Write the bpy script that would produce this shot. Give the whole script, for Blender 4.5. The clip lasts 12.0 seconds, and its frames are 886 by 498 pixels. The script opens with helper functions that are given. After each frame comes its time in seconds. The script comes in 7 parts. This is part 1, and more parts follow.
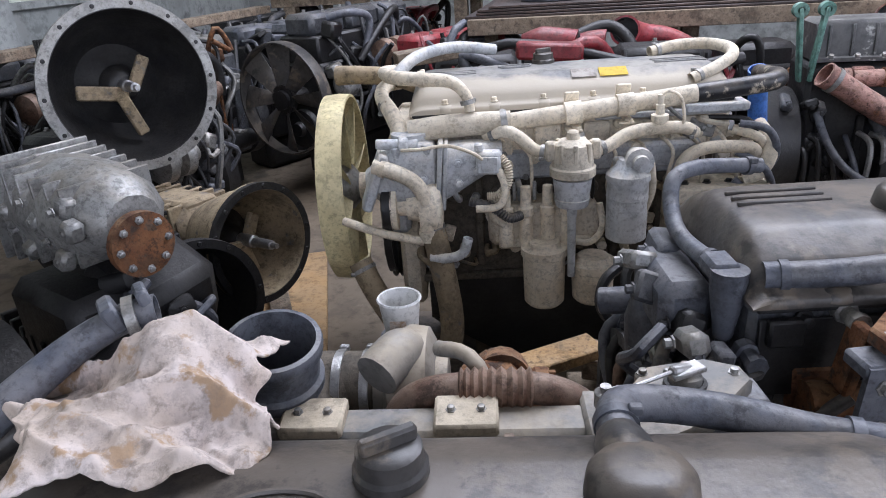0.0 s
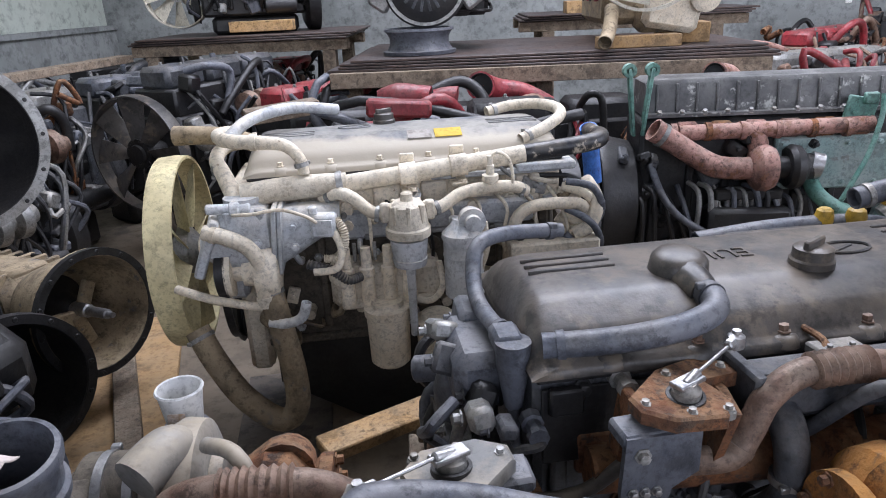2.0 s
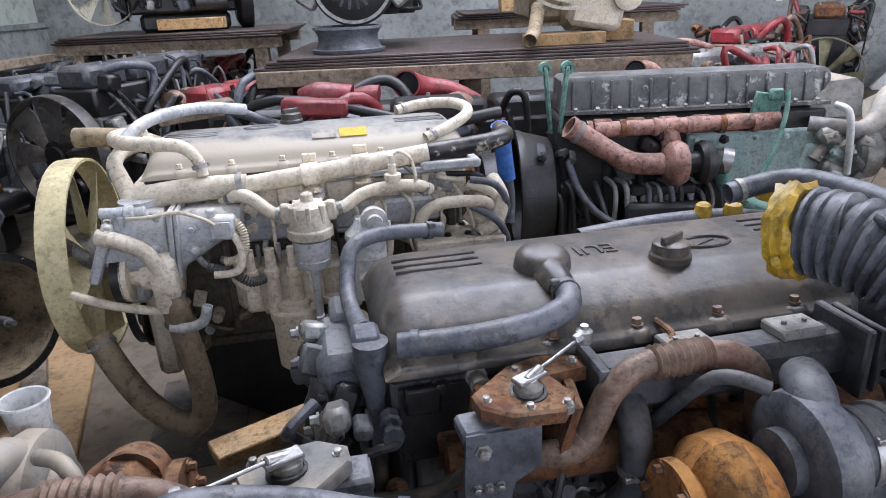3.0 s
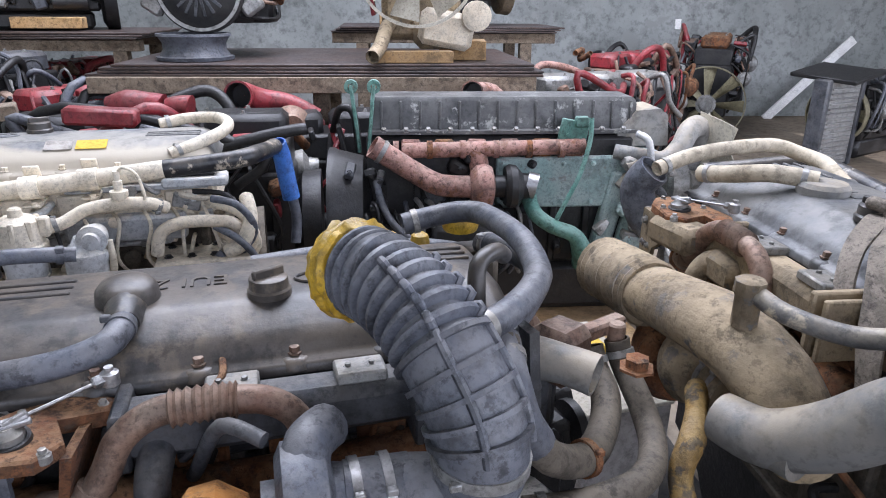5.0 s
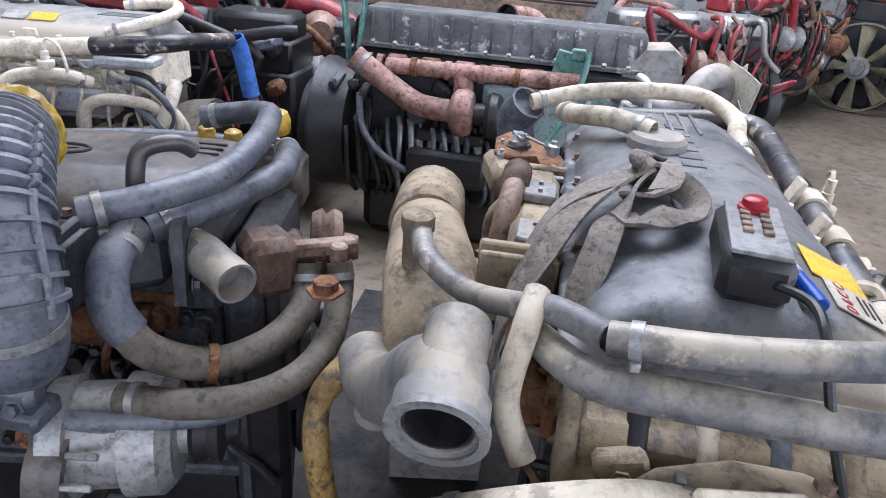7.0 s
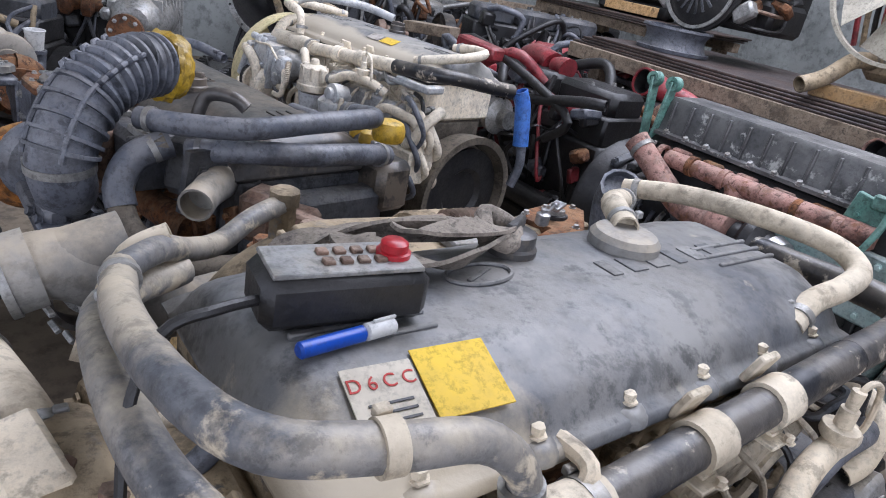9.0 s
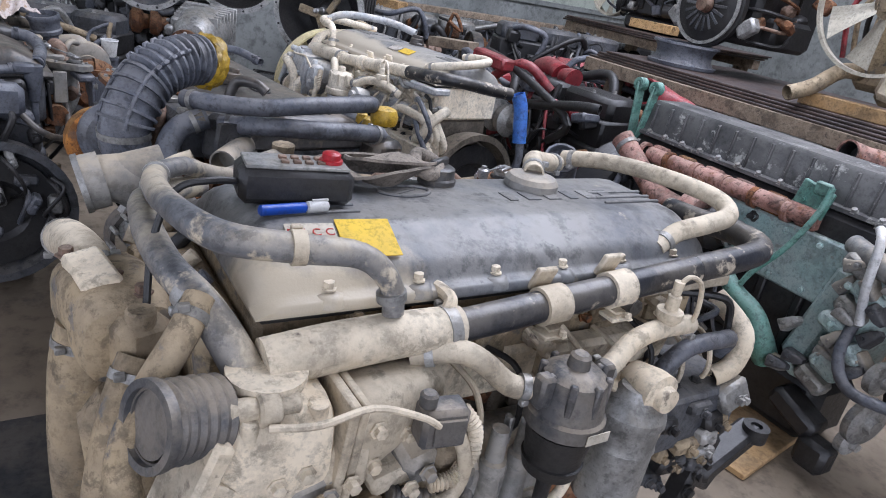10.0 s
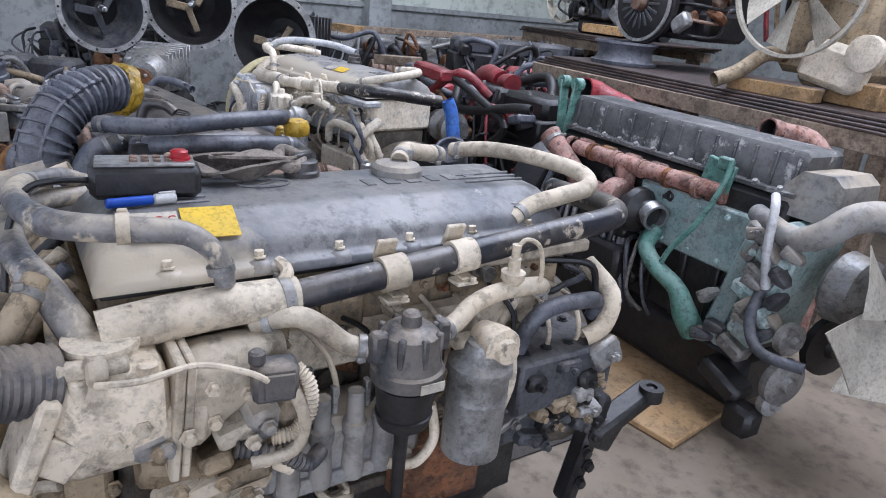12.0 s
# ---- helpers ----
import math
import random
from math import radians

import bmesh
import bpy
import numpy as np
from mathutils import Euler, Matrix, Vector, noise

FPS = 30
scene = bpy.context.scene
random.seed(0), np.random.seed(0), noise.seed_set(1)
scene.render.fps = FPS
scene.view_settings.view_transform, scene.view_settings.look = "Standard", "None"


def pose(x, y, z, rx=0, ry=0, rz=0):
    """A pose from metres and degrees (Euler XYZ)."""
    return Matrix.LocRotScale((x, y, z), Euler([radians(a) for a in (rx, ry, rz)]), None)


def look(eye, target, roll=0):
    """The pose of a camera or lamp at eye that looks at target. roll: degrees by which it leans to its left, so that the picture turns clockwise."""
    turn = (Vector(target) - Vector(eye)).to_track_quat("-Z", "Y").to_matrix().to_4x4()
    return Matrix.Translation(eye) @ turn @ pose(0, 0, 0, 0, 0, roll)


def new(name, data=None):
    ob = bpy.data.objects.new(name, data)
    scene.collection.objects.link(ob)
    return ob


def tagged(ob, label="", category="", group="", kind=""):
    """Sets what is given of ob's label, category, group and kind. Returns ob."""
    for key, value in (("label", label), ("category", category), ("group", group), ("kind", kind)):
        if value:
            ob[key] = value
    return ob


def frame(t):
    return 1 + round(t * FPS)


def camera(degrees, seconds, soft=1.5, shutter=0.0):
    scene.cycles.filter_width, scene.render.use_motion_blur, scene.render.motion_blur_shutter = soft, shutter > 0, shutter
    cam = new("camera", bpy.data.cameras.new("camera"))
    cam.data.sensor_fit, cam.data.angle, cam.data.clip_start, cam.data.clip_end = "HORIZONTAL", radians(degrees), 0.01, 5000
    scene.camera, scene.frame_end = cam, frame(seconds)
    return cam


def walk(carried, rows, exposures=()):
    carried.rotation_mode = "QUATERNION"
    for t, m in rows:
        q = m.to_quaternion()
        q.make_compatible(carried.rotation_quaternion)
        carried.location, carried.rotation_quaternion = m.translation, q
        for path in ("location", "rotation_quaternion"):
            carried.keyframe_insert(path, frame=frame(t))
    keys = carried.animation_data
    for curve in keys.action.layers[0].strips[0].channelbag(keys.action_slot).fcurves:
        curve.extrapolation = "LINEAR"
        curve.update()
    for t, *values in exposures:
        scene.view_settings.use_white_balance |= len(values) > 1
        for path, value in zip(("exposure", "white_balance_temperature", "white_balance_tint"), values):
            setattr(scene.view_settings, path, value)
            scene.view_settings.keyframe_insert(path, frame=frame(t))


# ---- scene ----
cam = camera(66.7, 12.0, soft=1.0)
PATH = [
    (0, (0.481, 0.093, 1.434), (0.084, 1.882, 0.632), -4.0),
    (0.5, (0.536, 0.111, 1.457), (0.222, 1.914, 0.65), -4.0),
    (1, (0.587, 0.128, 1.471), (0.357, 1.965, 0.716), -2.9),
    (1.5, (0.636, 0.145, 1.477), (0.473, 2.003, 0.756), -2.8),
    (2, (0.674, 0.153, 1.479), (0.564, 2.021, 0.772), -2.7),
    (2.5, (0.732, 0.16, 1.478), (0.696, 2.033, 0.777), -2.4),
    (4.3, (1.29, 0.125, 1.483), (1.35, 1.958, 0.686), -1.7),
    (4.5, (1.349, 0.158, 1.479), (1.453, 2.022, 0.762), 0.2),
    (5, (1.515, 0.191, 1.486), (1.667, 2.062, 0.794), 0.5),
    (5.5, (1.754, 0.154, 1.479), (1.811, 2.013, 0.744), 2.0),
    (6, (1.944, 0.145, 1.463), (1.933, 1.981, 0.669), 1.1),
    (6.5, (2.118, 0.235, 1.445), (2.033, 2.048, 0.605), 6.0),
    (7, (2.364, 0.285, 1.452), (2.068, 2.054, 0.568), 4.5),
    (7.2, (2.477, 0.296, 1.444), (2.057, 2.036, 0.552), 5.7),
    (8.8, (3.112, 0.763, 1.448), (1.741, 1.955, 0.612), 10.8),
    (9, (3.199, 0.794, 1.448), (1.769, 1.945, 0.653), 11.5),
    (9.5, (3.434, 0.753, 1.421), (1.918, 1.817, 0.665), 13.8),
    (10, (3.664, 0.75, 1.466), (2.127, 1.779, 0.706), 10.9),
    (10.5, (3.854, 0.855, 1.467), (2.283, 1.872, 0.763), 13.4),
    (11, (3.938, 0.928, 1.465), (2.373, 1.964, 0.773), 7.9),
    (11.5, (3.941, 0.944, 1.469), (2.371, 1.967, 0.77), 5.7),
    (12, (3.942, 0.946, 1.469), (2.37, 1.963, 0.765), 6.0),
]
walk(cam, [(t, look(eye, target, roll)) for t, eye, target, roll in PATH], [(0, 0.29, 5900, 19), (4.5, 0.48, 5850, 19), (7, 0.52, 5650, 19), (9.5, 0.12, 5850, 19), (12, 0.12, 5650, 19)])

# ---- light ----
world = bpy.data.worlds.new("sky")
scene.world = world
world.use_nodes = True
wn = world.node_tree.nodes
sky = wn.new("ShaderNodeTexSky")
sky.sky_type, sky.sun_disc = "NISHITA", False
sky.sun_elevation, sky.sun_rotation = radians(42), radians(140)
world.node_tree.links.new(sky.outputs["Color"], wn["Background"].inputs["Color"])
wn["Background"].inputs["Strength"].default_value = 0.06
sun = new("sun", bpy.data.lights.new("sun", "SUN"))
sun.data.energy, sun.data.angle, sun.data.color = 3.0, radians(0.5), (1, 0.95, 0.88)
sun.matrix_world = look((6, -6, 8), (0, 0, 0))


def area_light(name, eye, target, w, h, energy):
    d = bpy.data.lights.new(name, "AREA")
    d.shape, d.size, d.size_y, d.energy, d.color = "RECTANGLE", w, h, energy, (0.95, 0.98, 1.0)
    o = new(name, d)
    o.matrix_world = look(eye, target)
    return o


# two lamps give sky light from assumed, unseen doorways to south and east
area_light("doorway_light_south", (2, -4.9, 2.6), (2, 3, 1.2), 11, 4.2, 215)
area_light("doorway_light_east", (9.8, 0.0, 2.6), (2, 3, 0.9), 9, 4.2, 330)
# overhead lamp added as fill, with no source in view
area_light("roof_light", (1.6, 4.3, 4.93), (1.6, 4.3, 0), 5.0, 4.0, 430)


# ---- materials ----
def surface(name, a, b, dust=None, amount=0.5, rough=0.6, metal=0.0, scale=9.0, bump=0.4, spots=None, spot_level=0.62, grime=0.6, splash=None):
    """Two-tone paint or metal with grain, settled dust on upward faces and patches of wear."""
    m = bpy.data.materials.new(name)
    m.use_nodes = True
    nt = m.node_tree
    nodes, link = nt.nodes, nt.links.new
    bsdf = nodes["Principled BSDF"]
    co = nodes.new("ShaderNodeTexCoord")
    oi = nodes.new("ShaderNodeObjectInfo")
    off = nodes.new("ShaderNodeVectorMath")
    off.operation = "ADD"
    sc = nodes.new("ShaderNodeVectorMath")
    sc.operation = "SCALE"
    comb = nodes.new("ShaderNodeCombineXYZ")
    for k in "XYZ":
        link(oi.outputs["Random"], comb.inputs[k])
    sc.inputs["Scale"].default_value = 7.0
    link(comb.outputs[0], sc.inputs[0])
    link(co.outputs["Object"], off.inputs[0])
    link(sc.outputs[0], off.inputs[1])

    def noise_tex(s, detail=6.0, r=0.6):
        n = nodes.new("ShaderNodeTexNoise")
        n.inputs["Scale"].default_value, n.inputs["Detail"].default_value, n.inputs["Roughness"].default_value = s, detail, r
        link(off.outputs[0], n.inputs["Vector"])
        return n.outputs["Fac"]

    def ramp(f, lo, hi):
        r = nodes.new("ShaderNodeMapRange")
        r.inputs["From Min"].default_value, r.inputs["From Max"].default_value = lo, hi
        link(f, r.inputs["Value"])
        return r.outputs["Result"]

    def mix(f, c1, c2):
        x = nodes.new("ShaderNodeMix")
        x.data_type = "RGBA"
        link(f, x.inputs["Factor"])
        for c, s in ((c1, "A"), (c2, "B")):
            i = [k for k in x.inputs if k.name == s and k.type == "RGBA"][0]
            if isinstance(c, tuple):
                i.default_value = (*c, 1)
            else:
                link(c, i)
        return [k for k in x.outputs if k.type == "RGBA"][0]

    def mul(p, q):
        x = nodes.new("ShaderNodeMath")
        x.operation = "MULTIPLY"
        link(p, x.inputs[0])
        if isinstance(q, float):
            x.inputs[1].default_value = q
        else:
            link(q, x.inputs[1])
        return x.outputs[0]

    big, fine = noise_tex(scale), noise_tex(scale * 9, 4, 0.7)
    col = mix(ramp(big, 0.38, 0.62), a, b)
    col = mix(mul(ramp(fine, 0.5, 0.66), 0.6), col, tuple(v * 0.4 for v in a))
    vary = nodes.new("ShaderNodeMapRange")
    vary.inputs["To Min"].default_value, vary.inputs["To Max"].default_value = 0.72, 1.15
    link(oi.outputs["Random"], vary.inputs["Value"])
    hs = nodes.new("ShaderNodeHueSaturation")
    link(vary.outputs["Result"], hs.inputs["Value"])
    link(col, hs.inputs["Color"])
    col = hs.outputs["Color"]
    if grime:
        soot = mul(ramp(noise_tex(scale * 0.9, 9, 0.72), 0.5, 0.6), float(grime))
        col = mix(soot, col, tuple(v * 0.16 for v in a))
    if spots:
        col = mix(ramp(noise_tex(scale * 2.3, 7, 0.65), spot_level - 0.03, spot_level + 0.03), col, spots)
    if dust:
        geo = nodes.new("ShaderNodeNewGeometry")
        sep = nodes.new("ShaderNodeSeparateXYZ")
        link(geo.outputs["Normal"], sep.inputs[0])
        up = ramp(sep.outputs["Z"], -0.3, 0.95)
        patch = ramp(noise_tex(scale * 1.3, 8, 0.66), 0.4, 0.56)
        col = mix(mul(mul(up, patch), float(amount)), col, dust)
    if grime:
        col = mix(mul(ramp(noise_tex(scale * 4.2, 6, 0.75), 0.53, 0.61), float(grime) * 0.85), col, tuple(0.22 * v + 0.004 for v in b))
        col = mix(mul(ramp(noise_tex(scale * 2.1, 8, 0.7), 0.56, 0.64), float(grime) * 0.7), col, tuple(0.14 * v + 0.004 for v in a))
    if splash:
        # dried mud thrown over one front corner
        pos = nodes.new("ShaderNodeSeparateXYZ")
        link(co.outputs["Object"], pos.inputs[0])
        acc = mul(noise_tex(7.0, 8, 0.65), 0.9)
        for k, w in zip("XYZ", splash[1]):
            add = nodes.new("ShaderNodeMath")
            add.operation = "ADD"
            link(acc, add.inputs[0])
            link(mul(pos.outputs[k], float(w)), add.inputs[1])
            acc = add.outputs[0]
        col = mix(mul(ramp(acc, splash[2], splash[2] + 0.22), 0.92), col, splash[0])
    link(col, bsdf.inputs["Base Color"])
    rr = nodes.new("ShaderNodeMapRange")
    rr.inputs["To Min"].default_value, rr.inputs["To Max"].default_value = rough - 0.12, min(1.0, rough + 0.2)
    link(fine, rr.inputs["Value"])
    link(rr.outputs["Result"], bsdf.inputs["Roughness"])
    bsdf.inputs["Metallic"].default_value = metal
    bm_ = nodes.new("ShaderNodeBump")
    bm_.inputs["Strength"].default_value, bm_.inputs["Distance"].default_value = bump, 0.006
    link(noise_tex(scale * 5, 6, 0.65), bm_.inputs["Height"])
    link(bm_.outputs[0], bsdf.inputs["Normal"])
    return m


DUST = (0.3, 0.26, 0.2)
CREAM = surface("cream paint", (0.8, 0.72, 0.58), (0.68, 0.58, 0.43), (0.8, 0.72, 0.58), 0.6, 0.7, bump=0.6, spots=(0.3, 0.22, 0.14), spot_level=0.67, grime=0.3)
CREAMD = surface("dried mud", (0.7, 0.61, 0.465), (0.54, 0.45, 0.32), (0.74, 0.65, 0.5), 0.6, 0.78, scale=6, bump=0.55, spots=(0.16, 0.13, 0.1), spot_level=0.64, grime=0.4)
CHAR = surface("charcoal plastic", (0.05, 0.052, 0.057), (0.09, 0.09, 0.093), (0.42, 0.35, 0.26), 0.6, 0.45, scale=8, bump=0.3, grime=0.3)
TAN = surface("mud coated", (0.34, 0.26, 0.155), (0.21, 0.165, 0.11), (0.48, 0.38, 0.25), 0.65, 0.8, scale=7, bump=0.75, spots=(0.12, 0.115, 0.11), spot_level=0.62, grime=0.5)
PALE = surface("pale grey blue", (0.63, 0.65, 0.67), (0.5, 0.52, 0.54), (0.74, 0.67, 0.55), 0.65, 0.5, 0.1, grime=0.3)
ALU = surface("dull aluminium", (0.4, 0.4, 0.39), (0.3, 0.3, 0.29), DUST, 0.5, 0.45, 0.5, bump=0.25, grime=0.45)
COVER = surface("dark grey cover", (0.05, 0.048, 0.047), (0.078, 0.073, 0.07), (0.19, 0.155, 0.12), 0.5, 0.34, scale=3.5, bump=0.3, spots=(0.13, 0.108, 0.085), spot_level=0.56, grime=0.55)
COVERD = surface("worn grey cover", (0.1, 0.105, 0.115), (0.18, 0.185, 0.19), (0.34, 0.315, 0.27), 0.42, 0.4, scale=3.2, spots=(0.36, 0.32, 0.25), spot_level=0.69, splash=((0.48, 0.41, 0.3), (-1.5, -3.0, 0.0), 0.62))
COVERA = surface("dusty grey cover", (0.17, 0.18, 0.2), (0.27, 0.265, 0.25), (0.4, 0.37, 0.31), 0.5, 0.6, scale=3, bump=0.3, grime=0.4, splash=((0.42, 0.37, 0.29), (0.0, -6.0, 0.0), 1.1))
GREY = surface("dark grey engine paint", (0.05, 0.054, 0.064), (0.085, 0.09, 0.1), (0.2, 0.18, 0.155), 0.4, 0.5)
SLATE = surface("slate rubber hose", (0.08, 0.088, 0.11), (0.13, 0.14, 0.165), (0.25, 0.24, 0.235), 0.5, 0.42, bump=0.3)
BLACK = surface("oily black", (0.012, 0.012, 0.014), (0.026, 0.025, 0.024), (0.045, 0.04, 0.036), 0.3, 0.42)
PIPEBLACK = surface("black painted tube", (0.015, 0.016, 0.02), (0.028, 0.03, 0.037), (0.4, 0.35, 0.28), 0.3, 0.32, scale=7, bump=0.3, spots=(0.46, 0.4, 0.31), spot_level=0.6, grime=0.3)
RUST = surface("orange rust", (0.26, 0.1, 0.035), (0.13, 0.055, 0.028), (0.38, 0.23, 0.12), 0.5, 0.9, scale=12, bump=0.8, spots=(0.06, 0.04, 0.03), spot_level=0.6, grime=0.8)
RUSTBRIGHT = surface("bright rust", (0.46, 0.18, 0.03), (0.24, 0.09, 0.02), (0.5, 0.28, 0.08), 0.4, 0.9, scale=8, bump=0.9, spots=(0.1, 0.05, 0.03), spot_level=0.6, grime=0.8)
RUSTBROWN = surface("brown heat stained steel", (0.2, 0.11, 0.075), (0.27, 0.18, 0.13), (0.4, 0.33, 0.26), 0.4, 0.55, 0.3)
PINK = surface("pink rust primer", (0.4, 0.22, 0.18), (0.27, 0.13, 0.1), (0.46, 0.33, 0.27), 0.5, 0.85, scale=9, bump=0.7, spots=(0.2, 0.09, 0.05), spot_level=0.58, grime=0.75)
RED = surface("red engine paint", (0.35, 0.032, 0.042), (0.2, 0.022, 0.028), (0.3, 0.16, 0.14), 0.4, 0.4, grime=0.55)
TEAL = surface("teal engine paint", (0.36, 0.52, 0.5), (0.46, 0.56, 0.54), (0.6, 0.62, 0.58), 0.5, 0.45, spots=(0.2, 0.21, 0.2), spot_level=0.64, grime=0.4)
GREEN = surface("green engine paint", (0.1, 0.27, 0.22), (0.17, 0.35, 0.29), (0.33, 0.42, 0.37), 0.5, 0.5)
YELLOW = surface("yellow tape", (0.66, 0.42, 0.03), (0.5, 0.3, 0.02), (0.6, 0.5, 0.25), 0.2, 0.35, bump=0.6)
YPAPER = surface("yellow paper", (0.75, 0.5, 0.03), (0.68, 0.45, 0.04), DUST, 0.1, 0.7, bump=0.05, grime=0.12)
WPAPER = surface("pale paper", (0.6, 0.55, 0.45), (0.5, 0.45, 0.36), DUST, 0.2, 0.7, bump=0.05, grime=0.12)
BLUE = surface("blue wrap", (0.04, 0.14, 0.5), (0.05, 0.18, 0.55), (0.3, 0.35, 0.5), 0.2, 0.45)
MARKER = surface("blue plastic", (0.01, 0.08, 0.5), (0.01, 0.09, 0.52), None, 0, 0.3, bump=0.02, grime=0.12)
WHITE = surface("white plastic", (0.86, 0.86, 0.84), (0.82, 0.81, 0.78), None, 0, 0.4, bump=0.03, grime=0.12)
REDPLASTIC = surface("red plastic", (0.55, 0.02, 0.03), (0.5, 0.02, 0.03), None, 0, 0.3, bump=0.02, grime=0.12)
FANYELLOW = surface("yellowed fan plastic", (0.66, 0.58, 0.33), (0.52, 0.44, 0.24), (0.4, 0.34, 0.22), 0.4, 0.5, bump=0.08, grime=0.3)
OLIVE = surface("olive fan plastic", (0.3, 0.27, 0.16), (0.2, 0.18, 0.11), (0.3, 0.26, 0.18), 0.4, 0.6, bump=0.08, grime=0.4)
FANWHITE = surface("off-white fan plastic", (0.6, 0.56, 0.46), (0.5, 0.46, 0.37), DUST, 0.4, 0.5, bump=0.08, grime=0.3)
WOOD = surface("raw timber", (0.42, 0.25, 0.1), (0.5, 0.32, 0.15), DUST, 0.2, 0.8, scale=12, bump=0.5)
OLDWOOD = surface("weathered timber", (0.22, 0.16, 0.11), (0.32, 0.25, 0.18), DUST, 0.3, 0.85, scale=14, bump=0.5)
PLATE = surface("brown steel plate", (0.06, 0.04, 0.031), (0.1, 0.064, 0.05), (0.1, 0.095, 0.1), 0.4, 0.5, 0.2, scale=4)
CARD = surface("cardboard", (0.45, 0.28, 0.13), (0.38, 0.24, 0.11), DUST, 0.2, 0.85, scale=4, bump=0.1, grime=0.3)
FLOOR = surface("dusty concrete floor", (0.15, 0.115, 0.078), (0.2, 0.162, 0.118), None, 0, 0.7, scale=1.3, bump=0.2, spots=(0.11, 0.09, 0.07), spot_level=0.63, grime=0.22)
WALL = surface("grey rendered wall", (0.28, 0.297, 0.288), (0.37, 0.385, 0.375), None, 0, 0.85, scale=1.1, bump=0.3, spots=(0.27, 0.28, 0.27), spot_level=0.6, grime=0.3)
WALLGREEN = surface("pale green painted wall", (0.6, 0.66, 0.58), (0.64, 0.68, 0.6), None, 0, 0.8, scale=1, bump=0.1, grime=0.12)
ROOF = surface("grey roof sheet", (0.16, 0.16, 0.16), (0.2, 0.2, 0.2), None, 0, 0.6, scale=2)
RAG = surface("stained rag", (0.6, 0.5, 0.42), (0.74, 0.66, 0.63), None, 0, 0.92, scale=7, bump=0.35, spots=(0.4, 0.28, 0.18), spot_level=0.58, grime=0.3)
GAPSHADE = surface("gap shade black", (0.018, 0.018, 0.019), (0.034, 0.033, 0.032), (0.08, 0.066, 0.05), 0.5, 0.9, scale=5, bump=0.2, grime=0.4)
# dirty hose rubber; on engine blocks it serves as painted shade
HOSEDIRT_SHADE = surface("dirty brown rubber and block shade", (0.09, 0.075, 0.057), (0.14, 0.118, 0.09), (0.22, 0.18, 0.13), 0.35, 0.7, bump=0.3)
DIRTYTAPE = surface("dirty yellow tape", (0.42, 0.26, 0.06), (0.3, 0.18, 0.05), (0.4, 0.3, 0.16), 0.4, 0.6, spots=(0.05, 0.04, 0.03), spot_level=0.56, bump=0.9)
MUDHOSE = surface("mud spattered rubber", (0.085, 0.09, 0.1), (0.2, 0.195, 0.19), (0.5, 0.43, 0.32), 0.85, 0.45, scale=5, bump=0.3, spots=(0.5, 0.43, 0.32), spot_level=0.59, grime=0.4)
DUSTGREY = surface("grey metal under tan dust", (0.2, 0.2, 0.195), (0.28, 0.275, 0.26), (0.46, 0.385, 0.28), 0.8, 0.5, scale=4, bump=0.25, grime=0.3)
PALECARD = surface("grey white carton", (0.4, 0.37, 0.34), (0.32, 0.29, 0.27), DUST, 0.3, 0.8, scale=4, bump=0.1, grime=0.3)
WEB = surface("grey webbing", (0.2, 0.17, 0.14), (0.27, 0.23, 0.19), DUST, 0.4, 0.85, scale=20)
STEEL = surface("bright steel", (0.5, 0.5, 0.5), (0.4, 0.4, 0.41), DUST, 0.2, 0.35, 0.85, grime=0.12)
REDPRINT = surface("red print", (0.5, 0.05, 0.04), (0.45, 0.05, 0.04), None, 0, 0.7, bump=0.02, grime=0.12)


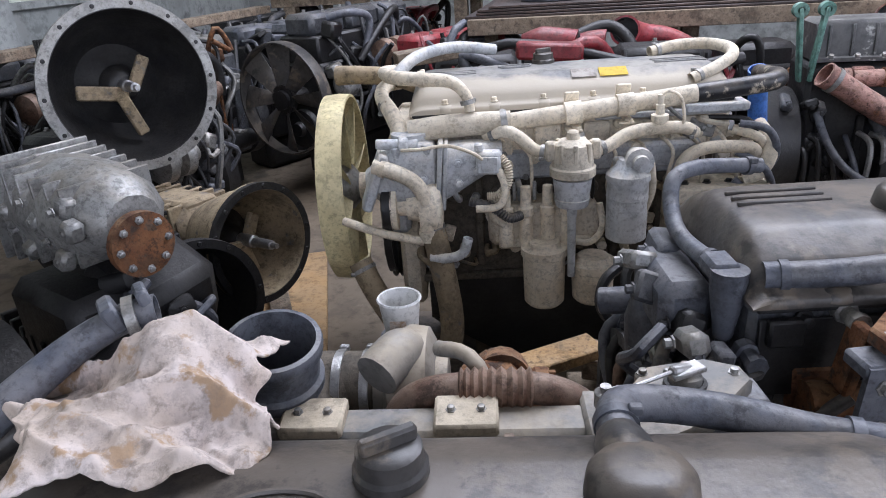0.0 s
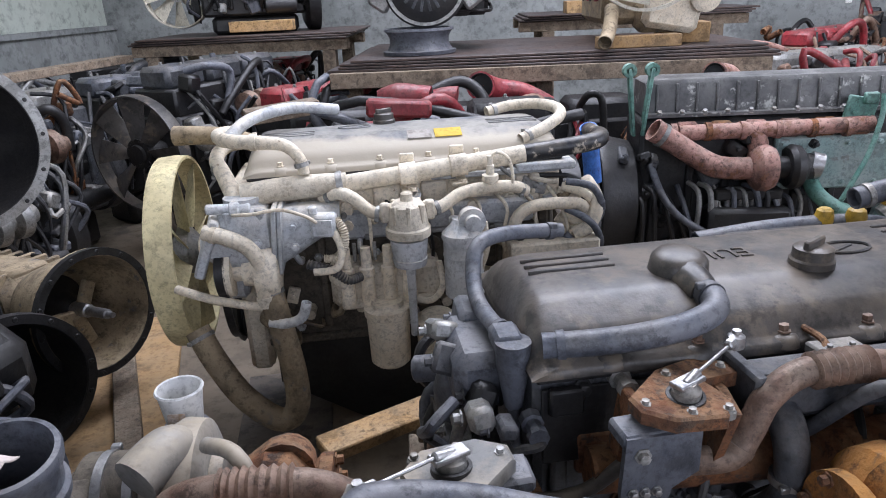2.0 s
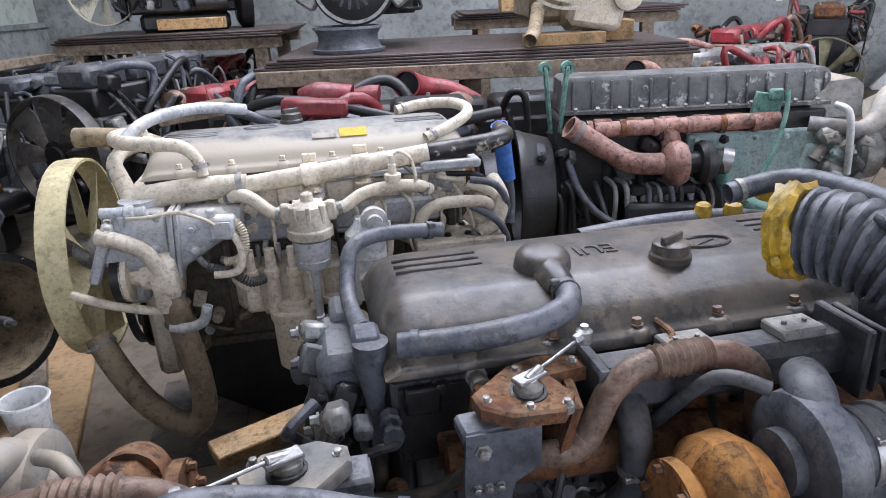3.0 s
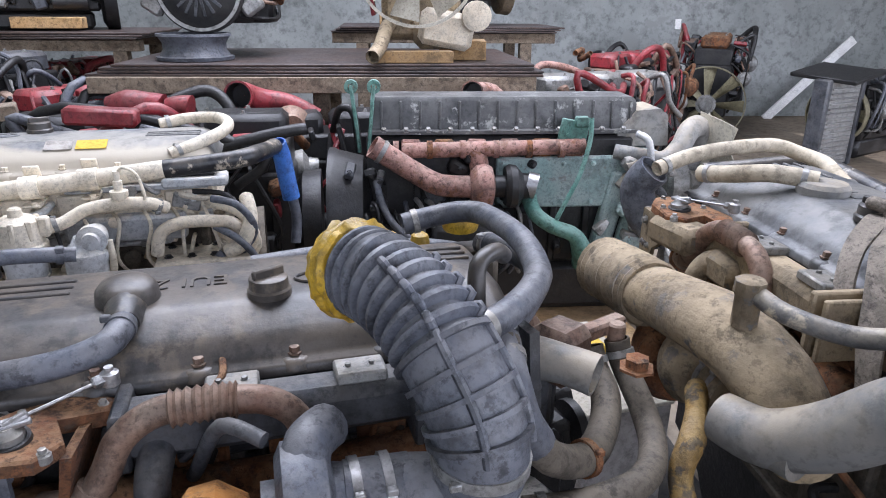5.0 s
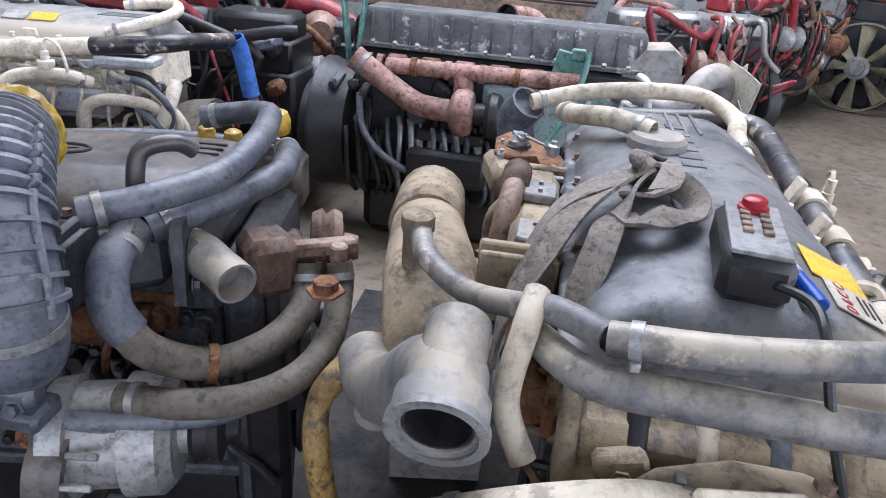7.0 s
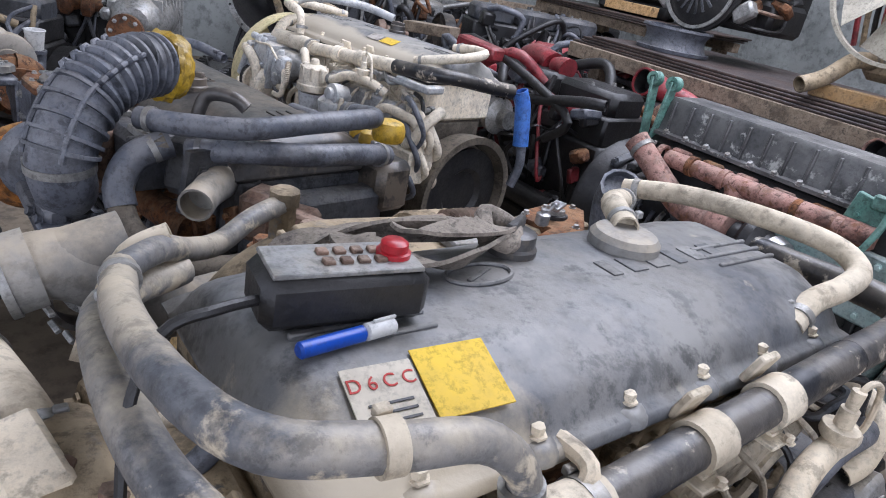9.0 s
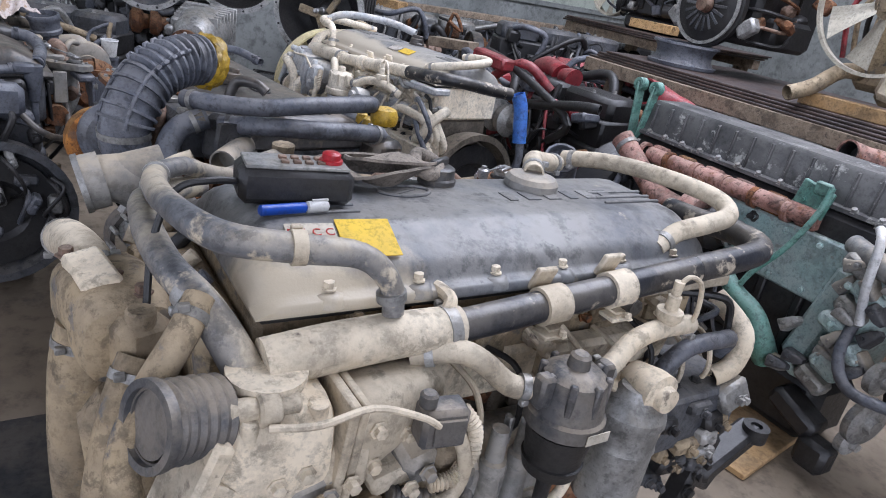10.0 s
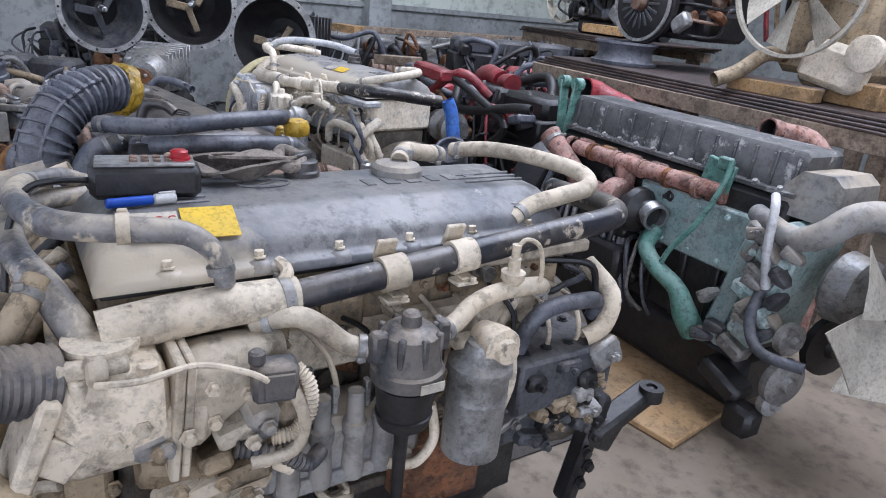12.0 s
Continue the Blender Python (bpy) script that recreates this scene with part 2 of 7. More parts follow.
# ---- shapes ----
class Geo:
    """Gathers vertices and faces of one part."""

    def __init__(self):
        self.v, self.f = [], []

    def add(self, vs, fs, m=None):
        n = len(self.v)
        self.v += [tuple(m @ Vector(p)) if m else tuple(p) for p in vs]
        self.f += [tuple(i + n for i in f) for f in fs]
        return self

    def box(self, c, s, rot=(0, 0, 0), bev=0.008):
        """A box with chamfered edges."""
        h = [max(1e-4, d / 2) for d in s]
        b = min(bev, 0.45 * min(h) * 2 / 2)
        vs, idx = [], {}
        for sx in (-1, 1):
            for sy in (-1, 1):
                for sz in (-1, 1):
                    for k in range(3):
                        p = [sx * h[0], sy * h[1], sz * h[2]]
                        for j in range(3):
                            if j != k:
                                p[j] -= b * (sx, sy, sz)[j]
                        idx[sx, sy, sz, k] = len(vs)
                        vs.append(p)
        fs = []
        for k in range(3):
            i, j = [a for a in range(3) if a != k]
            for s_ in (-1, 1):
                loop = []
                for a, b_ in ((-1, -1), (1, -1), (1, 1), (-1, 1)):
                    q = [0, 0, 0]
                    q[k], q[i], q[j] = s_, a, b_
                    loop.append(idx[(*q, k)])
                fs.append(loop)
            for a in (-1, 1):
                for b_ in (-1, 1):
                    q0, q1 = [0, 0, 0], [0, 0, 0]
                    q0[k], q1[k] = -1, 1
                    q0[i] = q1[i] = a
                    q0[j] = q1[j] = b_
                    fs.append([idx[(*q0, i)], idx[(*q1, i)], idx[(*q1, j)], idx[(*q0, j)]])
        for sx in (-1, 1):
            for sy in (-1, 1):
                for sz in (-1, 1):
                    fs.append([idx[sx, sy, sz, k] for k in range(3)])
        return self.add(vs, fs, Matrix.Translation(c) @ Euler([radians(a) for a in rot]).to_matrix().to_4x4())

    def turn(self, base, axis, profile, n=20, closed=True):
        """A turned form: profile of (distance along axis, radius)."""
        q = Vector(axis).normalized().to_track_quat("Z", "Y").to_matrix().to_4x4()
        m = Matrix.Translation(base) @ q
        vs, fs = [], []
        for d, r in profile:
            for k in range(n):
                a = 2 * math.pi * k / n
                vs.append((r * math.cos(a), r * math.sin(a), d))
        for i in range(len(profile) - 1):
            for k in range(n):
                l = (k + 1) % n
                fs.append((i * n + k, i * n + l, (i + 1) * n + l, (i + 1) * n + k))
        if closed:
            fs.append(tuple(range(n))[::-1])
            e = (len(profile) - 1) * n
            fs.append(tuple(e + k for k in range(n)))
        return self.add(vs, fs, m)

    def cyl(self, a, b, r, n=18, bev=0.004):
        d = Vector(b) - Vector(a)
        L = d.length
        bev = min(bev, 0.3 * r, 0.3 * L)
        return self.turn(a, d, [(0, r - bev), (bev, r), (L - bev, r), (L, r - bev)], n)

    def ring(self, a, b, r, inner, n=24):
        """A hollow tube piece from a to b."""
        d = Vector(b) - Vector(a)
        L = d.length
        return self.turn(a, d, [(0, inner), (0, r), (L, r), (L, inner), (0, inner)], n, False)

    def bolt(self, p, axis, r=0.009, h=0.01):
        self.turn(p, axis, [(0, r * 1.5), (h * 0.25, r * 1.5), (h * 0.26, r), (h * 1.1, r), (h * 1.15, r * 0.85)], 6)
        return self

    def tube(self, pts, r, n=12, steps=5, hollow=0.0, flat=1.0):
        """A bent tube through points; r is one radius or one for each point; hollow opens both ends to that depth."""
        P = [Vector(p) for p in pts]
        R = list(r) if isinstance(r, (list, tuple)) else [r] * len(P)
        path, rad = [], []
        for i in range(len(P) - 1):
            p0, p1, p2, p3 = P[max(i - 1, 0)], P[i], P[i + 1], P[min(i + 2, len(P) - 1)]
            for s in range(steps):
                t = s / steps
                path.append(0.5 * (2 * p1 + (p2 - p0) * t + (2 * p0 - 5 * p1 + 4 * p2 - p3) * t * t + (3 * p1 - p0 - 3 * p2 + p3) * t**3))
                rad.append(R[i] * (1 - t) + R[i + 1] * t)
        path.append(P[-1])
        rad.append(R[-1])
        tang = [(path[min(i + 1, len(path) - 1)] - path[max(i - 1, 0)]).normalized() for i in range(len(path))]
        up = Vector((0, 0, 1)) if abs(tang[0].z) < 0.9 else Vector((1, 0, 0))
        side = tang[0].cross(up).normalized()
        rows = []
        for p, t, k in zip(path, tang, rad):
            side = (side - t * side.dot(t)).normalized()
            other = t.cross(side)
            rows.append([p + k * (math.cos(a) * side + flat * math.sin(a) * other) for a in [2 * math.pi * j / n for j in range(n)]])
        if hollow:
            def inner(row, centre, t, depth):
                return [centre + 0.86 * (q - centre) + t * depth for q in row]
            rows = [inner(rows[0], path[0], tang[0], hollow), inner(rows[0], path[0], tang[0], 0)] + rows + [
                inner(rows[-1], path[-1], tang[-1], 0), inner(rows[-1], path[-1], tang[-1], -hollow)]
        vs = [q for row in rows for q in row]
        fs = [(i * n + k, i * n + (k + 1) % n, (i + 1) * n + (k + 1) % n, (i + 1) * n + k) for i in range(len(rows) - 1) for k in range(n)]
        fs += [tuple(range(n))[::-1], tuple((len(rows) - 1) * n + k for k in range(n))]
        return self.add(vs, fs)

    def loft(self, sections):
        """Skin over closed sections of equal count."""
        n = len(sections[0])
        vs = [p for s in sections for p in s]
        fs = [(i * n + k, i * n + (k + 1) % n, (i + 1) * n + (k + 1) % n, (i + 1) * n + k) for i in range(len(sections) - 1) for k in range(n)]
        fs += [tuple(range(n))[::-1], tuple((len(sections) - 1) * n + k for k in range(n))]
        return self.add(vs, fs)


def lump(sections, p=3.5, n=20):
    """A rounded casting along x: sections of (x, y, z, width, height)."""
    rows = []
    for x, y, z, w, h in sections:
        row = []
        for k in range(n):
            a = 2 * math.pi * (k + 0.5) / n
            c, d = math.cos(a), math.sin(a)
            row.append((x, y + w / 2 * math.copysign(abs(c) ** (2 / p), c), z + h / 2 * math.copysign(abs(d) ** (2 / p), d)))
        rows.append(row)
    return Geo().loft(rows)


def islands(g):
    """The separate pieces of a form."""
    root = list(range(len(g.v)))

    def find(i):
        while root[i] != i:
            root[i] = root[root[i]]
            i = root[i]
        return i
    for f in g.f:
        for k in f[1:]:
            root[find(k)] = find(f[0])
    out = {}
    for f in g.f:
        out.setdefault(find(f[0]), []).append(f)
    for faces in out.values():
        ids = sorted({i for f in faces for i in f})
        at = {i: n for n, i in enumerate(ids)}
        yield Geo().add([g.v[i] for i in ids], [tuple(at[i] for i in f) for f in faces])


def part(name, g, material, parent=None, label="", smooth=38):
    if name in ("bolt", "rib", "alternator_fin", "print_bar"):
        pieces = list(islands(g))
        if len(pieces) > 1:
            for q in pieces[1:]:
                part(name, q, material, parent, label, smooth)
            g = pieces[0]
    me = bpy.data.meshes.new(name)
    me.from_pydata(g.v, [], g.f)
    b = bmesh.new()
    b.from_mesh(me)
    bmesh.ops.recalc_face_normals(b, faces=b.faces)
    b.to_mesh(me)
    b.free()
    me.materials.append(material)
    for p in me.polygons:
        p.use_smooth = True
    me.set_sharp_from_angle(angle=radians(smooth))
    o = new(name, me)
    if parent is not None:
        o.parent = parent
    if label:
        o["label"] = label
    return o


def thing(name, m, label, category, group="", kind=""):
    o = new(name)
    o.empty_display_size = 0.1
    o.matrix_world = m
    return tagged(o, label, category, group, kind)


def lettering(text, size, m, material, parent, depth=0.002):
    cu = bpy.data.curves.new("lettering", "FONT")
    cu.body, cu.size, cu.extrude, cu.align_x = text, size, depth, "CENTER"
    tmp = bpy.data.objects.new("lettering", cu)
    scene.collection.objects.link(tmp)
    bpy.context.view_layer.update()
    me = bpy.data.meshes.new_from_object(tmp.evaluated_get(bpy.context.evaluated_depsgraph_get()))
    bpy.data.objects.remove(tmp)
    me.materials.clear()
    me.materials.append(material)
    me.transform(m)
    o = new("lettering", me)
    o.parent = parent
    return o


# ---- the hall ----
def slab(name, c, s, material, label, category, bev=0.004):
    o = part(name, Geo().box(c, s, bev=bev), material)
    return tagged(o, label, category, kind="structure")


slab("floor", (2.5, 2.2, -0.1), (15.4, 15.0, 0.2), FLOOR, "dusty stained concrete workshop floor", "floor")
slab("wall_north", (2.5, 9.45, 2.5), (15.4, 0.2, 5.0), WALL, "grey rendered masonry wall with water stains", "wall")
slab("wall_west_lower", (-4.2, 2.1, 0.62), (0.24, 14.5, 1.24), WALL, "grey rendered lower wall", "wall")
slab("wall_west_upper", (-4.25, 2.1, 3.12), (0.14, 14.5, 3.76), WALLGREEN, "pale green painted upper wall", "wall")
slab("trim", (-4.12, 2.1, 1.26), (0.16, 14.5, 0.06), WALL, "grey rendered ledge on the wall", "ledge")
slab("pillar", (-3.98, 4.75, 2.4), (0.2, 0.3, 4.8), WALL, "grey rendered wall pillar", "pillar")
# unseen wall stub added beside the assumed south opening
slab("wall_south", (-2.9, -5.0, 2.5), (2.4, 0.2, 5.0), WALL, "unseen grey wall added beside an assumed south doorway", "wall")
# unseen wall, added and lengthened to block sun from the north wall
slab("wall_east", (10.0, 7.0, 2.5), (0.2, 4.7, 5.0), WALL, "unseen grey wall added to keep sun off the north wall", "wall")
# opaque white panel added out of view to go with the overhead fill lamp
slab("skylight", (1.6, 2.6, 4.985), (5.8, 4.8, 0.03), WHITE, "unseen white panel added under the roof", "skylight")
# unseen roof added to shut out sun and sky
slab("ceiling", (2.5, 2.2, 5.05), (15.4, 15.0, 0.1), ROOF, "unseen grey roof added over the hall", "ceiling")
outlet = part("power_outlet", Geo().box((5.36, 9.335, 1.22), (0.08, 0.02, 0.13)), WHITE)
tagged(outlet, "small white plastic power outlet on the wall", "outlet")


# ---- six cylinder truck engines ----
BOLTS = [0.118 + 0.157 * i for i in range(6)]


def arch(x, k, tuck=0.0):
    """Section of the valve cover; k lowers it and tuck narrows it towards its ends."""
    side = [(0.226, 0.966), (0.226, 0.98), (0.221, 0.985), (0.209, 0.988), (0.202, 0.996), (0.194, 1.01), (0.184, 1.021), (0.168, 1.031), (0.14, 1.043), (0.118, 1.053), (0.107, 1.057), (0.095, 1.059), (0.05, 1.06)]
    pts = [(-y, z) for y, z in side] + side[::-1]
    return [(x, y * (1 - tuck * (z > 0.987)), 0.966 + (z - 0.966) * k) for y, z in pts]


def valve_cover(e, material, text, bolt_mat):
    ends = [(0.0, 0.16, 0.06), (0.004, 0.24, 0.05), (0.012, 0.5, 0.045), (0.022, 0.74, 0.035), (0.036, 0.89, 0.02), (0.056, 0.97, 0.008), (0.085, 1.0, 0.0)]
    g = Geo().loft([arch(x, k, t) for x, k, t in ends] + [arch(1.04 - x, k, t) for x, k, t in ends[::-1]])
    bosses, ridges = [], []
    for x in BOLTS:
        for s in (-1, 1):
            bosses.append(Geo().turn((x, s * 0.2, 0.972), (0, 0, 1), [(0, 0.032), (0.01, 0.03), (0.017, 0.022), (0.019, 0.014)], 18).box((x, s * 0.17, 1.0), (0.046, 0.06, 0.03), (s * -38, 0, 0), 0.014))
    for k in range(3):
        for x0 in (0.1, 0.86):
            ridges.append(Geo().box((x0 + 0.04, -0.06 + 0.03 * k, 1.06), (0.17, 0.009, 0.008), bev=0.003))
    c = part("valve_cover", g, material, e, "", 50)
    for q in bosses:
        part("bolt_boss", q, material, c)
    for q in ridges:
        part("raised_ridge", q, material, c)
    part("cover_gasket", Geo().box((0.52, 0, 0.962), (1.02, 0.44, 0.014), bev=0.003), BLACK, e)
    for x in BOLTS:
        for s in (-1, 1):
            part("bolt", Geo().bolt((x, s * 0.2, 0.993), (0, 0, 1), 0.009, 0.012), RUSTBROWN if s > 0 else bolt_mat, c)
    ov = []
    for k in range(28):
        a = 2 * math.pi * k / 28
        ov.append((0.36 + 0.055 * math.cos(a), 0.03 + 0.028 * math.sin(a), 1.062))
    part("emblem", Geo().tube(ov + [ov[0]], 0.0035, 6, 1).box((0.36, 0.03, 1.061), (0.06, 0.008, 0.004), (0, 0, 25), 0.002), material, c)
    if text:
        lettering(text, 0.062, Matrix.Translation((0.64, -0.02, 1.061)) @ pose(0, 0, 0, 0, 0, 0), material, c)
    cap = part("filler_cap", Geo().turn((0.465, 0.085, 1.058), (0, 0, 1), [(0, 0.04), (0.012, 0.04), (0.016, 0.036), (0.034, 0.035), (0.037, 0.03)], 20).box((0.465, 0.085, 1.1), (0.062, 0.014, 0.02), (0, 0, 30), 0.004), COVER, e, "dark plastic filler cap")
    return c


def clamp(p, axis, r, material, parent, w=0.014):
    d = Vector(axis).normalized()
    a, b = Vector(p) - d * w / 2, Vector(p) + d * w / 2
    g = Geo().ring(a, b, r + 0.003, r - 0.004)
    side = d.orthogonal().normalized()
    g.box(Vector(p) + side * (r + 0.006), (0.016, 0.012, 0.012), bev=0.002)
    part("hose_clamp", g, material, parent)


def hose(e, name, pts, r, material, label="", hollow=0.02, ends=True, cl=None, n=12):
    o = part(name, Geo().tube(pts, r, n, 5, hollow), material, e, label)
    if cl:
        k = r[0] if isinstance(r, list) else r
        for i, j in ((0, 1), (-1, -2)):
            a, b = Vector(pts[i]), Vector(pts[j])
            clamp(a + (b - a).normalized() * 0.03, b - a, k, cl, e)
    return o


def ribbed(pts, r, ribs, amp=0.006):
    """Points and radii for a bellows along a path of points."""
    P = [Vector(p) for p in pts]
    out, rad = [], []
    n = ribs * 2
    for i in range(n + 1):
        u = i / n * (len(P) - 1)
        k = min(int(u), len(P) - 2)
        t = u - k
        p0, p1, p2, p3 = P[max(k - 1, 0)], P[k], P[k + 1], P[min(k + 2, len(P) - 1)]
        out.append(0.5 * (2 * p1 + (p2 - p0) * t + (2 * p0 - 5 * p1 + 4 * p2 - p3) * t * t + (3 * p1 - p0 - 3 * p2 + p3) * t**3))
        rad.append(r + (amp if i % 2 else -amp * 0.3))
    return out, rad


def core(e, block, head, sump_mat, bottom=0.0, rng=None):
    """Block, head, sump, flywheel housing and front gear."""
    g = Geo().box((0.52, 0, 0.88), (1.02, 0.4, 0.16), bev=0.012)
    ports = []
    for i in range(6):
        for s in (-1, 1):
            ports.append(Geo().box((0.13 + 0.157 * i, s * 0.2, 0.86), (0.09, 0.03, 0.1), bev=0.01).cyl((0.2 + 0.157 * i, s * 0.19, 0.9), (0.2 + 0.157 * i, s * 0.215, 0.9), 0.018, 12))
    hd = part("cylinder_head", g, head, e)
    for q in ports:
        part("port_boss", q, head, hd)
    ribs = []
    g = Geo().box((0.52, 0, 0.57), (1.0, 0.34, 0.46), bev=0.015)
    for i in range(7):
        for s in (-1, 1):
            ribs.append(Geo().box((0.06 + 0.153 * i, s * 0.175, 0.6), (0.03, 0.03, 0.38), bev=0.008).cyl((0.13 + 0.153 * i, s * 0.165, 0.68), (0.13 + 0.153 * i, s * 0.185, 0.68), 0.03, 14))
    g.box((0.52, 0, 0.37), (1.04, 0.38, 0.03), bev=0.006)
    bl = part("engine_block", g, block, e)
    for q in ribs:
        part("block_rib", q, block, bl)
    if bottom < 0.2:
        def sec(x, w, z0):
            return [(x, -w, 0.355), (x, -w, 0.2), (x, -w * 0.8, z0), (x, w * 0.8, z0), (x, w, 0.2), (x, w, 0.355)]
        part("oil_sump", Geo().loft([sec(0.02, 0.17, 0.2), sec(0.05, 0.18, 0.16), sec(0.3, 0.18, bottom + 0.0), sec(0.78, 0.18, bottom), sec(0.84, 0.18, 0.1), sec(1.0, 0.17, 0.17)]), sump_mat, e)
    part("flywheel_housing", Geo().turn((1.03, 0, 0.5), (1, 0, 0), [(0, 0.2), (0.02, 0.25), (0.05, 0.26), (0.14, 0.27), (0.14, 0.24), (0.05, 0.22)], 32), block, e)
    part("flywheel", Geo().turn((1.09, 0, 0.5), (1, 0, 0), [(0, 0.2), (0.03, 0.21), (0.05, 0.21), (0.05, 0.12), (0.03, 0.1)], 32), BLACK, e)
    part("timing_case", Geo().box((-0.03, 0, 0.6), (0.08, 0.4, 0.66), bev=0.02).box((-0.07, 0.03, 0.75), (0.05, 0.26, 0.22), bev=0.02), head, e)
    part("crank_pulley", Geo().turn((-0.06, 0, 0.42), (-1, 0, 0), [(0, 0.05), (0.02, 0.06), (0.02, 0.11), (0.03, 0.115), (0.04, 0.1), (0.05, 0.115), (0.06, 0.11), (0.06, 0.04), (0.09, 0.035)], 24), BLACK, e)
    part("fan_pulley", Geo().turn((-0.08, 0, 0.68), (-1, 0, 0), [(0, 0.04), (0.03, 0.045), (0.03, 0.08), (0.045, 0.07), (0.06, 0.08), (0.06, 0.04), (0.12, 0.035)], 24), BLACK, e)


def fuel_side(e, c):
    """Pipes, filters and pump on the fuel side. c: colours by role."""
    a, dark = c["main"], c["tube"]
    p = [(0.3, -0.27, 0.937), (0.52, -0.27, 0.958), (0.68, -0.27, 0.973), (0.9, -0.27, 0.995)]
    part("coolant_pipe", Geo().tube(p, 0.0285, 16, 6), dark, e, c.get("tube_label", "black tube with worn paint and dried mud"))
    part("pipe_bend", Geo().tube([(0.89, -0.27, 0.994), (1.07, -0.27, 1.01), (1.14, -0.245, 1.016), (1.175, -0.17, 1.012), (1.2, -0.05, 0.995), (1.225, 0.08, 0.98)], 0.029, 16, 6), PIPEBLACK, e, "black tube bend with worn paint")
    part("pipe_sleeve", Geo().tube([(0.0, -0.27, 0.925), (0.1, -0.27, 0.935), (0.2, -0.27, 0.94), (0.32, -0.27, 0.94)], [0.037, 0.038, 0.037, 0.035], 16, 4), a, e)
    clamp((0.3, -0.27, 0.939), (1, 0, 0.1), 0.036, ALU, e, 0.02)
    for x, z in ((0.515, 0.957), (0.675, 0.972)):
        g = Geo().ring((x - 0.026, -0.27, z - 0.002), (x + 0.026, -0.27, z + 0.002), 0.035, 0.027)
        g.box((x, -0.235, z + 0.035), (0.045, 0.012, 0.05), (20, 0, 0), 0.004).box((x, -0.285, z - 0.05), (0.05, 0.04, 0.008), bev=0.002).box((x + 0.01, -0.25, z - 0.045), (0.03, 0.08, 0.006), bev=0.002)
        g.bolt((x + 0.012, -0.305, z - 0.048), (0, 0, 1), 0.007, 0.01)
        part("pipe_bracket", g, a, e)
    hose(e, "upper_hose", [(-0.06, 0.178, 1.05), (-0.085, 0.05, 1.068), (-0.08, -0.1, 1.085), (-0.04, -0.195, 1.085), (0.05, -0.232, 1.08), (0.14, -0.25, 1.07), (0.185, -0.265, 1.03), (0.195, -0.27, 0.98)], [0.02, 0.021, 0.021, 0.023, 0.022, 0.02, 0.018, 0.017], c["thick"], cl=ALU)
    clamp((0.05, -0.232, 1.081), (1, -0.15, 0), 0.0225, a, e, 0.02)
    hose(e, "front_hose", [(0.04, 0.27, 0.99), (-0.07, 0.19, 1.0), (-0.1, 0.05, 1.012), (-0.095, -0.1, 1.005), (-0.06, -0.2, 0.98), (-0.015, -0.27, 0.9)], [0.021, 0.023, 0.024, 0.024, 0.026, 0.03], c["thick"])
    clamp((-0.075, -0.17, 0.988), (0.25, -0.7, -0.2), 0.024, ALU, e, 0.02)
    g = lump([(-0.085, -0.3, 0.8, 0.06, 0.1), (-0.075, -0.3, 0.8, 0.11, 0.17), (-0.05, -0.3, 0.81, 0.13, 0.2), (0.02, -0.3, 0.815, 0.135, 0.2), (0.075, -0.3, 0.805, 0.13, 0.19), (0.085, -0.3, 0.805, 0.1, 0.15)])
    g.turn((0.0, -0.29, 0.88), (0, 0, 1), [(0, 0.06), (0.02, 0.055), (0.035, 0.05), (0.036, 0.056), (0.05, 0.056), (0.051, 0.04)], 20).cyl((0.055, -0.345, 0.86), (0.055, -0.345, 0.905), 0.016).cyl((-0.04, -0.35, 0.86), (-0.04, -0.35, 0.9), 0.014)
    th = part("thermostat_housing", g, c["cast"], e, "cast housing caked in pale dust")
    part("mating_flange", Geo().box((0.09, -0.305, 0.8), (0.016, 0.15, 0.215), (0, 5, 0), 0.012).box((0.107, -0.305, 0.8), (0.014, 0.145, 0.21), (0, 5, 0), 0.012), c["cast"], th)
    part("intake_elbow", lump([(0.105, -0.3, 0.8, 0.12, 0.18), (0.15, -0.3, 0.815, 0.115, 0.16), (0.2, -0.295, 0.83, 0.105, 0.13), (0.25, -0.285, 0.84, 0.09, 0.1), (0.29, -0.27, 0.84, 0.08, 0.08)], 3), c["cast"], th)
    part("inlet_flange", Geo().box((-0.115, -0.335, 0.795), (0.032, 0.1, 0.19), (0, 22, 8), 0.008).box((-0.075, -0.36, 0.775), (0.06, 0.012, 0.06), (0, 40, 0), 0.004), c["cast"], th)
    part("top_union", Geo().cyl((-0.1, -0.34, 0.91), (0.03, -0.34, 0.905), 0.016).cyl((-0.03, -0.345, 0.907), (0.0, -0.345, 0.906), 0.023), c["cast"], th)
    P_, R_ = ribbed([(0.28, -0.375, 0.86), (0.3, -0.39, 0.83), (0.3, -0.395, 0.78), (0.275, -0.395, 0.745), (0.235, -0.39, 0.74)], 0.0115, 26, 0.003)
    part("corrugated_conduit", Geo().tube(P_, R_, 10, 1), c["cable"], e)
    P_, R_ = ribbed([(0.18, -0.37, 0.72), (0.25, -0.385, 0.7), (0.3, -0.39, 0.665), (0.34, -0.36, 0.66)], 0.0135, 20, 0.003)
    part("corrugated_conduit", Geo().tube(P_, R_, 10, 1), CHAR, e)
    for q in ((0.04, -0.366, 0.8), (0.0, -0.366, 0.79), (0.15, -0.357, 0.84), (0.15, -0.357, 0.775), (0.21, -0.345, 0.81)):
        part("bolt", Geo().bolt(q, (0, -1, 0), 0.01, 0.012), c["cast"], th)
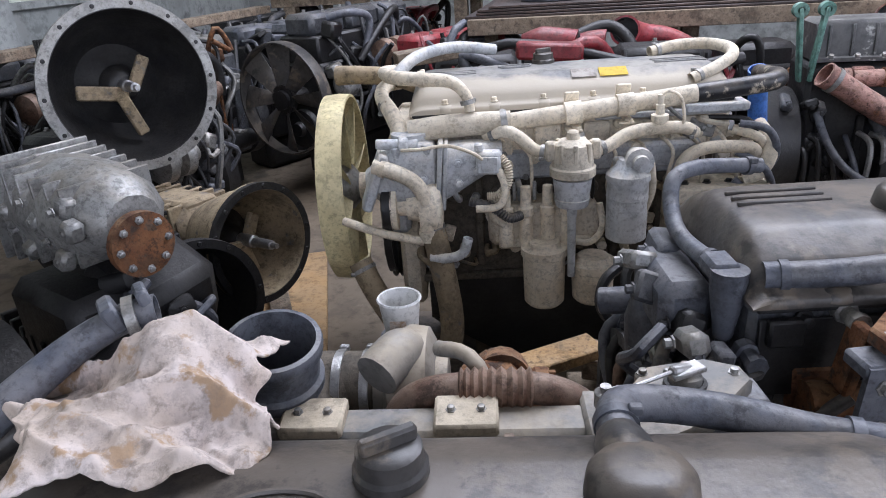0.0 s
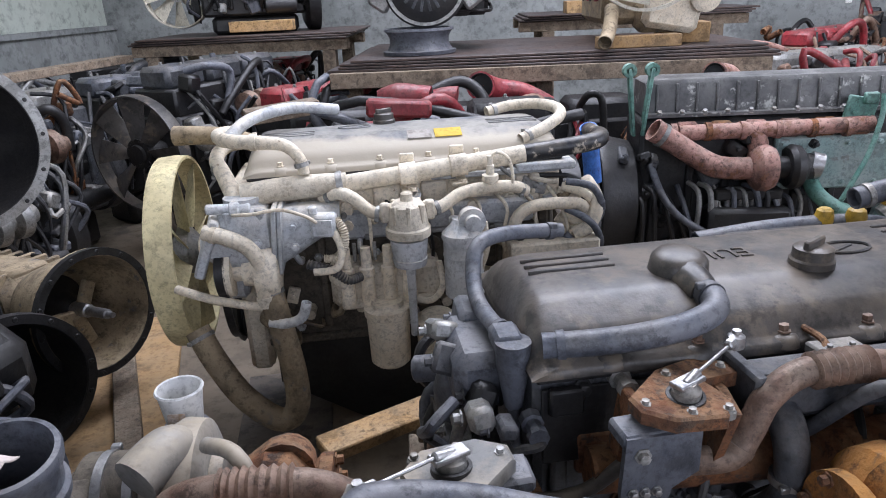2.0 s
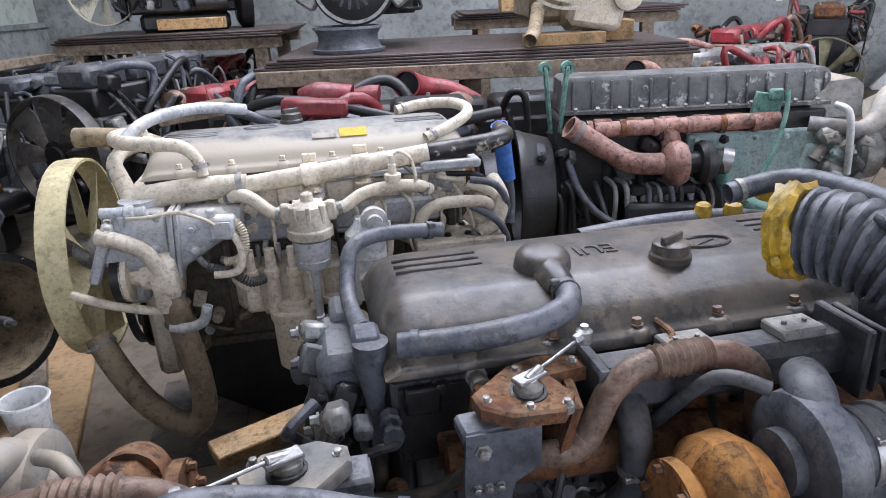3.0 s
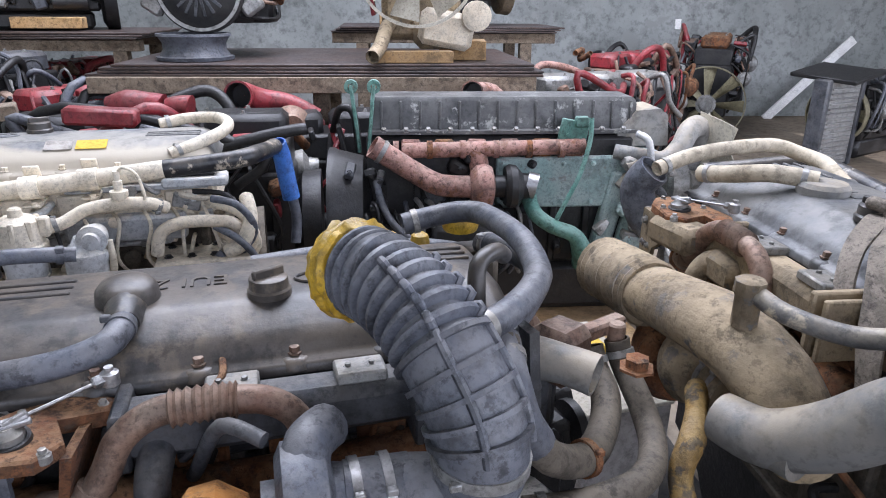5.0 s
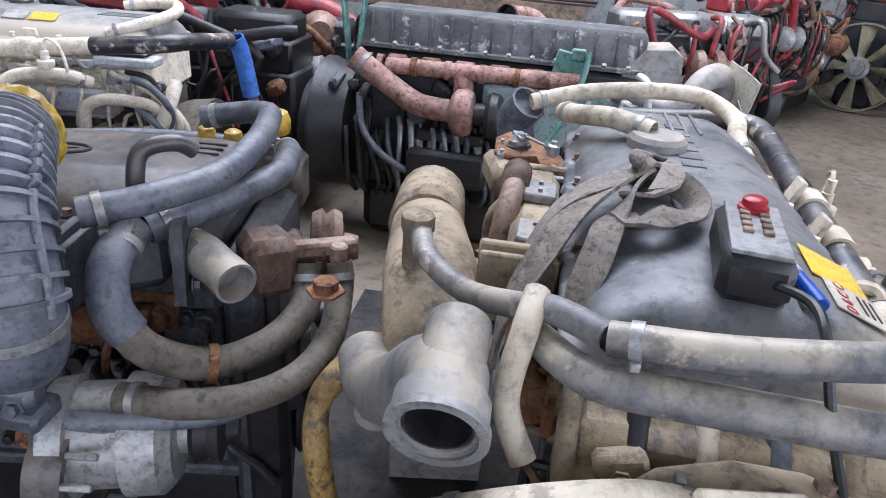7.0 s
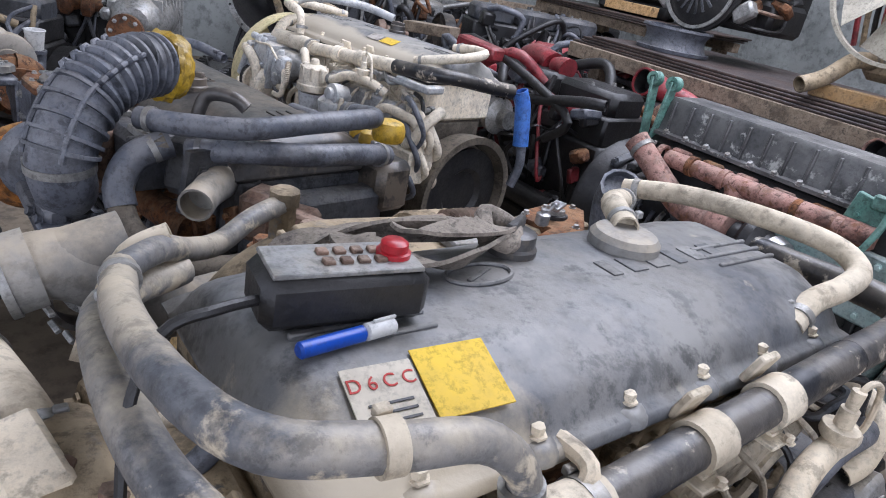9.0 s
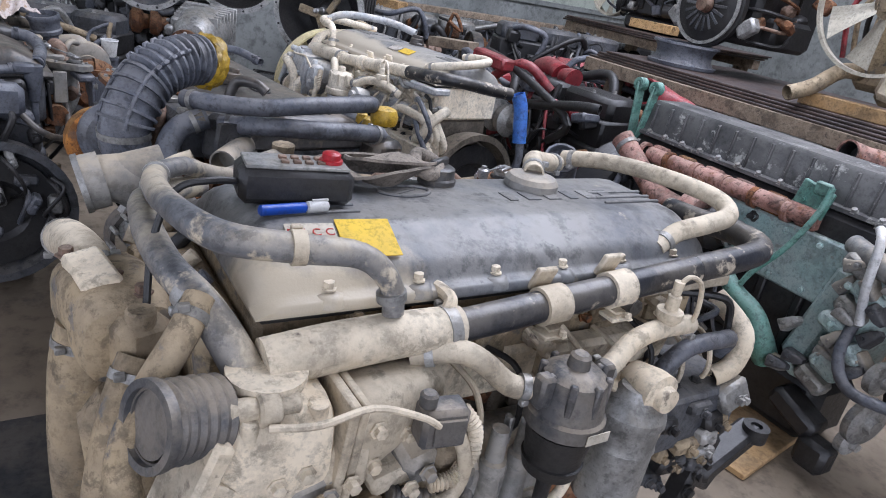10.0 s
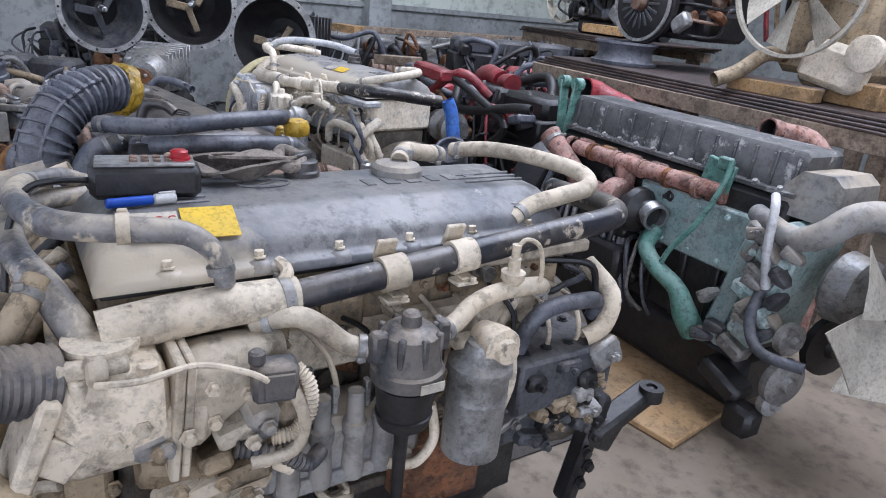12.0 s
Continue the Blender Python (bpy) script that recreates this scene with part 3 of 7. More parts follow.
    part("sensor_box", Geo().box((0.245, -0.375, 0.845), (0.075, 0.05, 0.07), (0, 0, -10), 0.008).box((0.245, -0.402, 0.845), (0.05, 0.006, 0.045), (0, 0, -10), 0.002).cyl((0.215, -0.375, 0.88), (0.215, -0.375, 0.905), 0.014), c["box"], e)
    hose(e, "cable", [(-0.02, -0.37, 0.895), (0.04, -0.39, 0.9), (0.12, -0.385, 0.905), (0.19, -0.4, 0.885), (0.225, -0.4, 0.86)], 0.0055, c["cable"], hollow=0, n=8)
    hose(e, "conduit", [(0.27, -0.39, 0.83), (0.29, -0.4, 0.77), (0.27, -0.4, 0.71), (0.2, -0.39, 0.7)], 0.012, c["hose"], hollow=0)
    # pump with delivery tubes
    g = Geo().box((0.42, -0.24, 0.6), (0.36, 0.14, 0.14), bev=0.02).box((0.42, -0.31, 0.545), (0.3, 0.03, 0.035), bev=0.01)
    part("fuel_pump", g, c["pump"], e)
    for i, x in enumerate((0.295, 0.36, 0.43, 0.495)):
        part("delivery_tube", Geo().turn((x, -0.315, 0.54), (0, 0, 1), [(0, 0.022), (0.02, 0.024), (0.1, 0.02), (0.105, 0.025), (0.13, 0.025), (0.135, 0.018), (0.2, 0.016)], 14), c["pump"], e)
        part("pump_clip", Geo().box((x + 0.03, -0.3, 0.72), (0.012, 0.02, 0.06), bev=0.003), ALU, e)
    hose(e, "fuel_line", [(0.3, -0.33, 0.75), (0.27, -0.34, 0.72), (0.25, -0.34, 0.66), (0.29, -0.34, 0.62)], 0.012, c["hose"], hollow=0)
    hose(e, "fuel_line", [(0.5, -0.34, 0.56), (0.56, -0.35, 0.55), (0.6, -0.35, 0.6), (0.59, -0.34, 0.68)], 0.011, c["hose"], hollow=0)
    # separator
    s = part("fuel_separator", Geo().turn((0.497, -0.385, 0.79), (0, 0, 1), [(0, 0.06), (0.005, 0.07), (0.03, 0.07), (0.035, 0.064), (0.05, 0.062), (0.1, 0.055), (0.112, 0.04), (0.115, 0.02), (0.135, 0.018), (0.14, 0.012)], 26).box((0.43, -0.385, 0.87), (0.03, 0.03, 0.06), bev=0.006).box((0.565, -0.385, 0.87), (0.03, 0.03, 0.06), bev=0.006), c["sep"], e, "domed separator head")
    g = Geo()
    for k in range(8):
        t = 2 * math.pi * k / 8
        g.box((0.497 + 0.055 * math.cos(t), -0.385 + 0.055 * math.sin(t), 0.868), (0.014, 0.014, 0.06), (0, 0, math.degrees(t)), 0.003)
    part("rib", g, c["sep"], s)
    part("separator_bowl", Geo().turn((0.497, -0.385, 0.69), (0, 0, 1), [(0, 0.03), (0.006, 0.05), (0.03, 0.056), (0.032, 0.052), (0.07, 0.057), (0.095, 0.06)], 26), c["bowl"], s)
    part("paper_label", Geo().box((0.51, -0.4565, 0.806), (0.05, 0.002, 0.02), bev=0.0005), WPAPER, s)
    part("drain_tube", Geo().turn((0.497, -0.385, 0.45), (0, 0, 1), [(0, 0.012), (0.2, 0.014), (0.24, 0.018)], 12), c["bowl"], s)
    f = part("fuel_filter", Geo().turn((0.665, -0.39, 0.575), (0, 0, 1), [(0, 0.05), (0.008, 0.062), (0.14, 0.063), (0.142, 0.065), (0.15, 0.063), (0.19, 0.063), (0.2, 0.068), (0.215, 0.066), (0.24, 0.04), (0.26, 0.03)], 28), c["filter"], e, "cylindrical spin-on filter canister")
    part("filter_head", Geo().turn((0.69, -0.38, 0.83), (0, -1, 0), [(-0.03, 0.03), (0.02, 0.042), (0.045, 0.042), (0.05, 0.026), (0.065, 0.024), (0.066, 0.016)], 20).box((0.665, -0.36, 0.81), (0.07, 0.08, 0.03), bev=0.008), c["cast"], f)
    hose(e, "fuel_hose", [(0.24, -0.27, 0.9), (0.3, -0.31, 0.92), (0.34, -0.33, 0.905), (0.39, -0.35, 0.865), (0.44, -0.37, 0.86)], 0.0195, c["hose"], cl=ALU)
    hose(e, "fuel_hose", [(0.56, -0.375, 0.86), (0.61, -0.36, 0.87), (0.67, -0.345, 0.9), (0.75, -0.335, 0.91), (0.84, -0.33, 0.905), (0.885, -0.3, 0.88)], 0.0195, c["hose"], cl=ALU)
    part("pressure_sensor", Geo().turn((0.765, -0.335, 0.92), (0, 0, 1), [(0, 0.014), (0.015, 0.026), (0.03, 0.026), (0.032, 0.013), (0.06, 0.013), (0.062, 0.009), (0.09, 0.01)], 14), c["cable"], e)
    hose(e, "cable", [(0.765, -0.335, 1.0), (0.785, -0.34, 1.02), (0.82, -0.345, 1.0), (0.835, -0.345, 0.94), (0.83, -0.34, 0.91)], 0.005, c["cable"], hollow=0, n=8)
    hose(e, "drip_tube", [(0.73, -0.4, 0.82), (0.735, -0.41, 0.74), (0.71, -0.41, 0.66), (0.69, -0.39, 0.56)], 0.011, c["cable"], hollow=0)
    # rear junction
    g = Geo().box((0.98, -0.24, 0.64), (0.3, 0.2, 0.14), bev=0.008).box((0.93, -0.22, 0.52), (0.2, 0.16, 0.12), bev=0.012)
    part("compressor_head", g, c["rear"], e, "flat cast block with bolt holes")
    g = Geo()
    for i in range(4):
        for j in range(2):
            g.bolt((0.87 + 0.07 * i, -0.19 - 0.1 * j, 0.711), (0, 0, 1), 0.01, 0.008)
    part("bolt", g, BLACK, e)
    hose(e, "rear_hose", [(0.84, -0.3, 0.73), (0.86, -0.31, 0.8), (0.92, -0.31, 0.83), (1.02, -0.31, 0.83), (1.08, -0.29, 0.81), (1.1, -0.27, 0.76)], 0.02, c["rhose"])
    hose(e, "rear_hose", [(1.05, -0.3, 0.72), (1.1, -0.31, 0.75), (1.13, -0.29, 0.82), (1.12, -0.2, 0.87)], 0.024, a)
    hose(e, "cable", [(0.95, -0.2, 0.9), (1.06, -0.26, 0.9), (1.09, -0.27, 0.84), (1.08, -0.28, 0.78)], 0.009, BLACK, hollow=0, n=8)
    part("gusset_plate", Geo().box((0.8, -0.225, 0.93), (0.42, 0.03, 0.02), bev=0.004).box((0.75, -0.22, 0.8), (0.36, 0.05, 0.09), (8, 0, 0), 0.015).box((0.97, -0.2, 0.94), (0.2, 0.1, 0.03), bev=0.008), c["cast"], e)
    part("oil_cooler_cover", Geo().box((0.58, -0.19, 0.78), (0.6, 0.05, 0.1), bev=0.02), c["cast"], e)
    g = Geo()
    for i in range(9):
        g.bolt((0.3 + 0.07 * i, -0.217, 0.82 - 0.08 * (i % 2)), (0, -1, 0), 0.008, 0.01)
    part("bolt", g, ALU, e)
    rng = random.Random(len(scene.objects))
    for k in range(8):
        x = 0.35 + 0.09 * k
        hose(e, "small_line", [(x, -0.21, 0.84 + 0.03 * rng.random()), (x + 0.03, -0.28, 0.8 + 0.04 * rng.random()), (x + 0.06 * rng.random(), -0.29, 0.72), (x + 0.05, -0.22, 0.62)], 0.006, rng.choice([c["cable"], c["hose"], BLACK]), hollow=0, n=8)


def exhaust_side(e, c, turbo=(0.42, 0.75)):
    """Cooler, manifold, bellows pipe, actuator and turbocharger; turbo: where its axis runs."""
    g = Geo().box((0.46, 0.275, 0.935), (0.5, 0.085, 0.085), bev=0.028)
    g.box((0.7, 0.27, 0.935), (0.025, 0.11, 0.1), bev=0.006)
    cooler = part("exhaust_gas_cooler", g, c["cooler"], e, "long cast cooler with mounting pads")
    part("end_flange", Geo().box((0.245, 0.29, 0.94), (0.018, 0.13, 0.13), bev=0.008).box((0.215, 0.29, 0.94), (0.014, 0.12, 0.12), bev=0.008), c["cooler"], cooler)
    for x in (0.33, 0.535):
        part("mounting_pad", Geo().box((x, 0.272, 0.985), (0.085, 0.065, 0.02), (4, 0, 0), 0.004), c.get("pad", ALU), cooler)
    g = Geo()
    for x in (0.31, 0.35, 0.515, 0.555):
        g.bolt((x, 0.272, 0.994), (0, 0, 1), 0.005, 0.006)
    part("bolt", g, ALU, e)
    g = Geo().tube([(0.12, 0.25, 0.8), (0.4, 0.26, 0.79), (0.7, 0.26, 0.79), (0.95, 0.25, 0.8)], 0.04, 14, 3)
    flanges = []
    for i in range(6):
        flanges.append(Geo().cyl((0.13 + 0.157 * i, 0.17, 0.81), (0.13 + 0.157 * i, 0.25, 0.8), 0.03, 12).box((0.13 + 0.157 * i, 0.215, 0.81), (0.09, 0.02, 0.08), bev=0.006))
    mf = part("exhaust_manifold", g, RUST, e, "rusted cast exhaust manifold")
    for q in flanges:
        part("port_flange", q, RUST, mf)
    bp = part("bellows_pipe", Geo().tube([(0.425, 0.335, 0.8), (0.428, 0.335, 0.89), (0.44, 0.33, 0.95), (0.485, 0.325, 0.985), (0.56, 0.322, 0.992), (0.64, 0.322, 0.988), (0.695, 0.328, 0.955), (0.725, 0.335, 0.9), (0.755, 0.34, 0.865), (0.82, 0.32, 0.85)], 0.0225, 18, 6), c["bellows"], e, "heat stained pipe with metal bellows")
    P, R = ribbed([(0.525, 0.323, 0.991), (0.57, 0.322, 0.992), (0.625, 0.322, 0.99)], 0.0255, 9, 0.0045)
    part("metal_bellows", Geo().tube(P, R, 18, 1), c["bellows"], bp)
    for q, d in (((0.742, 0.338, 0.878), (0.5, 0.1, -0.8)), ((0.427, 0.335, 0.83), (0, 0, 1))):
        clamp(q, d, 0.0235, c["bellows"], e, 0.012)

    def outline(z, k):
        return [(0.815 + k * x, 0.3 + k * y, z + 0.1 * x) for x, y in ((-0.105, -0.065), (-0.06, -0.085), (0.03, -0.045), (0.075, 0.0), (0.105, 0.03), (0.1, 0.065), (0.06, 0.09), (-0.02, 0.085), (-0.05, 0.045), (-0.03, -0.01), (-0.105, -0.03))]
    g = Geo().loft([outline(0.955, 0.98), outline(0.957, 1.03), outline(0.976, 1.03), outline(0.98, 0.98)])
    ap = part("actuator_plate", g, c["plate"], e, "rusty cast actuator plate")
    part("pivot_boss", Geo().turn((0.835, 0.335, 0.978), (0, 0.1, 1), [(0, 0.03), (0.008, 0.029), (0.009, 0.024), (0.006, 0.022)], 20), BLACK, ap)
    part("pivot_disc", Geo().turn((0.835, 0.335, 0.98), (0, 0.1, 1), [(0, 0.022), (0.016, 0.022), (0.02, 0.016), (0.028, 0.012)], 18), ALU, ap)
    for x, y in ((0.09, 0.05), (0.03, 0.075), (-0.03, 0.07), (-0.085, -0.05), (0.02, -0.03)):
        part("bolt", Geo().cyl((0.815 + x, 0.3 + y, 0.96), (0.815 + x, 0.3 + y, 0.98 + 0.1 * x), 0.011, 12).bolt((0.815 + x, 0.3 + y, 0.979 + 0.1 * x), (0, 0, 1), 0.006, 0.007), ALU, ap)
    part("support_fin", Geo().loft([[(x, 0.3, 0.962), (x + 0.01, 0.36, 0.955), (x + 0.03, 0.35, 0.86), (x + 0.02, 0.24, 0.84), (x - 0.01, 0.22, 0.95)] for x in (0.745, 0.76)]), c["plate"], ap)
    part("support_strut", Geo().box((0.9, 0.27, 0.9), (0.02, 0.05, 0.12), (0, -8, 0), 0.006), c["plate"], ap)
    g = Geo().cyl((0.825, 0.33, 1.01), (0.72, 0.262, 1.02), 0.003, 10).cyl((0.84, 0.34, 1.004), (0.81, 0.32, 1.012), 0.008, 10).cyl((0.735, 0.27, 1.019), (0.715, 0.258, 1.021), 0.009, 6)
    lk = part("link_rod", g, STEEL, e)
    part("rod_end", Geo().turn((0.712, 0.256, 1.004), (0, 0, 1), [(0, 0.008), (0.004, 0.014), (0.024, 0.014), (0.028, 0.007), (0.034, 0.007)], 12), STEEL, lk)
    part("crank_arm", Geo().box((0.832, 0.332, 1.006), (0.055, 0.026, 0.008), (0, 0, 25), 0.003), STEEL, lk)
    g = Geo().loft([[(0.83, y, 0.955), (0.945, y, 0.955), (0.95, y, 0.86), (0.945, y, 0.81), (0.885, y, 0.805), (0.87, y, 0.86), (0.83, y, 0.885)] for y in (0.372, 0.384)]).box((0.89, 0.35, 0.945), (0.12, 0.06, 0.025), (0, 0, 4), 0.006)
    bx_ = part("actuator_box", g, c["box"], e, "grey actuator bracket with bolts")
    for k in range(3):
        part("bolt", Geo().bolt((0.895 + 0.018 * k, 0.384, 0.86), (0, 1, 0), 0.006, 0.008), STEEL, bx_)
    part("bolt", Geo().bolt((0.92, 0.384, 0.925), (0, 1, 0), 0.009, 0.01), ALU, bx_)
    # turbocharger
    ty, tz = turbo
    tz -= 0.06
    g = Geo().turn((0.51, ty, tz), (1, 0, 0), [(0, 0.05), (0.01, 0.085), (0.05, 0.11), (0.09, 0.105), (0.12, 0.07), (0.13, 0.08), (0.15, 0.08), (0.15, 0.045)], 26)
    th = part("turbine_housing", g, c["turbine"], e, "orange rusted turbine housing")
    part("volute", Geo().tube([(0.585, ty + 0.07 * math.cos(0.5 * k + 2.4), tz + 0.07 * math.sin(0.5 * k + 2.4)) for k in range(12)], [0.022 + 0.0024 * k for k in range(12)], 16, 3), c["turbine"], th)
    for k in range(6):
        t = 1.05 * k
        part("bolt", Geo().bolt((0.66, ty + 0.066 * math.cos(t), tz + 0.066 * math.sin(t)), (1, 0, 0), 0.008, 0.012), RUST, th)
    tz += 0.06
    g = Geo().turn((0.5, ty, tz), (-1, 0, 0), [(0, 0.05), (0.02, 0.05), (0.02, 0.08), (0.03, 0.1), (0.06, 0.105), (0.09, 0.09), (0.1, 0.062), (0.125, 0.058), (0.13, 0.05)], 28).tube([(0.44, ty, tz + 0.06), (0.43, ty - 0.03, tz + 0.09), (0.4, ty - 0.08, tz + 0.08)], 0.036, 14, 4)
    part("compressor_housing", g, c["turbo"], e, "grey turbo compressor housing")
    part("inlet_boot", Geo().turn((0.39, ty, tz), (-1, 0.05, 0), [(0, 0.055), (0.005, 0.062), (0.1, 0.062), (0.105, 0.055)], 26), c.get("boot", c["turbo"]), e, "rubber boot on the turbo inlet")
    clamp((0.37, ty, tz), (1, 0, 0), 0.063, STEEL, e, 0.014)
    clamp((0.325, ty, tz), (1, 0, 0), 0.063, STEEL, e, 0.014)
    hose(e, "turbo_oil_line", [(0.49, ty - 0.04, tz + 0.1), (0.55, ty - 0.09, tz + 0.1), (0.6, 0.3, 0.86), (0.62, 0.24, 0.8)], 0.012, c["cooler"], hollow=0)
    hose(e, "coolant_elbow", [(0.64, 0.25, 0.93), (0.655, 0.33, 0.9), (0.66, 0.36, 0.85), (0.655, 0.35, 0.78), (0.65, 0.3, 0.7)], [0.026, 0.028, 0.026, 0.026, 0.028], c["cooler"])
    clamp((0.658, 0.356, 0.82), (0, 0, 1), 0.027, STEEL, e)
    part("heat_shield", Geo().box((0.9, 0.215, 0.87), (0.24, 0.008, 0.14), (4, 0, 0), 0.003).box((0.98, 0.22, 0.92), (0.06, 0.02, 0.05), bev=0.006), BLACK, e)
    rng = random.Random(5)
    for k in range(6):
        x = 0.15 + 0.14 * k
        hose(e, "small_line", [(x, 0.2, 0.85), (x + 0.04, 0.28, 0.82 - 0.05 * rng.random()), (x + 0.07 * rng.random(), 0.29, 0.7), (x + 0.03, 0.2, 0.58)], 0.008, rng.choice([BLACK, c["cooler"], RUST]), hollow=0, n=8)


def breather(e, m, dark):
    br = part("breather", Geo().turn((0.71, 0.045, 1.03), (0, 0.12, 1), [(0, 0.056), (0.03, 0.055), (0.052, 0.052), (0.062, 0.044), (0.067, 0.03), (0.068, 0.012)], 30), dark, e, "round dark breather housing")
    part("breather_neck", Geo().tube([(0.71, 0.05, 1.05), (0.708, 0.1, 1.055), (0.706, 0.14, 1.052)], [0.045, 0.034, 0.026], 18, 4), dark, br)
    hose(e, "breather_hose", [(0.706, 0.13, 1.055), (0.707, 0.17, 1.055), (0.725, 0.205, 1.048), (0.78, 0.22, 1.035), (0.86, 0.215, 1.022), (0.94, 0.195, 1.01), (1.01, 0.18, 1.005)], 0.0225, m, cl=m, n=18)
    part("oil_separator", Geo().turn((1.055, 0.16, 0.8), (0, 0, 1), [(0, 0.012), (0.08, 0.012), (0.085, 0.017), (0.1, 0.018), (0.17, 0.03), (0.21, 0.031), (0.212, 0.024)], 20).box((1.06, 0.13, 1.0), (0.05, 0.07, 0.035), bev=0.01), m, e, "grey conical oil separator")
    hose(e, "rear_breather_pipe", [(1.055, 0.12, 1.0), (1.065, 0.06, 0.992), (1.075, -0.04, 0.995), (1.07, -0.11, 1.03), (1.05, -0.15, 1.07), (0.98, -0.19, 1.075), (0.85, -0.22, 1.06)], 0.0165, m, cl=m)
    hose(e, "drain_hose", [(1.055, 0.16, 0.8), (1.055, 0.16, 0.7), (1.03, 0.2, 0.62)], 0.014, dark, hollow=0)
    g = Geo().box((1.1, 0.02, 0.9), (0.1, 0.2, 0.12), bev=0.03).turn((1.12, -0.02, 0.7), (0, 0, 1), [(0, 0.05), (0.12, 0.055), (0.18, 0.04)], 16).cyl((1.1, -0.1, 0.82), (1.2, -0.14, 0.8), 0.03, 14)
    part("rear_cover", g, m, e)
    hose(e, "cable", [(1.12, 0.1, 0.86), (1.16, 0.16, 0.8), (1.1, 0.24, 0.76), (0.98, 0.28, 0.78), (0.9, 0.29, 0.84)], 0.012, dark, hollow=0)
    rng = random.Random(len(scene.objects))
    for k in range(34):
        y, z = rng.uniform(-0.22, 0.24), rng.uniform(0.4, 0.95)
        q = (1.05 + rng.uniform(0.0, 0.12), y, z)
        if k % 3:
            part("casting_lug", Geo().box(q, (rng.uniform(0.03, 0.09), rng.uniform(0.03, 0.1), rng.uniform(0.02, 0.08)), (rng.uniform(-30, 30), rng.uniform(-30, 30), 0), 0.012).bolt((q[0] + 0.03, y, z), (1, 0, 0), 0.009, 0.014), rng.choice([m, GREY, BLACK, ALU]), e)
        else:
            hose(e, "small_line", [q, (q[0] + 0.05, y + 0.03, z - 0.03), (q[0] + 0.04, y + rng.uniform(-0.1, 0.1), z - 0.12), (1.05, y, z - 0.2)], rng.uniform(0.007, 0.013), rng.choice([BLACK, m]), hollow=0, n=8)


def truck_engine(name, m, label, c, cover, text, sump=0.0):
    e = thing(name, m, label, "engine", "truck engines")
    core(e, c["block"], c["head"], c.get("sump", BLACK), sump)
    valve_cover(e, cover, text, c.get("main", ALU))
    return e


def fan(e, p, r, blades, material, hub, ring=True, axis=(-1, 0, 0), width=0.1, label=""):
    """A cooling fan with twisted blades on a hub, with an optional ring."""
    q = Vector(axis).normalized().to_track_quat("Z", "Y").to_matrix().to_4x4()
    m = Matrix.Translation(p) @ q
    base = part("fan_hub", Geo().turn(p, axis, [(-0.05, 0.05 * r / 0.33), (-0.02, 0.085 * r / 0.33), (0.02, 0.09 * r / 0.33), (0.022, 0.06 * r / 0.33), (0.04, 0.055 * r / 0.33), (0.042, 0.02)], 28), hub, e)
    for k in range(24):
        t = 2 * math.pi * k / 24
        part("cooling_fin", Geo().box(m @ Vector((0.075 * r / 0.33 * math.cos(t), 0.075 * r / 0.33 * math.sin(t), 0.02)), (0.005, 0.005, 0.014), bev=0.001), hub, base)
    for k in range(blades):
        t = 2 * math.pi * k / blades
        rows = []
        for i in range(6):
            u = i / 5
            rr = r * (0.24 + 0.74 * u)
            w = width * (0.55 + 0.6 * u) / 2
            tw = radians(40 - 18 * u)
            c_, s_ = math.cos(tw), math.sin(tw)
            sec = [(-w, 0.003), (0, 0.012), (w, 0.003), (w, -0.001), (0, 0.007), (-w, -0.001)]
            pts = []
            for a, z in sec:
                loc = Vector((rr, a * c_, a * s_ + z))
                pts.append(m @ (Matrix.Rotation(t, 4, "Z") @ loc))
            rows.append(pts)
        part("fan_blade", Geo().loft(rows), material, base, label, 50)
    if ring:
        d = Vector(axis).normalized()
        a, b = Vector(p) - d * 0.04, Vector(p) + d * 0.045
        part("fan_ring", Geo().turn(a, d, [(0, r + 0.002), (0, r + 0.012), (0.04, r + 0.016), (0.085, r + 0.012), (0.085, r + 0.002), (0.04, r + 0.004), (0, r + 0.002)], 56, False), material, e, label, 60)
    return base


def fittings(e, side, seed, mats, n=46, y0=0.21):
    """Bolts, clips, short unions and brackets over one side of an engine."""
    rng = random.Random(seed)
    for k in range(n):
        x, z = rng.uniform(0.0, 1.08), rng.uniform(0.42, 0.95)
        y = side * (y0 if z > 0.8 else y0 - 0.02)
        m = rng.choice(mats)
        t = rng.random()
        if t < 0.3:
            part("hex_bolt", Geo().bolt((x, y, z), (0, side, 0), rng.uniform(0.008, 0.013), 0.016), m, e)
        elif t < 0.5:
            part("union", Geo().turn((x, y - side * 0.01, z), (0, side, 0), [(0, 0.02), (0.02, 0.02), (0.022, 0.014), (0.045, 0.014), (0.046, 0.018), (0.06, 0.018)], 8), m, e)
        elif t < 0.72:
            part("bracket", Geo().box((x, y, z), (rng.uniform(0.03, 0.09), 0.02, rng.uniform(0.02, 0.06)), (0, rng.uniform(-30, 30), 0), 0.004).bolt((x, y + side * 0.01, z), (0, side, 0), 0.008, 0.012), m, e)
        else:
            dx, dz = rng.uniform(-0.12, 0.12), rng.uniform(-0.14, 0.06)
            o = rng.uniform(0.03, 0.08)
            hose(e, "small_pipe", [(x, y - side * 0.02, z), (x, y + side * o, z), (x + dx * 0.6, y + side * o, z + dz * 0.5), (x + dx, y + side * o * 0.8, z + dz), (x + dx, y - side * 0.02, z + dz)], rng.uniform(0.005, 0.012), m, hollow=0, n=8)


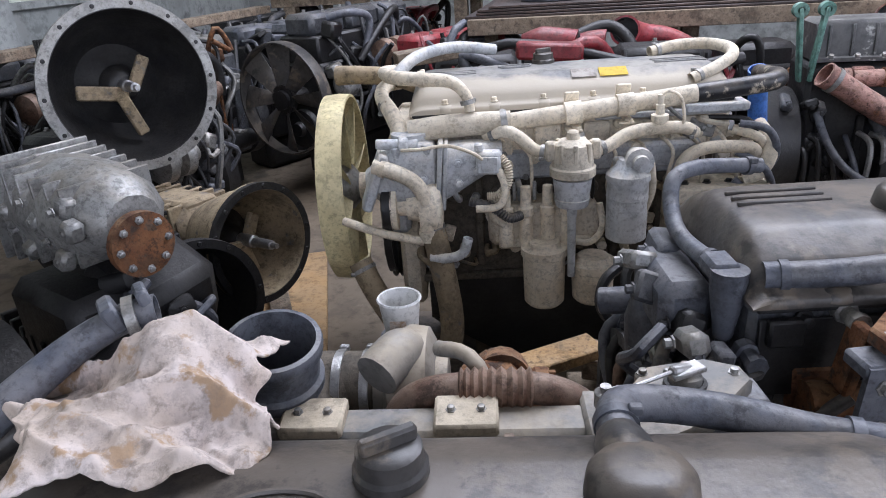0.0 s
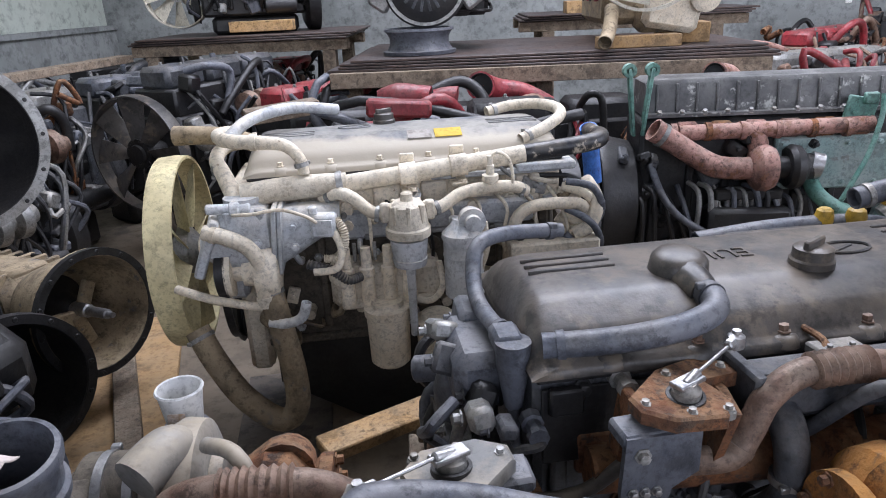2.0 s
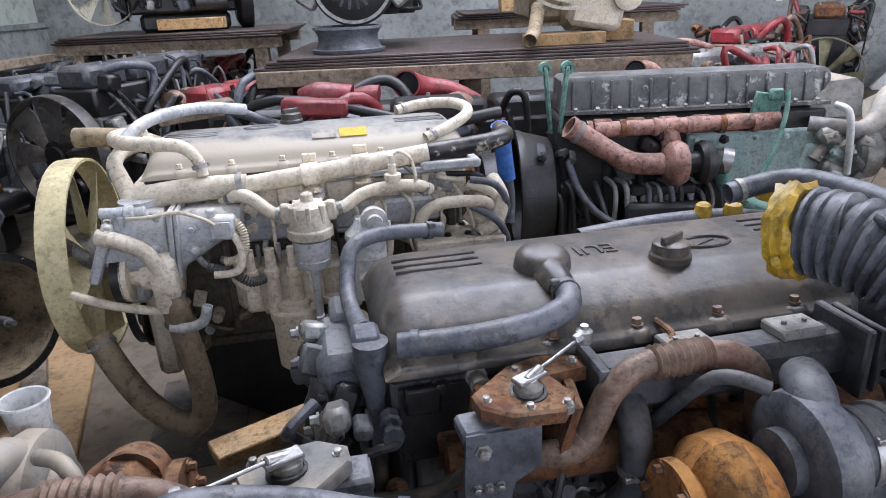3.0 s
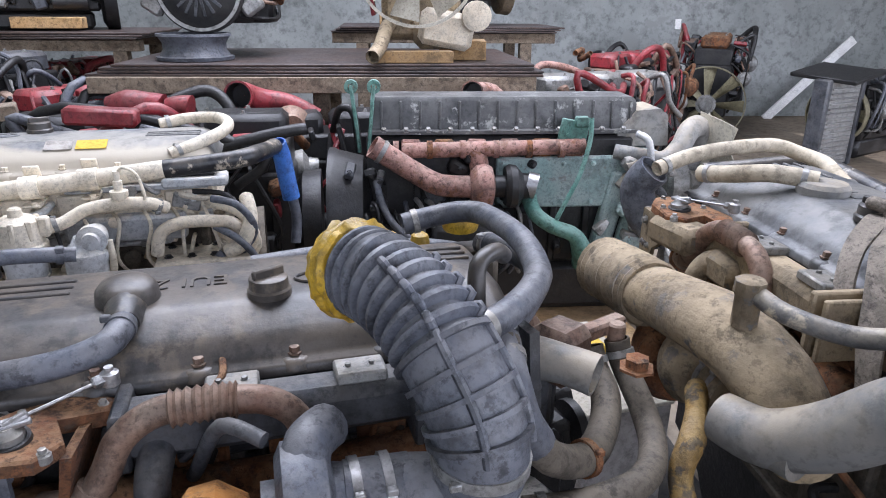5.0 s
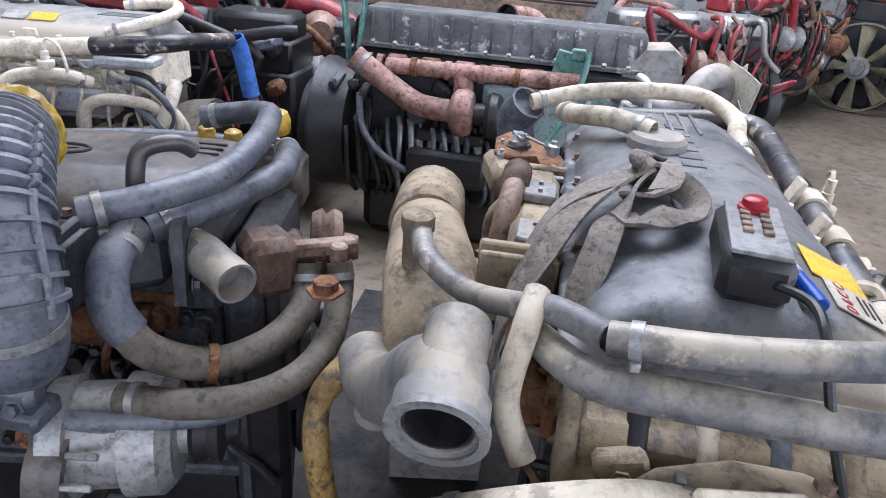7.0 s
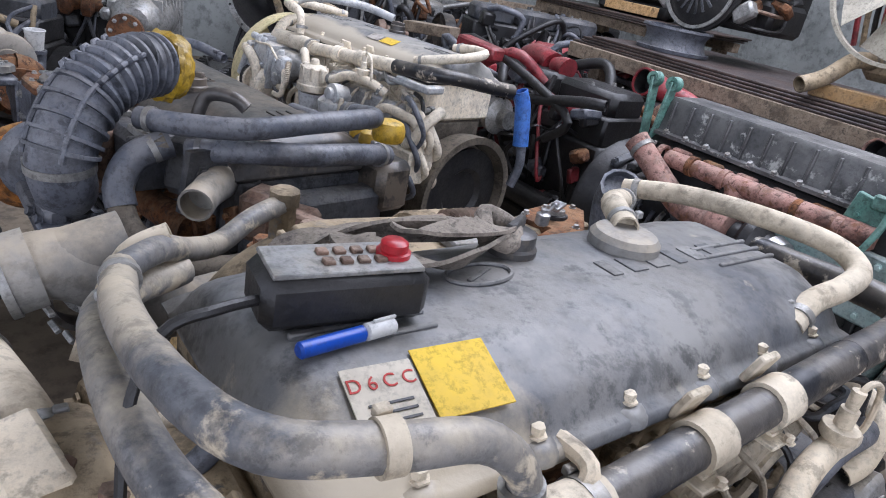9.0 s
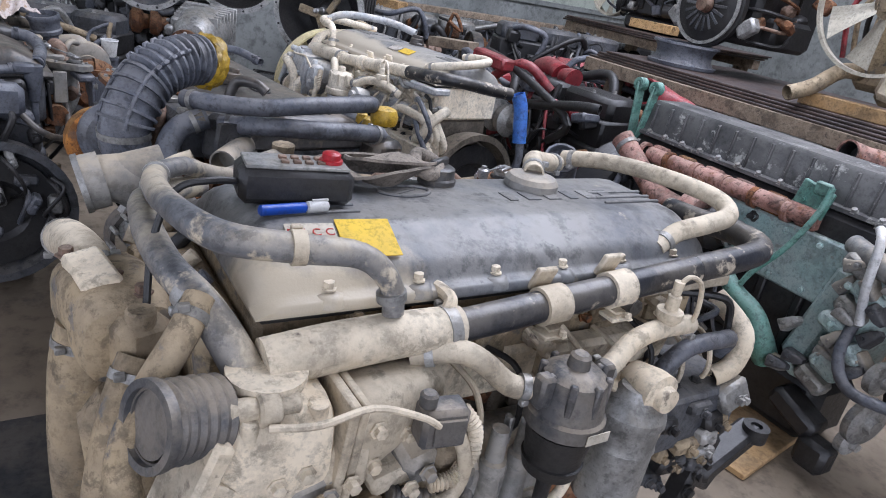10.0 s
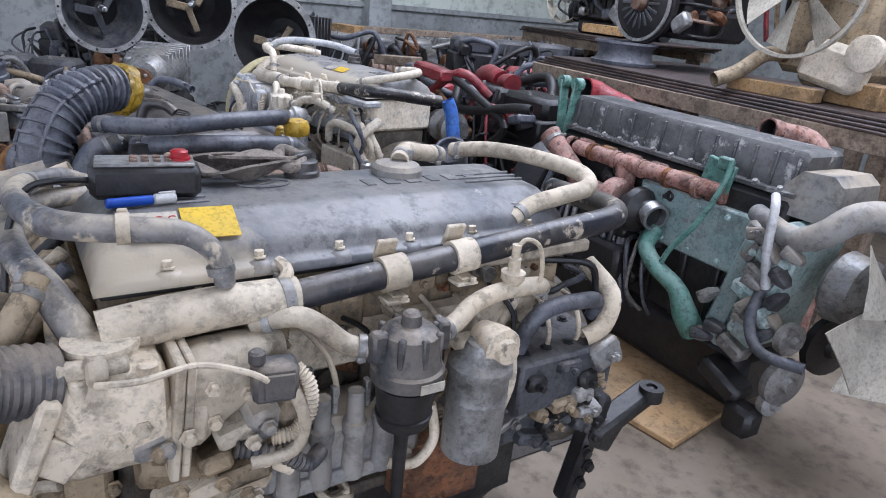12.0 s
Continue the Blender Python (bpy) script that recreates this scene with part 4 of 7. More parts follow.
# dark block colour in both sets paints the shaded gaps behind the pipes
CREAMSET = dict(thick=MUDHOSE, main=CREAMD, tube=PIPEBLACK, hose=CREAMD, cast=CREAMD, box=CHAR, cable=CREAMD, pump=DUSTGREY, sep=CHAR, bowl=BLACK, filter=ALU, rear=GREY, rhose=SLATE, block=HOSEDIRT_SHADE, head=TAN)
ASET = dict(CREAMSET, main=CREAM, hose=CREAM, tube=CREAM, tube_label="cream dusted steel tube", thick=CREAM, box=PALE, pump=CREAM, sep=CREAM, bowl=PALE, filter=PALE, rear=CREAM, rhose=CREAM, cast=PALE, block=HOSEDIRT_SHADE, head=CREAM, cable=CREAM)
DEXH = dict(cooler=TAN, bellows=RUSTBROWN, plate=RUST, box=TAN, turbine=RUST, turbo=TAN)
BEXH = dict(cooler=GREY, bellows=RUSTBROWN, plate=RUST, box=SLATE, turbine=RUSTBRIGHT, turbo=SLATE)
BSET = dict(block=GREY, head=GREY)

# cream engine with the large yellow fan
A = truck_engine("cream_engine", pose(-0.10, 2.389, 0, 0, 0, 10), "cream dust-coated six cylinder truck engine with large yellowed fan", ASET, COVERA, "")
fuel_side(A, ASET)
fittings(A, -1, 101, [CREAM, CREAM, PALE, TAN, ALU], 70)
fan(A, (-0.265, 0, 0.67), 0.32, 8, FANYELLOW, ALU, True, (-1, 0, 0), 0.15, "yellowed plastic")
part("fan_shaft", Geo().cyl((-0.25, 0, 0.67), (-0.05, 0, 0.67), 0.05), CREAM, A)
hose(A, "radiator_hose", [(-0.2, -0.3, 0.5), (-0.15, -0.34, 0.4), (-0.07, -0.38, 0.28), (0.03, -0.39, 0.19), (0.09, -0.39, 0.22), (0.1, -0.385, 0.34), (0.075, -0.38, 0.54), (0.05, -0.35, 0.66)], 0.04, TAN, "thick mud-coloured radiator hose", cl=ALU, n=16)
hose(A, "bypass_hose", [(-0.11, -0.37, 0.85), (-0.04, -0.385, 0.83), (0.02, -0.39, 0.79), (0.045, -0.39, 0.72), (0.04, -0.385, 0.6)], 0.024, CREAM, cl=CREAM)
hose(A, "pipe_outlet", [(-0.23, -0.33, 0.66), (-0.1, -0.38, 0.63), (0.03, -0.39, 0.6)], 0.014, CREAM)
hose(A, "hose_stub", [(0.05, -0.4, 0.55), (0.1, -0.42, 0.55), (0.15, -0.43, 0.57), (0.17, -0.43, 0.62)], 0.016, PALE)
part("alternator", Geo().turn((-0.08, -0.33, 0.7), (1, 0, 0), [(0, 0.05), (0.01, 0.075), (0.03, 0.075), (0.031, 0.03), (0.06, 0.03), (0.061, 0.045), (0.1, 0.05), (0.101, 0.085), (0.15, 0.09), (0.17, 0.08), (0.175, 0.05)], 26), CREAM, A)
part("alternator_pulley", Geo().turn((-0.1, -0.33, 0.7), (1, 0, 0), [(0, 0.06), (0.005, 0.075), (0.035, 0.075), (0.04, 0.06)], 26), BLACK, A)
part("water_pump", Geo().turn((-0.06, -0.2, 0.75), (-1, 0, 0), [(-0.05, 0.08), (0.03, 0.09), (0.06, 0.07), (0.1, 0.04)], 20).box((-0.05, -0.28, 0.72), (0.07, 0.08, 0.24), (0, 0, 0), 0.025), PALE, A)
part("belt", Geo().ring((-0.12, -0.05, 0.56), (-0.095, -0.05, 0.56), 0.2, 0.188, 36), BLACK, A)
for x, z0, z1 in ((0.415, 0.335, 0.56), (0.575, 0.34, 0.5)):
    part("oil_filter", Geo().turn((x, -0.34, z0), (0, 0, 1), [(0, 0.055), (0.012, 0.066), (z1 - z0 - 0.05, 0.07), (z1 - z0 - 0.045, 0.076), (z1 - z0 - 0.02, 0.076), (z1 - z0 - 0.015, 0.055), (z1 - z0, 0.05)], 26), CREAM, A)
hose(A, "outlet_pipe", [(0.02, 0.12, 1.0), (-0.08, 0.16, 1.03), (-0.2, 0.19, 1.04), (-0.29, 0.21, 1.04)], [0.03, 0.033, 0.034, 0.037], TAN, "open mud-coated pipe")
hose(A, "top_hose", [(-0.04, -0.18, 1.08), (0.03, -0.1, 1.13), (0.15, 0.1, 1.13), (0.3, 0.2, 1.1)], 0.02, PALE)
hose(A, "top_hose", [(0.84, 0.1, 1.07), (0.93, 0.12, 1.085), (1.03, 0.09, 1.09), (1.075, 0.0, 1.085), (1.06, -0.08, 1.07), (0.98, -0.15, 1.045), (0.9, -0.18, 1.02)], 0.02, CREAM, cl=ALU)
hose(A, "wrapped_hose", [(1.235, 0.12, 0.985), (1.25, 0.14, 0.93), (1.262, 0.15, 0.85), (1.275, 0.156, 0.76)], 0.034, BLUE, "hose wrapped in blue sheet", n=16)
hose(A, "lower_hose", [(1.275, 0.156, 0.78), (1.29, 0.16, 0.68), (1.28, 0.14, 0.58)], 0.02, SLATE)
part("yellow_sticker", Geo().box((0.665, -0.128, 1.0525), (0.09, 0.05, 0.002), (22, 0, 0), 0.0005), YPAPER, A)
part("white_sticker", Geo().box((0.57, -0.128, 1.0525), (0.08, 0.05, 0.002), (22, 0, 0), 0.0005), PALECARD, A)
for k in range(7):
    y = -0.3 + 0.05 * (k % 3)
    hose(A, "rear_line", [(1.02, y, 0.9 - 0.03 * k), (1.1, y - 0.03, 0.88 - 0.04 * k), (1.14, y, 0.78 - 0.04 * k), (1.05, y + 0.02, 0.66 - 0.03 * k)], 0.012 + 0.003 * (k % 3), CREAM if k % 3 else SLATE, hollow=0)

# engine with stickers and the control box
D = truck_engine("mud_coated_engine", pose(2.624, 1.0, 0, 0, 0, 91.5), "mud-coated six cylinder truck engine with dark grey valve cover", CREAMSET, COVERD, "")
fuel_side(D, CREAMSET)
exhaust_side(D, DEXH)
fittings(D, -1, 102, [CREAMD, TAN, TAN, ALU, GREY, RUST], 70)
fittings(D, 1, 103, [TAN, RUST, BLACK, ALU], 40)
tilt = Matrix.Translation((0.2, -0.135, 1.0485)) @ pose(0, 0, 0, 21, 0, 0)
part("yellow_sticker", Geo().box((0.205, -0.14, 1.0475), (0.095, 0.085, 0.002), (21, 0, -4), 0.0005), YPAPER, D)
part("white_sticker", Geo().box((0.112, -0.14, 1.0475), (0.08, 0.075, 0.002), (21, 0, -4), 0.0005), WPAPER, D)
lettering("D 6 C C", 0.022, Matrix.Translation((0.112, -0.132, 1.0525)) @ pose(0, 0, 0, 21, 0, -4), REDPRINT, D, 0.0004)
for k in range(6):
    part("raised_bar", Geo().box((0.585 + 0.055 * k, -0.01, 1.061), (0.034 if k % 3 else 0.022, 0.045, 0.003), (0, 0, 0), 0.0012), COVERD, D)
g = Geo()
for k in range(3):
    g.box((0.112, -0.148 - 0.009 * k, 1.0465 - 0.0035 * k), (0.05, 0.003, 0.0012), (21, 0, -4), 0.0003)
part("print_bar", g, BLACK, D)
hose(D, "front_tube", [(0.27, 0.455, 1.0), (0.2, 0.43, 0.985), (0.12, 0.36, 0.98), (0.05, 0.29, 1.01), (0.0, 0.24, 1.04), (-0.06, 0.178, 1.05)], 0.018, MUDHOSE)
part("tube_knob", Geo().turn((0.27, 0.46, 0.93), (0, 0, 1), [(0, 0.024), (0.06, 0.024), (0.065, 0.028), (0.09, 0.028), (0.094, 0.022)], 8), TAN, D)
hose(D, "drop_tube", [(0.02, 0.26, 1.05), (-0.03, 0.27, 1.02), (-0.06, 0.28, 0.94), (-0.09, 0.25, 0.88)], 0.017, CREAMD)
P, R = ribbed([(0.82, 0.53, 0.83), (0.7, 0.515, 0.845), (0.58, 0.5, 0.855)], 0.078, 9, 0.004)
part("air_duct_cuff", Geo().tube(P, R, 20, 1, 0.05), TAN, D, "ribbed tan rubber cuff")
part("air_duct", Geo().tube([(0.6, 0.5, 0.855), (0.48, 0.475, 0.87), (0.34, 0.445, 0.88), (0.22, 0.42, 0.85), (0.15, 0.4, 0.79), (0.14, 0.38, 0.72)], [0.076, 0.08, 0.085, 0.08, 0.07, 0.06], 20, 6, 0, 0.85), TAN, D, "broad dusty plastic air duct")
hose(D, "turbo_elbow", [(0.19, 0.52, 0.79), (0.11, 0.482, 0.8), (0.04, 0.43, 0.85), (-0.02, 0.38, 0.925), (-0.07, 0.355, 0.968), (-0.115, 0.348, 0.978), (-0.16, 0.347, 0.968)], [0.046, 0.05, 0.055, 0.057, 0.053, 0.047, 0.047], DUSTGREY, "dusty grey elbow with an open mouth", 0.15, n=28)
# black lining and plug put the shade of the elbow mouth into colour
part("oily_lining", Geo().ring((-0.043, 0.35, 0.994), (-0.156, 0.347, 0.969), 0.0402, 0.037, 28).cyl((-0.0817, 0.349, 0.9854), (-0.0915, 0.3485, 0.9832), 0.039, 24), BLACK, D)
part("mouth_ring", Geo().ring((-0.125, 0.348, 0.977), (-0.164, 0.347, 0.967), 0.0545, 0.045, 34), DUSTGREY, D)
part("mouth_lip", Geo().ring((-0.157, 0.347, 0.969), (-0.168, 0.347, 0.966), 0.058, 0.046, 34), ALU, D)
hose(D, "breather_hose", [(0.7, 0.06, 1.085), (0.76, 0.14, 1.09), (0.84, 0.2, 1.07), (0.93, 0.24, 1.05)], 0.023, CREAMD, cl=ALU)
part("breather", Geo().turn((0.69, 0.05, 1.055), (0, 0, 1), [(0, 0.06), (0.02, 0.06), (0.03, 0.052), (0.032, 0.04)], 24), DUSTGREY, D)
hose(D, "rear_top_hose", [(1.03, 0.323, 1.04), (1.07, 0.2, 1.07), (1.1, 0.05, 1.085), (1.14, -0.09, 1.08), (1.12, -0.16, 1.06), (1.02, -0.18, 1.05), (0.94, -0.17, 1.03), (0.87, -0.18, 1.0)], 0.022, CREAMD, cl=ALU)
hose(D, "rear_blue_pipe", [(1.03, 0.33, 1.04), (1.06, 0.36, 0.98), (1.05, 0.34, 0.9), (0.98, 0.3, 0.85)], 0.05, SLATE)
part("rust_block", Geo().box((0.78, 0.35, 0.93), (0.16, 0.1, 0.07), (0, 0, 15), 0.02).box((0.6, 0.3, 0.9), (0.12, 0.09, 0.08), (0, 0, 4), 0.02).box((0.46, 0.3, 0.88), (0.14, 0.09, 0.08), (0, 0, 4), 0.02), TAN, D)
hose(D, "tape_wrapped_hose", [(0.36, 0.47, 0.74), (0.33, 0.495, 0.755), (0.26, 0.53, 0.755), (0.195, 0.566, 0.74), (0.165, 0.595, 0.69), (0.13, 0.585, 0.6), (0.14, 0.56, 0.45), (0.2, 0.5, 0.3)], [0.02, 0.024, 0.02, 0.025, 0.022, 0.024, 0.022, 0.022], DIRTYTAPE, "hose wrapped in dirty yellow tape")
rng = random.Random(61)
for k in range(22):
    x, z = rng.uniform(0.82, 1.14), rng.uniform(0.42, 0.7)
    part("casting_lug", Geo().box((x, -0.335 + 0.03 * (z < 0.56), z), (rng.uniform(0.03, 0.09), rng.uniform(0.03, 0.07), rng.uniform(0.02, 0.07)), (rng.uniform(-20, 20), rng.uniform(-30, 30), 0), 0.01).bolt((x, -0.36 + 0.03 * (z < 0.56), z), (0, -1, 0), 0.009, 0.014), rng.choice([GREY, ALU, TAN, BLACK, GREY]), D)
for k in range(18):
    x, z = rng.uniform(0.04, 0.3), rng.uniform(0.5, 0.78)
    part("casting_lug", Geo().box((x, -0.27 - 0.06 * rng.random(), z), (rng.uniform(0.04, 0.12), rng.uniform(0.08, 0.14), rng.uniform(0.03, 0.09)), (rng.uniform(-20, 20), rng.uniform(-25, 25), 0), 0.016).bolt((x, -0.385, z), (0, -1, 0), 0.01, 0.014), rng.choice([CREAMD, TAN, CREAMD, DUSTGREY]), D)

P, R = ribbed([(-0.07, -0.31, 0.885), (-0.1, -0.318, 0.893), (-0.13, -0.327, 0.9), (-0.155, -0.335, 0.906)], 0.052, 7, 0.003)
part("threaded_mouth", Geo().tube(P, R, 28, 1, 0.09), CHAR, D, "black threaded pipe mouth with dust")
part("mouth_lip", Geo().ring((-0.15, -0.333, 0.905), (-0.162, -0.337, 0.908), 0.058, 0.047, 30), CHAR, D)
part("rusty_bracket", Geo().box((0.68, -0.25, 0.44), (0.22, 0.12, 0.18), bev=0.03).turn((0.6, -0.36, 0.36), (0, -0.3, 1), [(0, 0.09), (0.02, 0.085), (0.05, 0.02)], 20), RUST, D)
g = Geo().box((1.16, -0.27, 0.34), (0.05, 0.06, 0.34), (0, 12, 0), 0.012).box((1.28, -0.28, 0.43), (0.26, 0.07, 0.05), (0, -14, 6), 0.012).box((1.22, -0.28, 0.38), (0.12, 0.03, 0.1), (0, 30, 0), 0.01)
for k in range(4):
    g.bolt((1.14 + 0.02 * (k % 2), -0.302, 0.25 + 0.05 * k), (0, -1, 0), 0.014, 0.014)
g.ring((1.38, -0.29, 0.45), (1.38, -0.29, 0.49), 0.035, 0.016)
part("engine_mount", g, BLACK, D, "black cast engine mount")
for k in range(5):
    hose(D, "small_line", [(-0.02, 0.2 - 0.08 * k, 0.95), (-0.1, 0.2 - 0.08 * k, 0.85), (-0.06, 0.15 - 0.07 * k, 0.7)], 0.014, [TAN, BLACK, CREAMD, SLATE, TAN][k], hollow=0)

# dark grey engine with the ribbed intake duct
B = truck_engine("dark_grey_engine", pose(1.73, 1.517, -0.08, 0, 0, 191), "dark grey six cylinder truck engine with ribbed rubber intake", BSET, COVER, "EUI 24V", 0.08)
exhaust_side(B, BEXH, (0.47, 0.885))
breather(B, SLATE, COVER)
fittings(B, 1, 104, [BLACK, SLATE, RUST, ALU, GREY], 60)
fittings(B, -1, 105, [BLACK, SLATE, ALU], 30)
duct = [(0.3, 0.475, 0.887), (0.245, 0.49, 0.888), (0.207, 0.505, 0.915), (0.197, 0.515, 0.975), (0.206, 0.495, 1.035), (0.232, 0.45, 1.098), (0.256, 0.392, 1.137), (0.284, 0.33, 1.155), (0.312, 0.268, 1.157), (0.328, 0.235, 1.15)]
mid = ribbed(duct, 1.0, 54, 0)[0]
rad = []
for i in range(len(mid)):
    u = i / (len(mid) - 1)
    rad.append(0.06 + 0.009 * min(1, u / 0.3) if u < 0.58 else 0.069 + (0.007 if i % 4 < 2 else -0.006))
d_ = part("intake_duct", Geo().tube(mid, rad, 32, 1, 0.1), SLATE, B, "ribbed grey rubber intake duct")
rails = {-1: [], 1: []}
for i in range(38, 82):
    t = (mid[i + 1] - mid[i - 1]).normalized()
    n = Vector((-0.5, 0.8, 0.5))
    n = (n - t * n.dot(t)).normalized()
    q = t.cross(n)
    for k in rails:
        rails[k].append(mid[i] + (n * 0.75 + q * 0.66 * k) * (rad[i] + 0.003))
    if i % 5 == 1 and i < 66:
        part("duct_rib", Geo().ring(mid[i] - t * 0.004, mid[i] + t * 0.004, rad[i] + 0.009, rad[i] - 0.004, 28), SLATE, d_)
for k in rails:
    part("duct_rail", Geo().tube(rails[k], 0.007, 8, 1), SLATE, d_)
a, b = Vector(duct[-2]), Vector(duct[-1])
s = (b - a).normalized()
g = Geo().turn(b - s * 0.03, s, [(0, 0.076), (0.008, 0.083), (0.018, 0.079), (0.028, 0.084), (0.038, 0.081), (0.044, 0.083), (0.047, 0.07), (0.02, 0.066)], 64)
tp = part("tape_band", g, YELLOW, B, "crumpled yellow tape round the mouth")
for v in tp.data.vertices:
    v.co += Vector((noise.noise(v.co * 60), noise.noise(v.co * 60 + Vector((7, 0, 0))), noise.noise(v.co * 60 + Vector((0, 9, 0))))) * 0.008
clamp(mid[34], mid[35] - mid[33], 0.069, ALU, B, 0.018)
part("duct_foot", Geo().box((0.29, 0.525, 0.83), (0.26, 0.07, 0.035), (0, -4, -6), 0.012).box((0.22, 0.53, 0.85), (0.09, 0.05, 0.05), bev=0.015).bolt((0.2, 0.557, 0.842), (0, 1, 0.4), 0.011, 0.012).bolt((0.25, 0.559, 0.842), (0, 1, 0.4), 0.011, 0.012), SLATE, B)
before_front = set(B.children)
hose(B, "front_hose", [(0.2, 0.4, 1.04), (0.1, 0.36, 1.05), (0.0, 0.27, 1.06), (-0.05, 0.12, 1.075), (-0.06, -0.03, 1.075), (-0.05, -0.1, 1.07), (0.0, -0.14, 1.06), (0.1, -0.16, 1.04)], 0.026, SLATE, cl=ALU)
hose(B, "front_hose", [(0.12, 0.33, 0.98), (0.02, 0.26, 1.0), (-0.08, 0.15, 1.01), (-0.1, 0.0, 1.0), (-0.09, -0.12, 0.98)], 0.028, SLATE, cl=STEEL)
hose(B, "small_loop", [(0.14, 0.3, 1.03), (0.13, 0.28, 1.1), (0.08, 0.25, 1.11), (0.05, 0.23, 1.09)], 0.016, COVER)
hose(B, "water_outlet", [(0.12, 0.22, 0.9), (0.05, 0.3, 0.92), (0.0, 0.37, 0.925), (-0.035, 0.42, 0.92)], [0.04, 0.042, 0.036, 0.038], DUSTGREY, "open grey water outlet", 0.05, n=18)
part("outlet_housing", Geo().box((0.09, 0.2, 0.9), (0.14, 0.12, 0.12), (0, 0, 20), 0.03).box((0.15, 0.3, 0.93), (0.1, 0.08, 0.14), (10, 0, 20), 0.02), GREY, B)
hose(B, "lower_hose", [(0.13, 0.38, 1.0), (0.15, 0.44, 0.97), (0.147, 0.475, 0.915), (0.1, 0.49, 0.84), (0.008, 0.464, 0.791), (-0.08, 0.4, 0.785), (-0.135, 0.33, 0.805), (-0.147, 0.274, 0.83), (-0.148, 0.25, 0.87)], 0.029, HOSEDIRT_SHADE, cl=ALU, n=16)
hose(B, "grey_elbow", [(0.13, 0.37, 1.0), (0.152, 0.44, 0.97), (0.149, 0.478, 0.915), (0.125, 0.487, 0.87)], 0.033, SLATE)
hose(B, "lower_hose", [(0.15, 0.5, 0.755), (0.05, 0.53, 0.76), (-0.059, 0.532, 0.77), (-0.14, 0.47, 0.768), (-0.19, 0.38, 0.785), (-0.21, 0.285, 0.835), (-0.207, 0.262, 0.88)], 0.026, HOSEDIRT_SHADE, cl=ALU, n=16)
clamp((0.008, 0.464, 0.791), (1, 0.2, 0.2), 0.031, RUST, B, 0.016)
hose(B, "cross_hose", [(0.3, 0.5, 0.72), (0.15, 0.53, 0.73), (0.0, 0.53, 0.735), (-0.06, 0.5, 0.74)], 0.018, SLATE)
hv = part("heater_valve", Geo().box((-0.18, 0.24, 0.9), (0.13, 0.035, 0.03), (0, 0, 12), 0.006).cyl((-0.207, 0.26, 0.87), (-0.207, 0.26, 0.915), 0.018), RUSTBROWN, B)
part("union_nut", Geo().bolt((-0.207, 0.26, 0.9), (0, 0, 1), 0.024, 0.022), RUST, hv)
part("pump_bracket", Geo().box((-0.07, 0.26, 0.88), (0.1, 0.1, 0.12), (0, 0, 20), 0.02).box((-0.1, 0.2, 0.86), (0.1, 0.12, 0.06), (0, 0, 20), 0.015), RUSTBROWN, B)
part("hanging_plate", Geo().loft([[(x, 0.37, 1.0), (x, 0.39, 0.86), (x, 0.34, 0.83), (x, 0.27, 0.9), (x, 0.27, 1.0)] for x in (0.055, 0.075)]).bolt((0.05, 0.34, 0.95), (-1, 0, 0), 0.012, 0.012).bolt((0.05, 0.35, 0.88), (-1, 0, 0), 0.012, 0.012), GREY, B)
part("front_guard", Geo().box((-0.05, 0.1, 0.46), (0.1, 0.36, 0.46), bev=0.03).box((-0.1, 0.2, 0.6), (0.08, 0.12, 0.2), (0, 10, 0), 0.02), BLACK, B)
part("idler_pulley", Geo().turn((-0.12, 0.22, 0.66), (-1, 0, 0), [(0, 0.03), (0.01, 0.06), (0.03, 0.06), (0.035, 0.045), (0.05, 0.02)], 20), BLACK, B)
alt = part("alternator", Geo().turn((0.29, 0.47, 0.655), (-1, 0, 0), [(0, 0.07), (0.02, 0.1), (0.06, 0.105), (0.062, 0.092), (0.14, 0.092), (0.142, 0.107), (0.2, 0.107), (0.22, 0.085), (0.222, 0.04), (0.25, 0.04)], 30), ALU, B, "finned aluminium alternator")
part("stator_band", Geo().ring((0.16, 0.47, 0.655), (0.22, 0.47, 0.655), 0.0985, 0.085, 30), COVER, alt, "dark laminated stator")
g = Geo()
for k in range(14):
    t = 2 * math.pi * k / 14
    g.box((0.13, 0.47 + 0.104 * math.cos(t), 0.655 + 0.104 * math.sin(t)), (0.05, 0.014, 0.012), (math.degrees(t), 0, 0), 0.003)
part("alternator_fin", g, ALU, alt)
part("alternator_pulley", Geo().turn((0.05, 0.47, 0.655), (-1, 0, 0), [(0, 0.05), (0.01, 0.06), (0.03, 0.05), (0.05, 0.06), (0.06, 0.03), (0.08, 0.02)], 22), BLACK, B)
part("belt_pulley", Geo().turn((-0.14, -0.12, 0.72), (-1, 0, 0), [(0, 0.05), (0.005, 0.09), (0.03, 0.1), (0.04, 0.085), (0.06, 0.1), (0.08, 0.09), (0.085, 0.04), (0.12, 0.03)], 28), RUSTBROWN, B)
for x, y, r, h_ in ((0.002, -0.236, 0.045, 0.05), (0.1, -0.25, 0.024, 0.04), (0.17, -0.27, 0.022, 0.04)):
    part("taped_cap", Geo().turn((x, y, 1.04 if r > 0.03 else 0.99), (0, 0, 1), [(0, r * 0.9), (0.01, r), (h_ * 0.6, r * 1.02), (h_, r * 0.85), (h_ + 0.006, r * 0.5)], 14), YELLOW, B, "cap wrapped in yellow tape")
part("fuel_module", Geo().box((0.04, -0.22, 0.93), (0.24, 0.12, 0.14), bev=0.02).box((0.3, -0.24, 0.9), (0.3, 0.08, 0.2), bev=0.02), COVER, B)
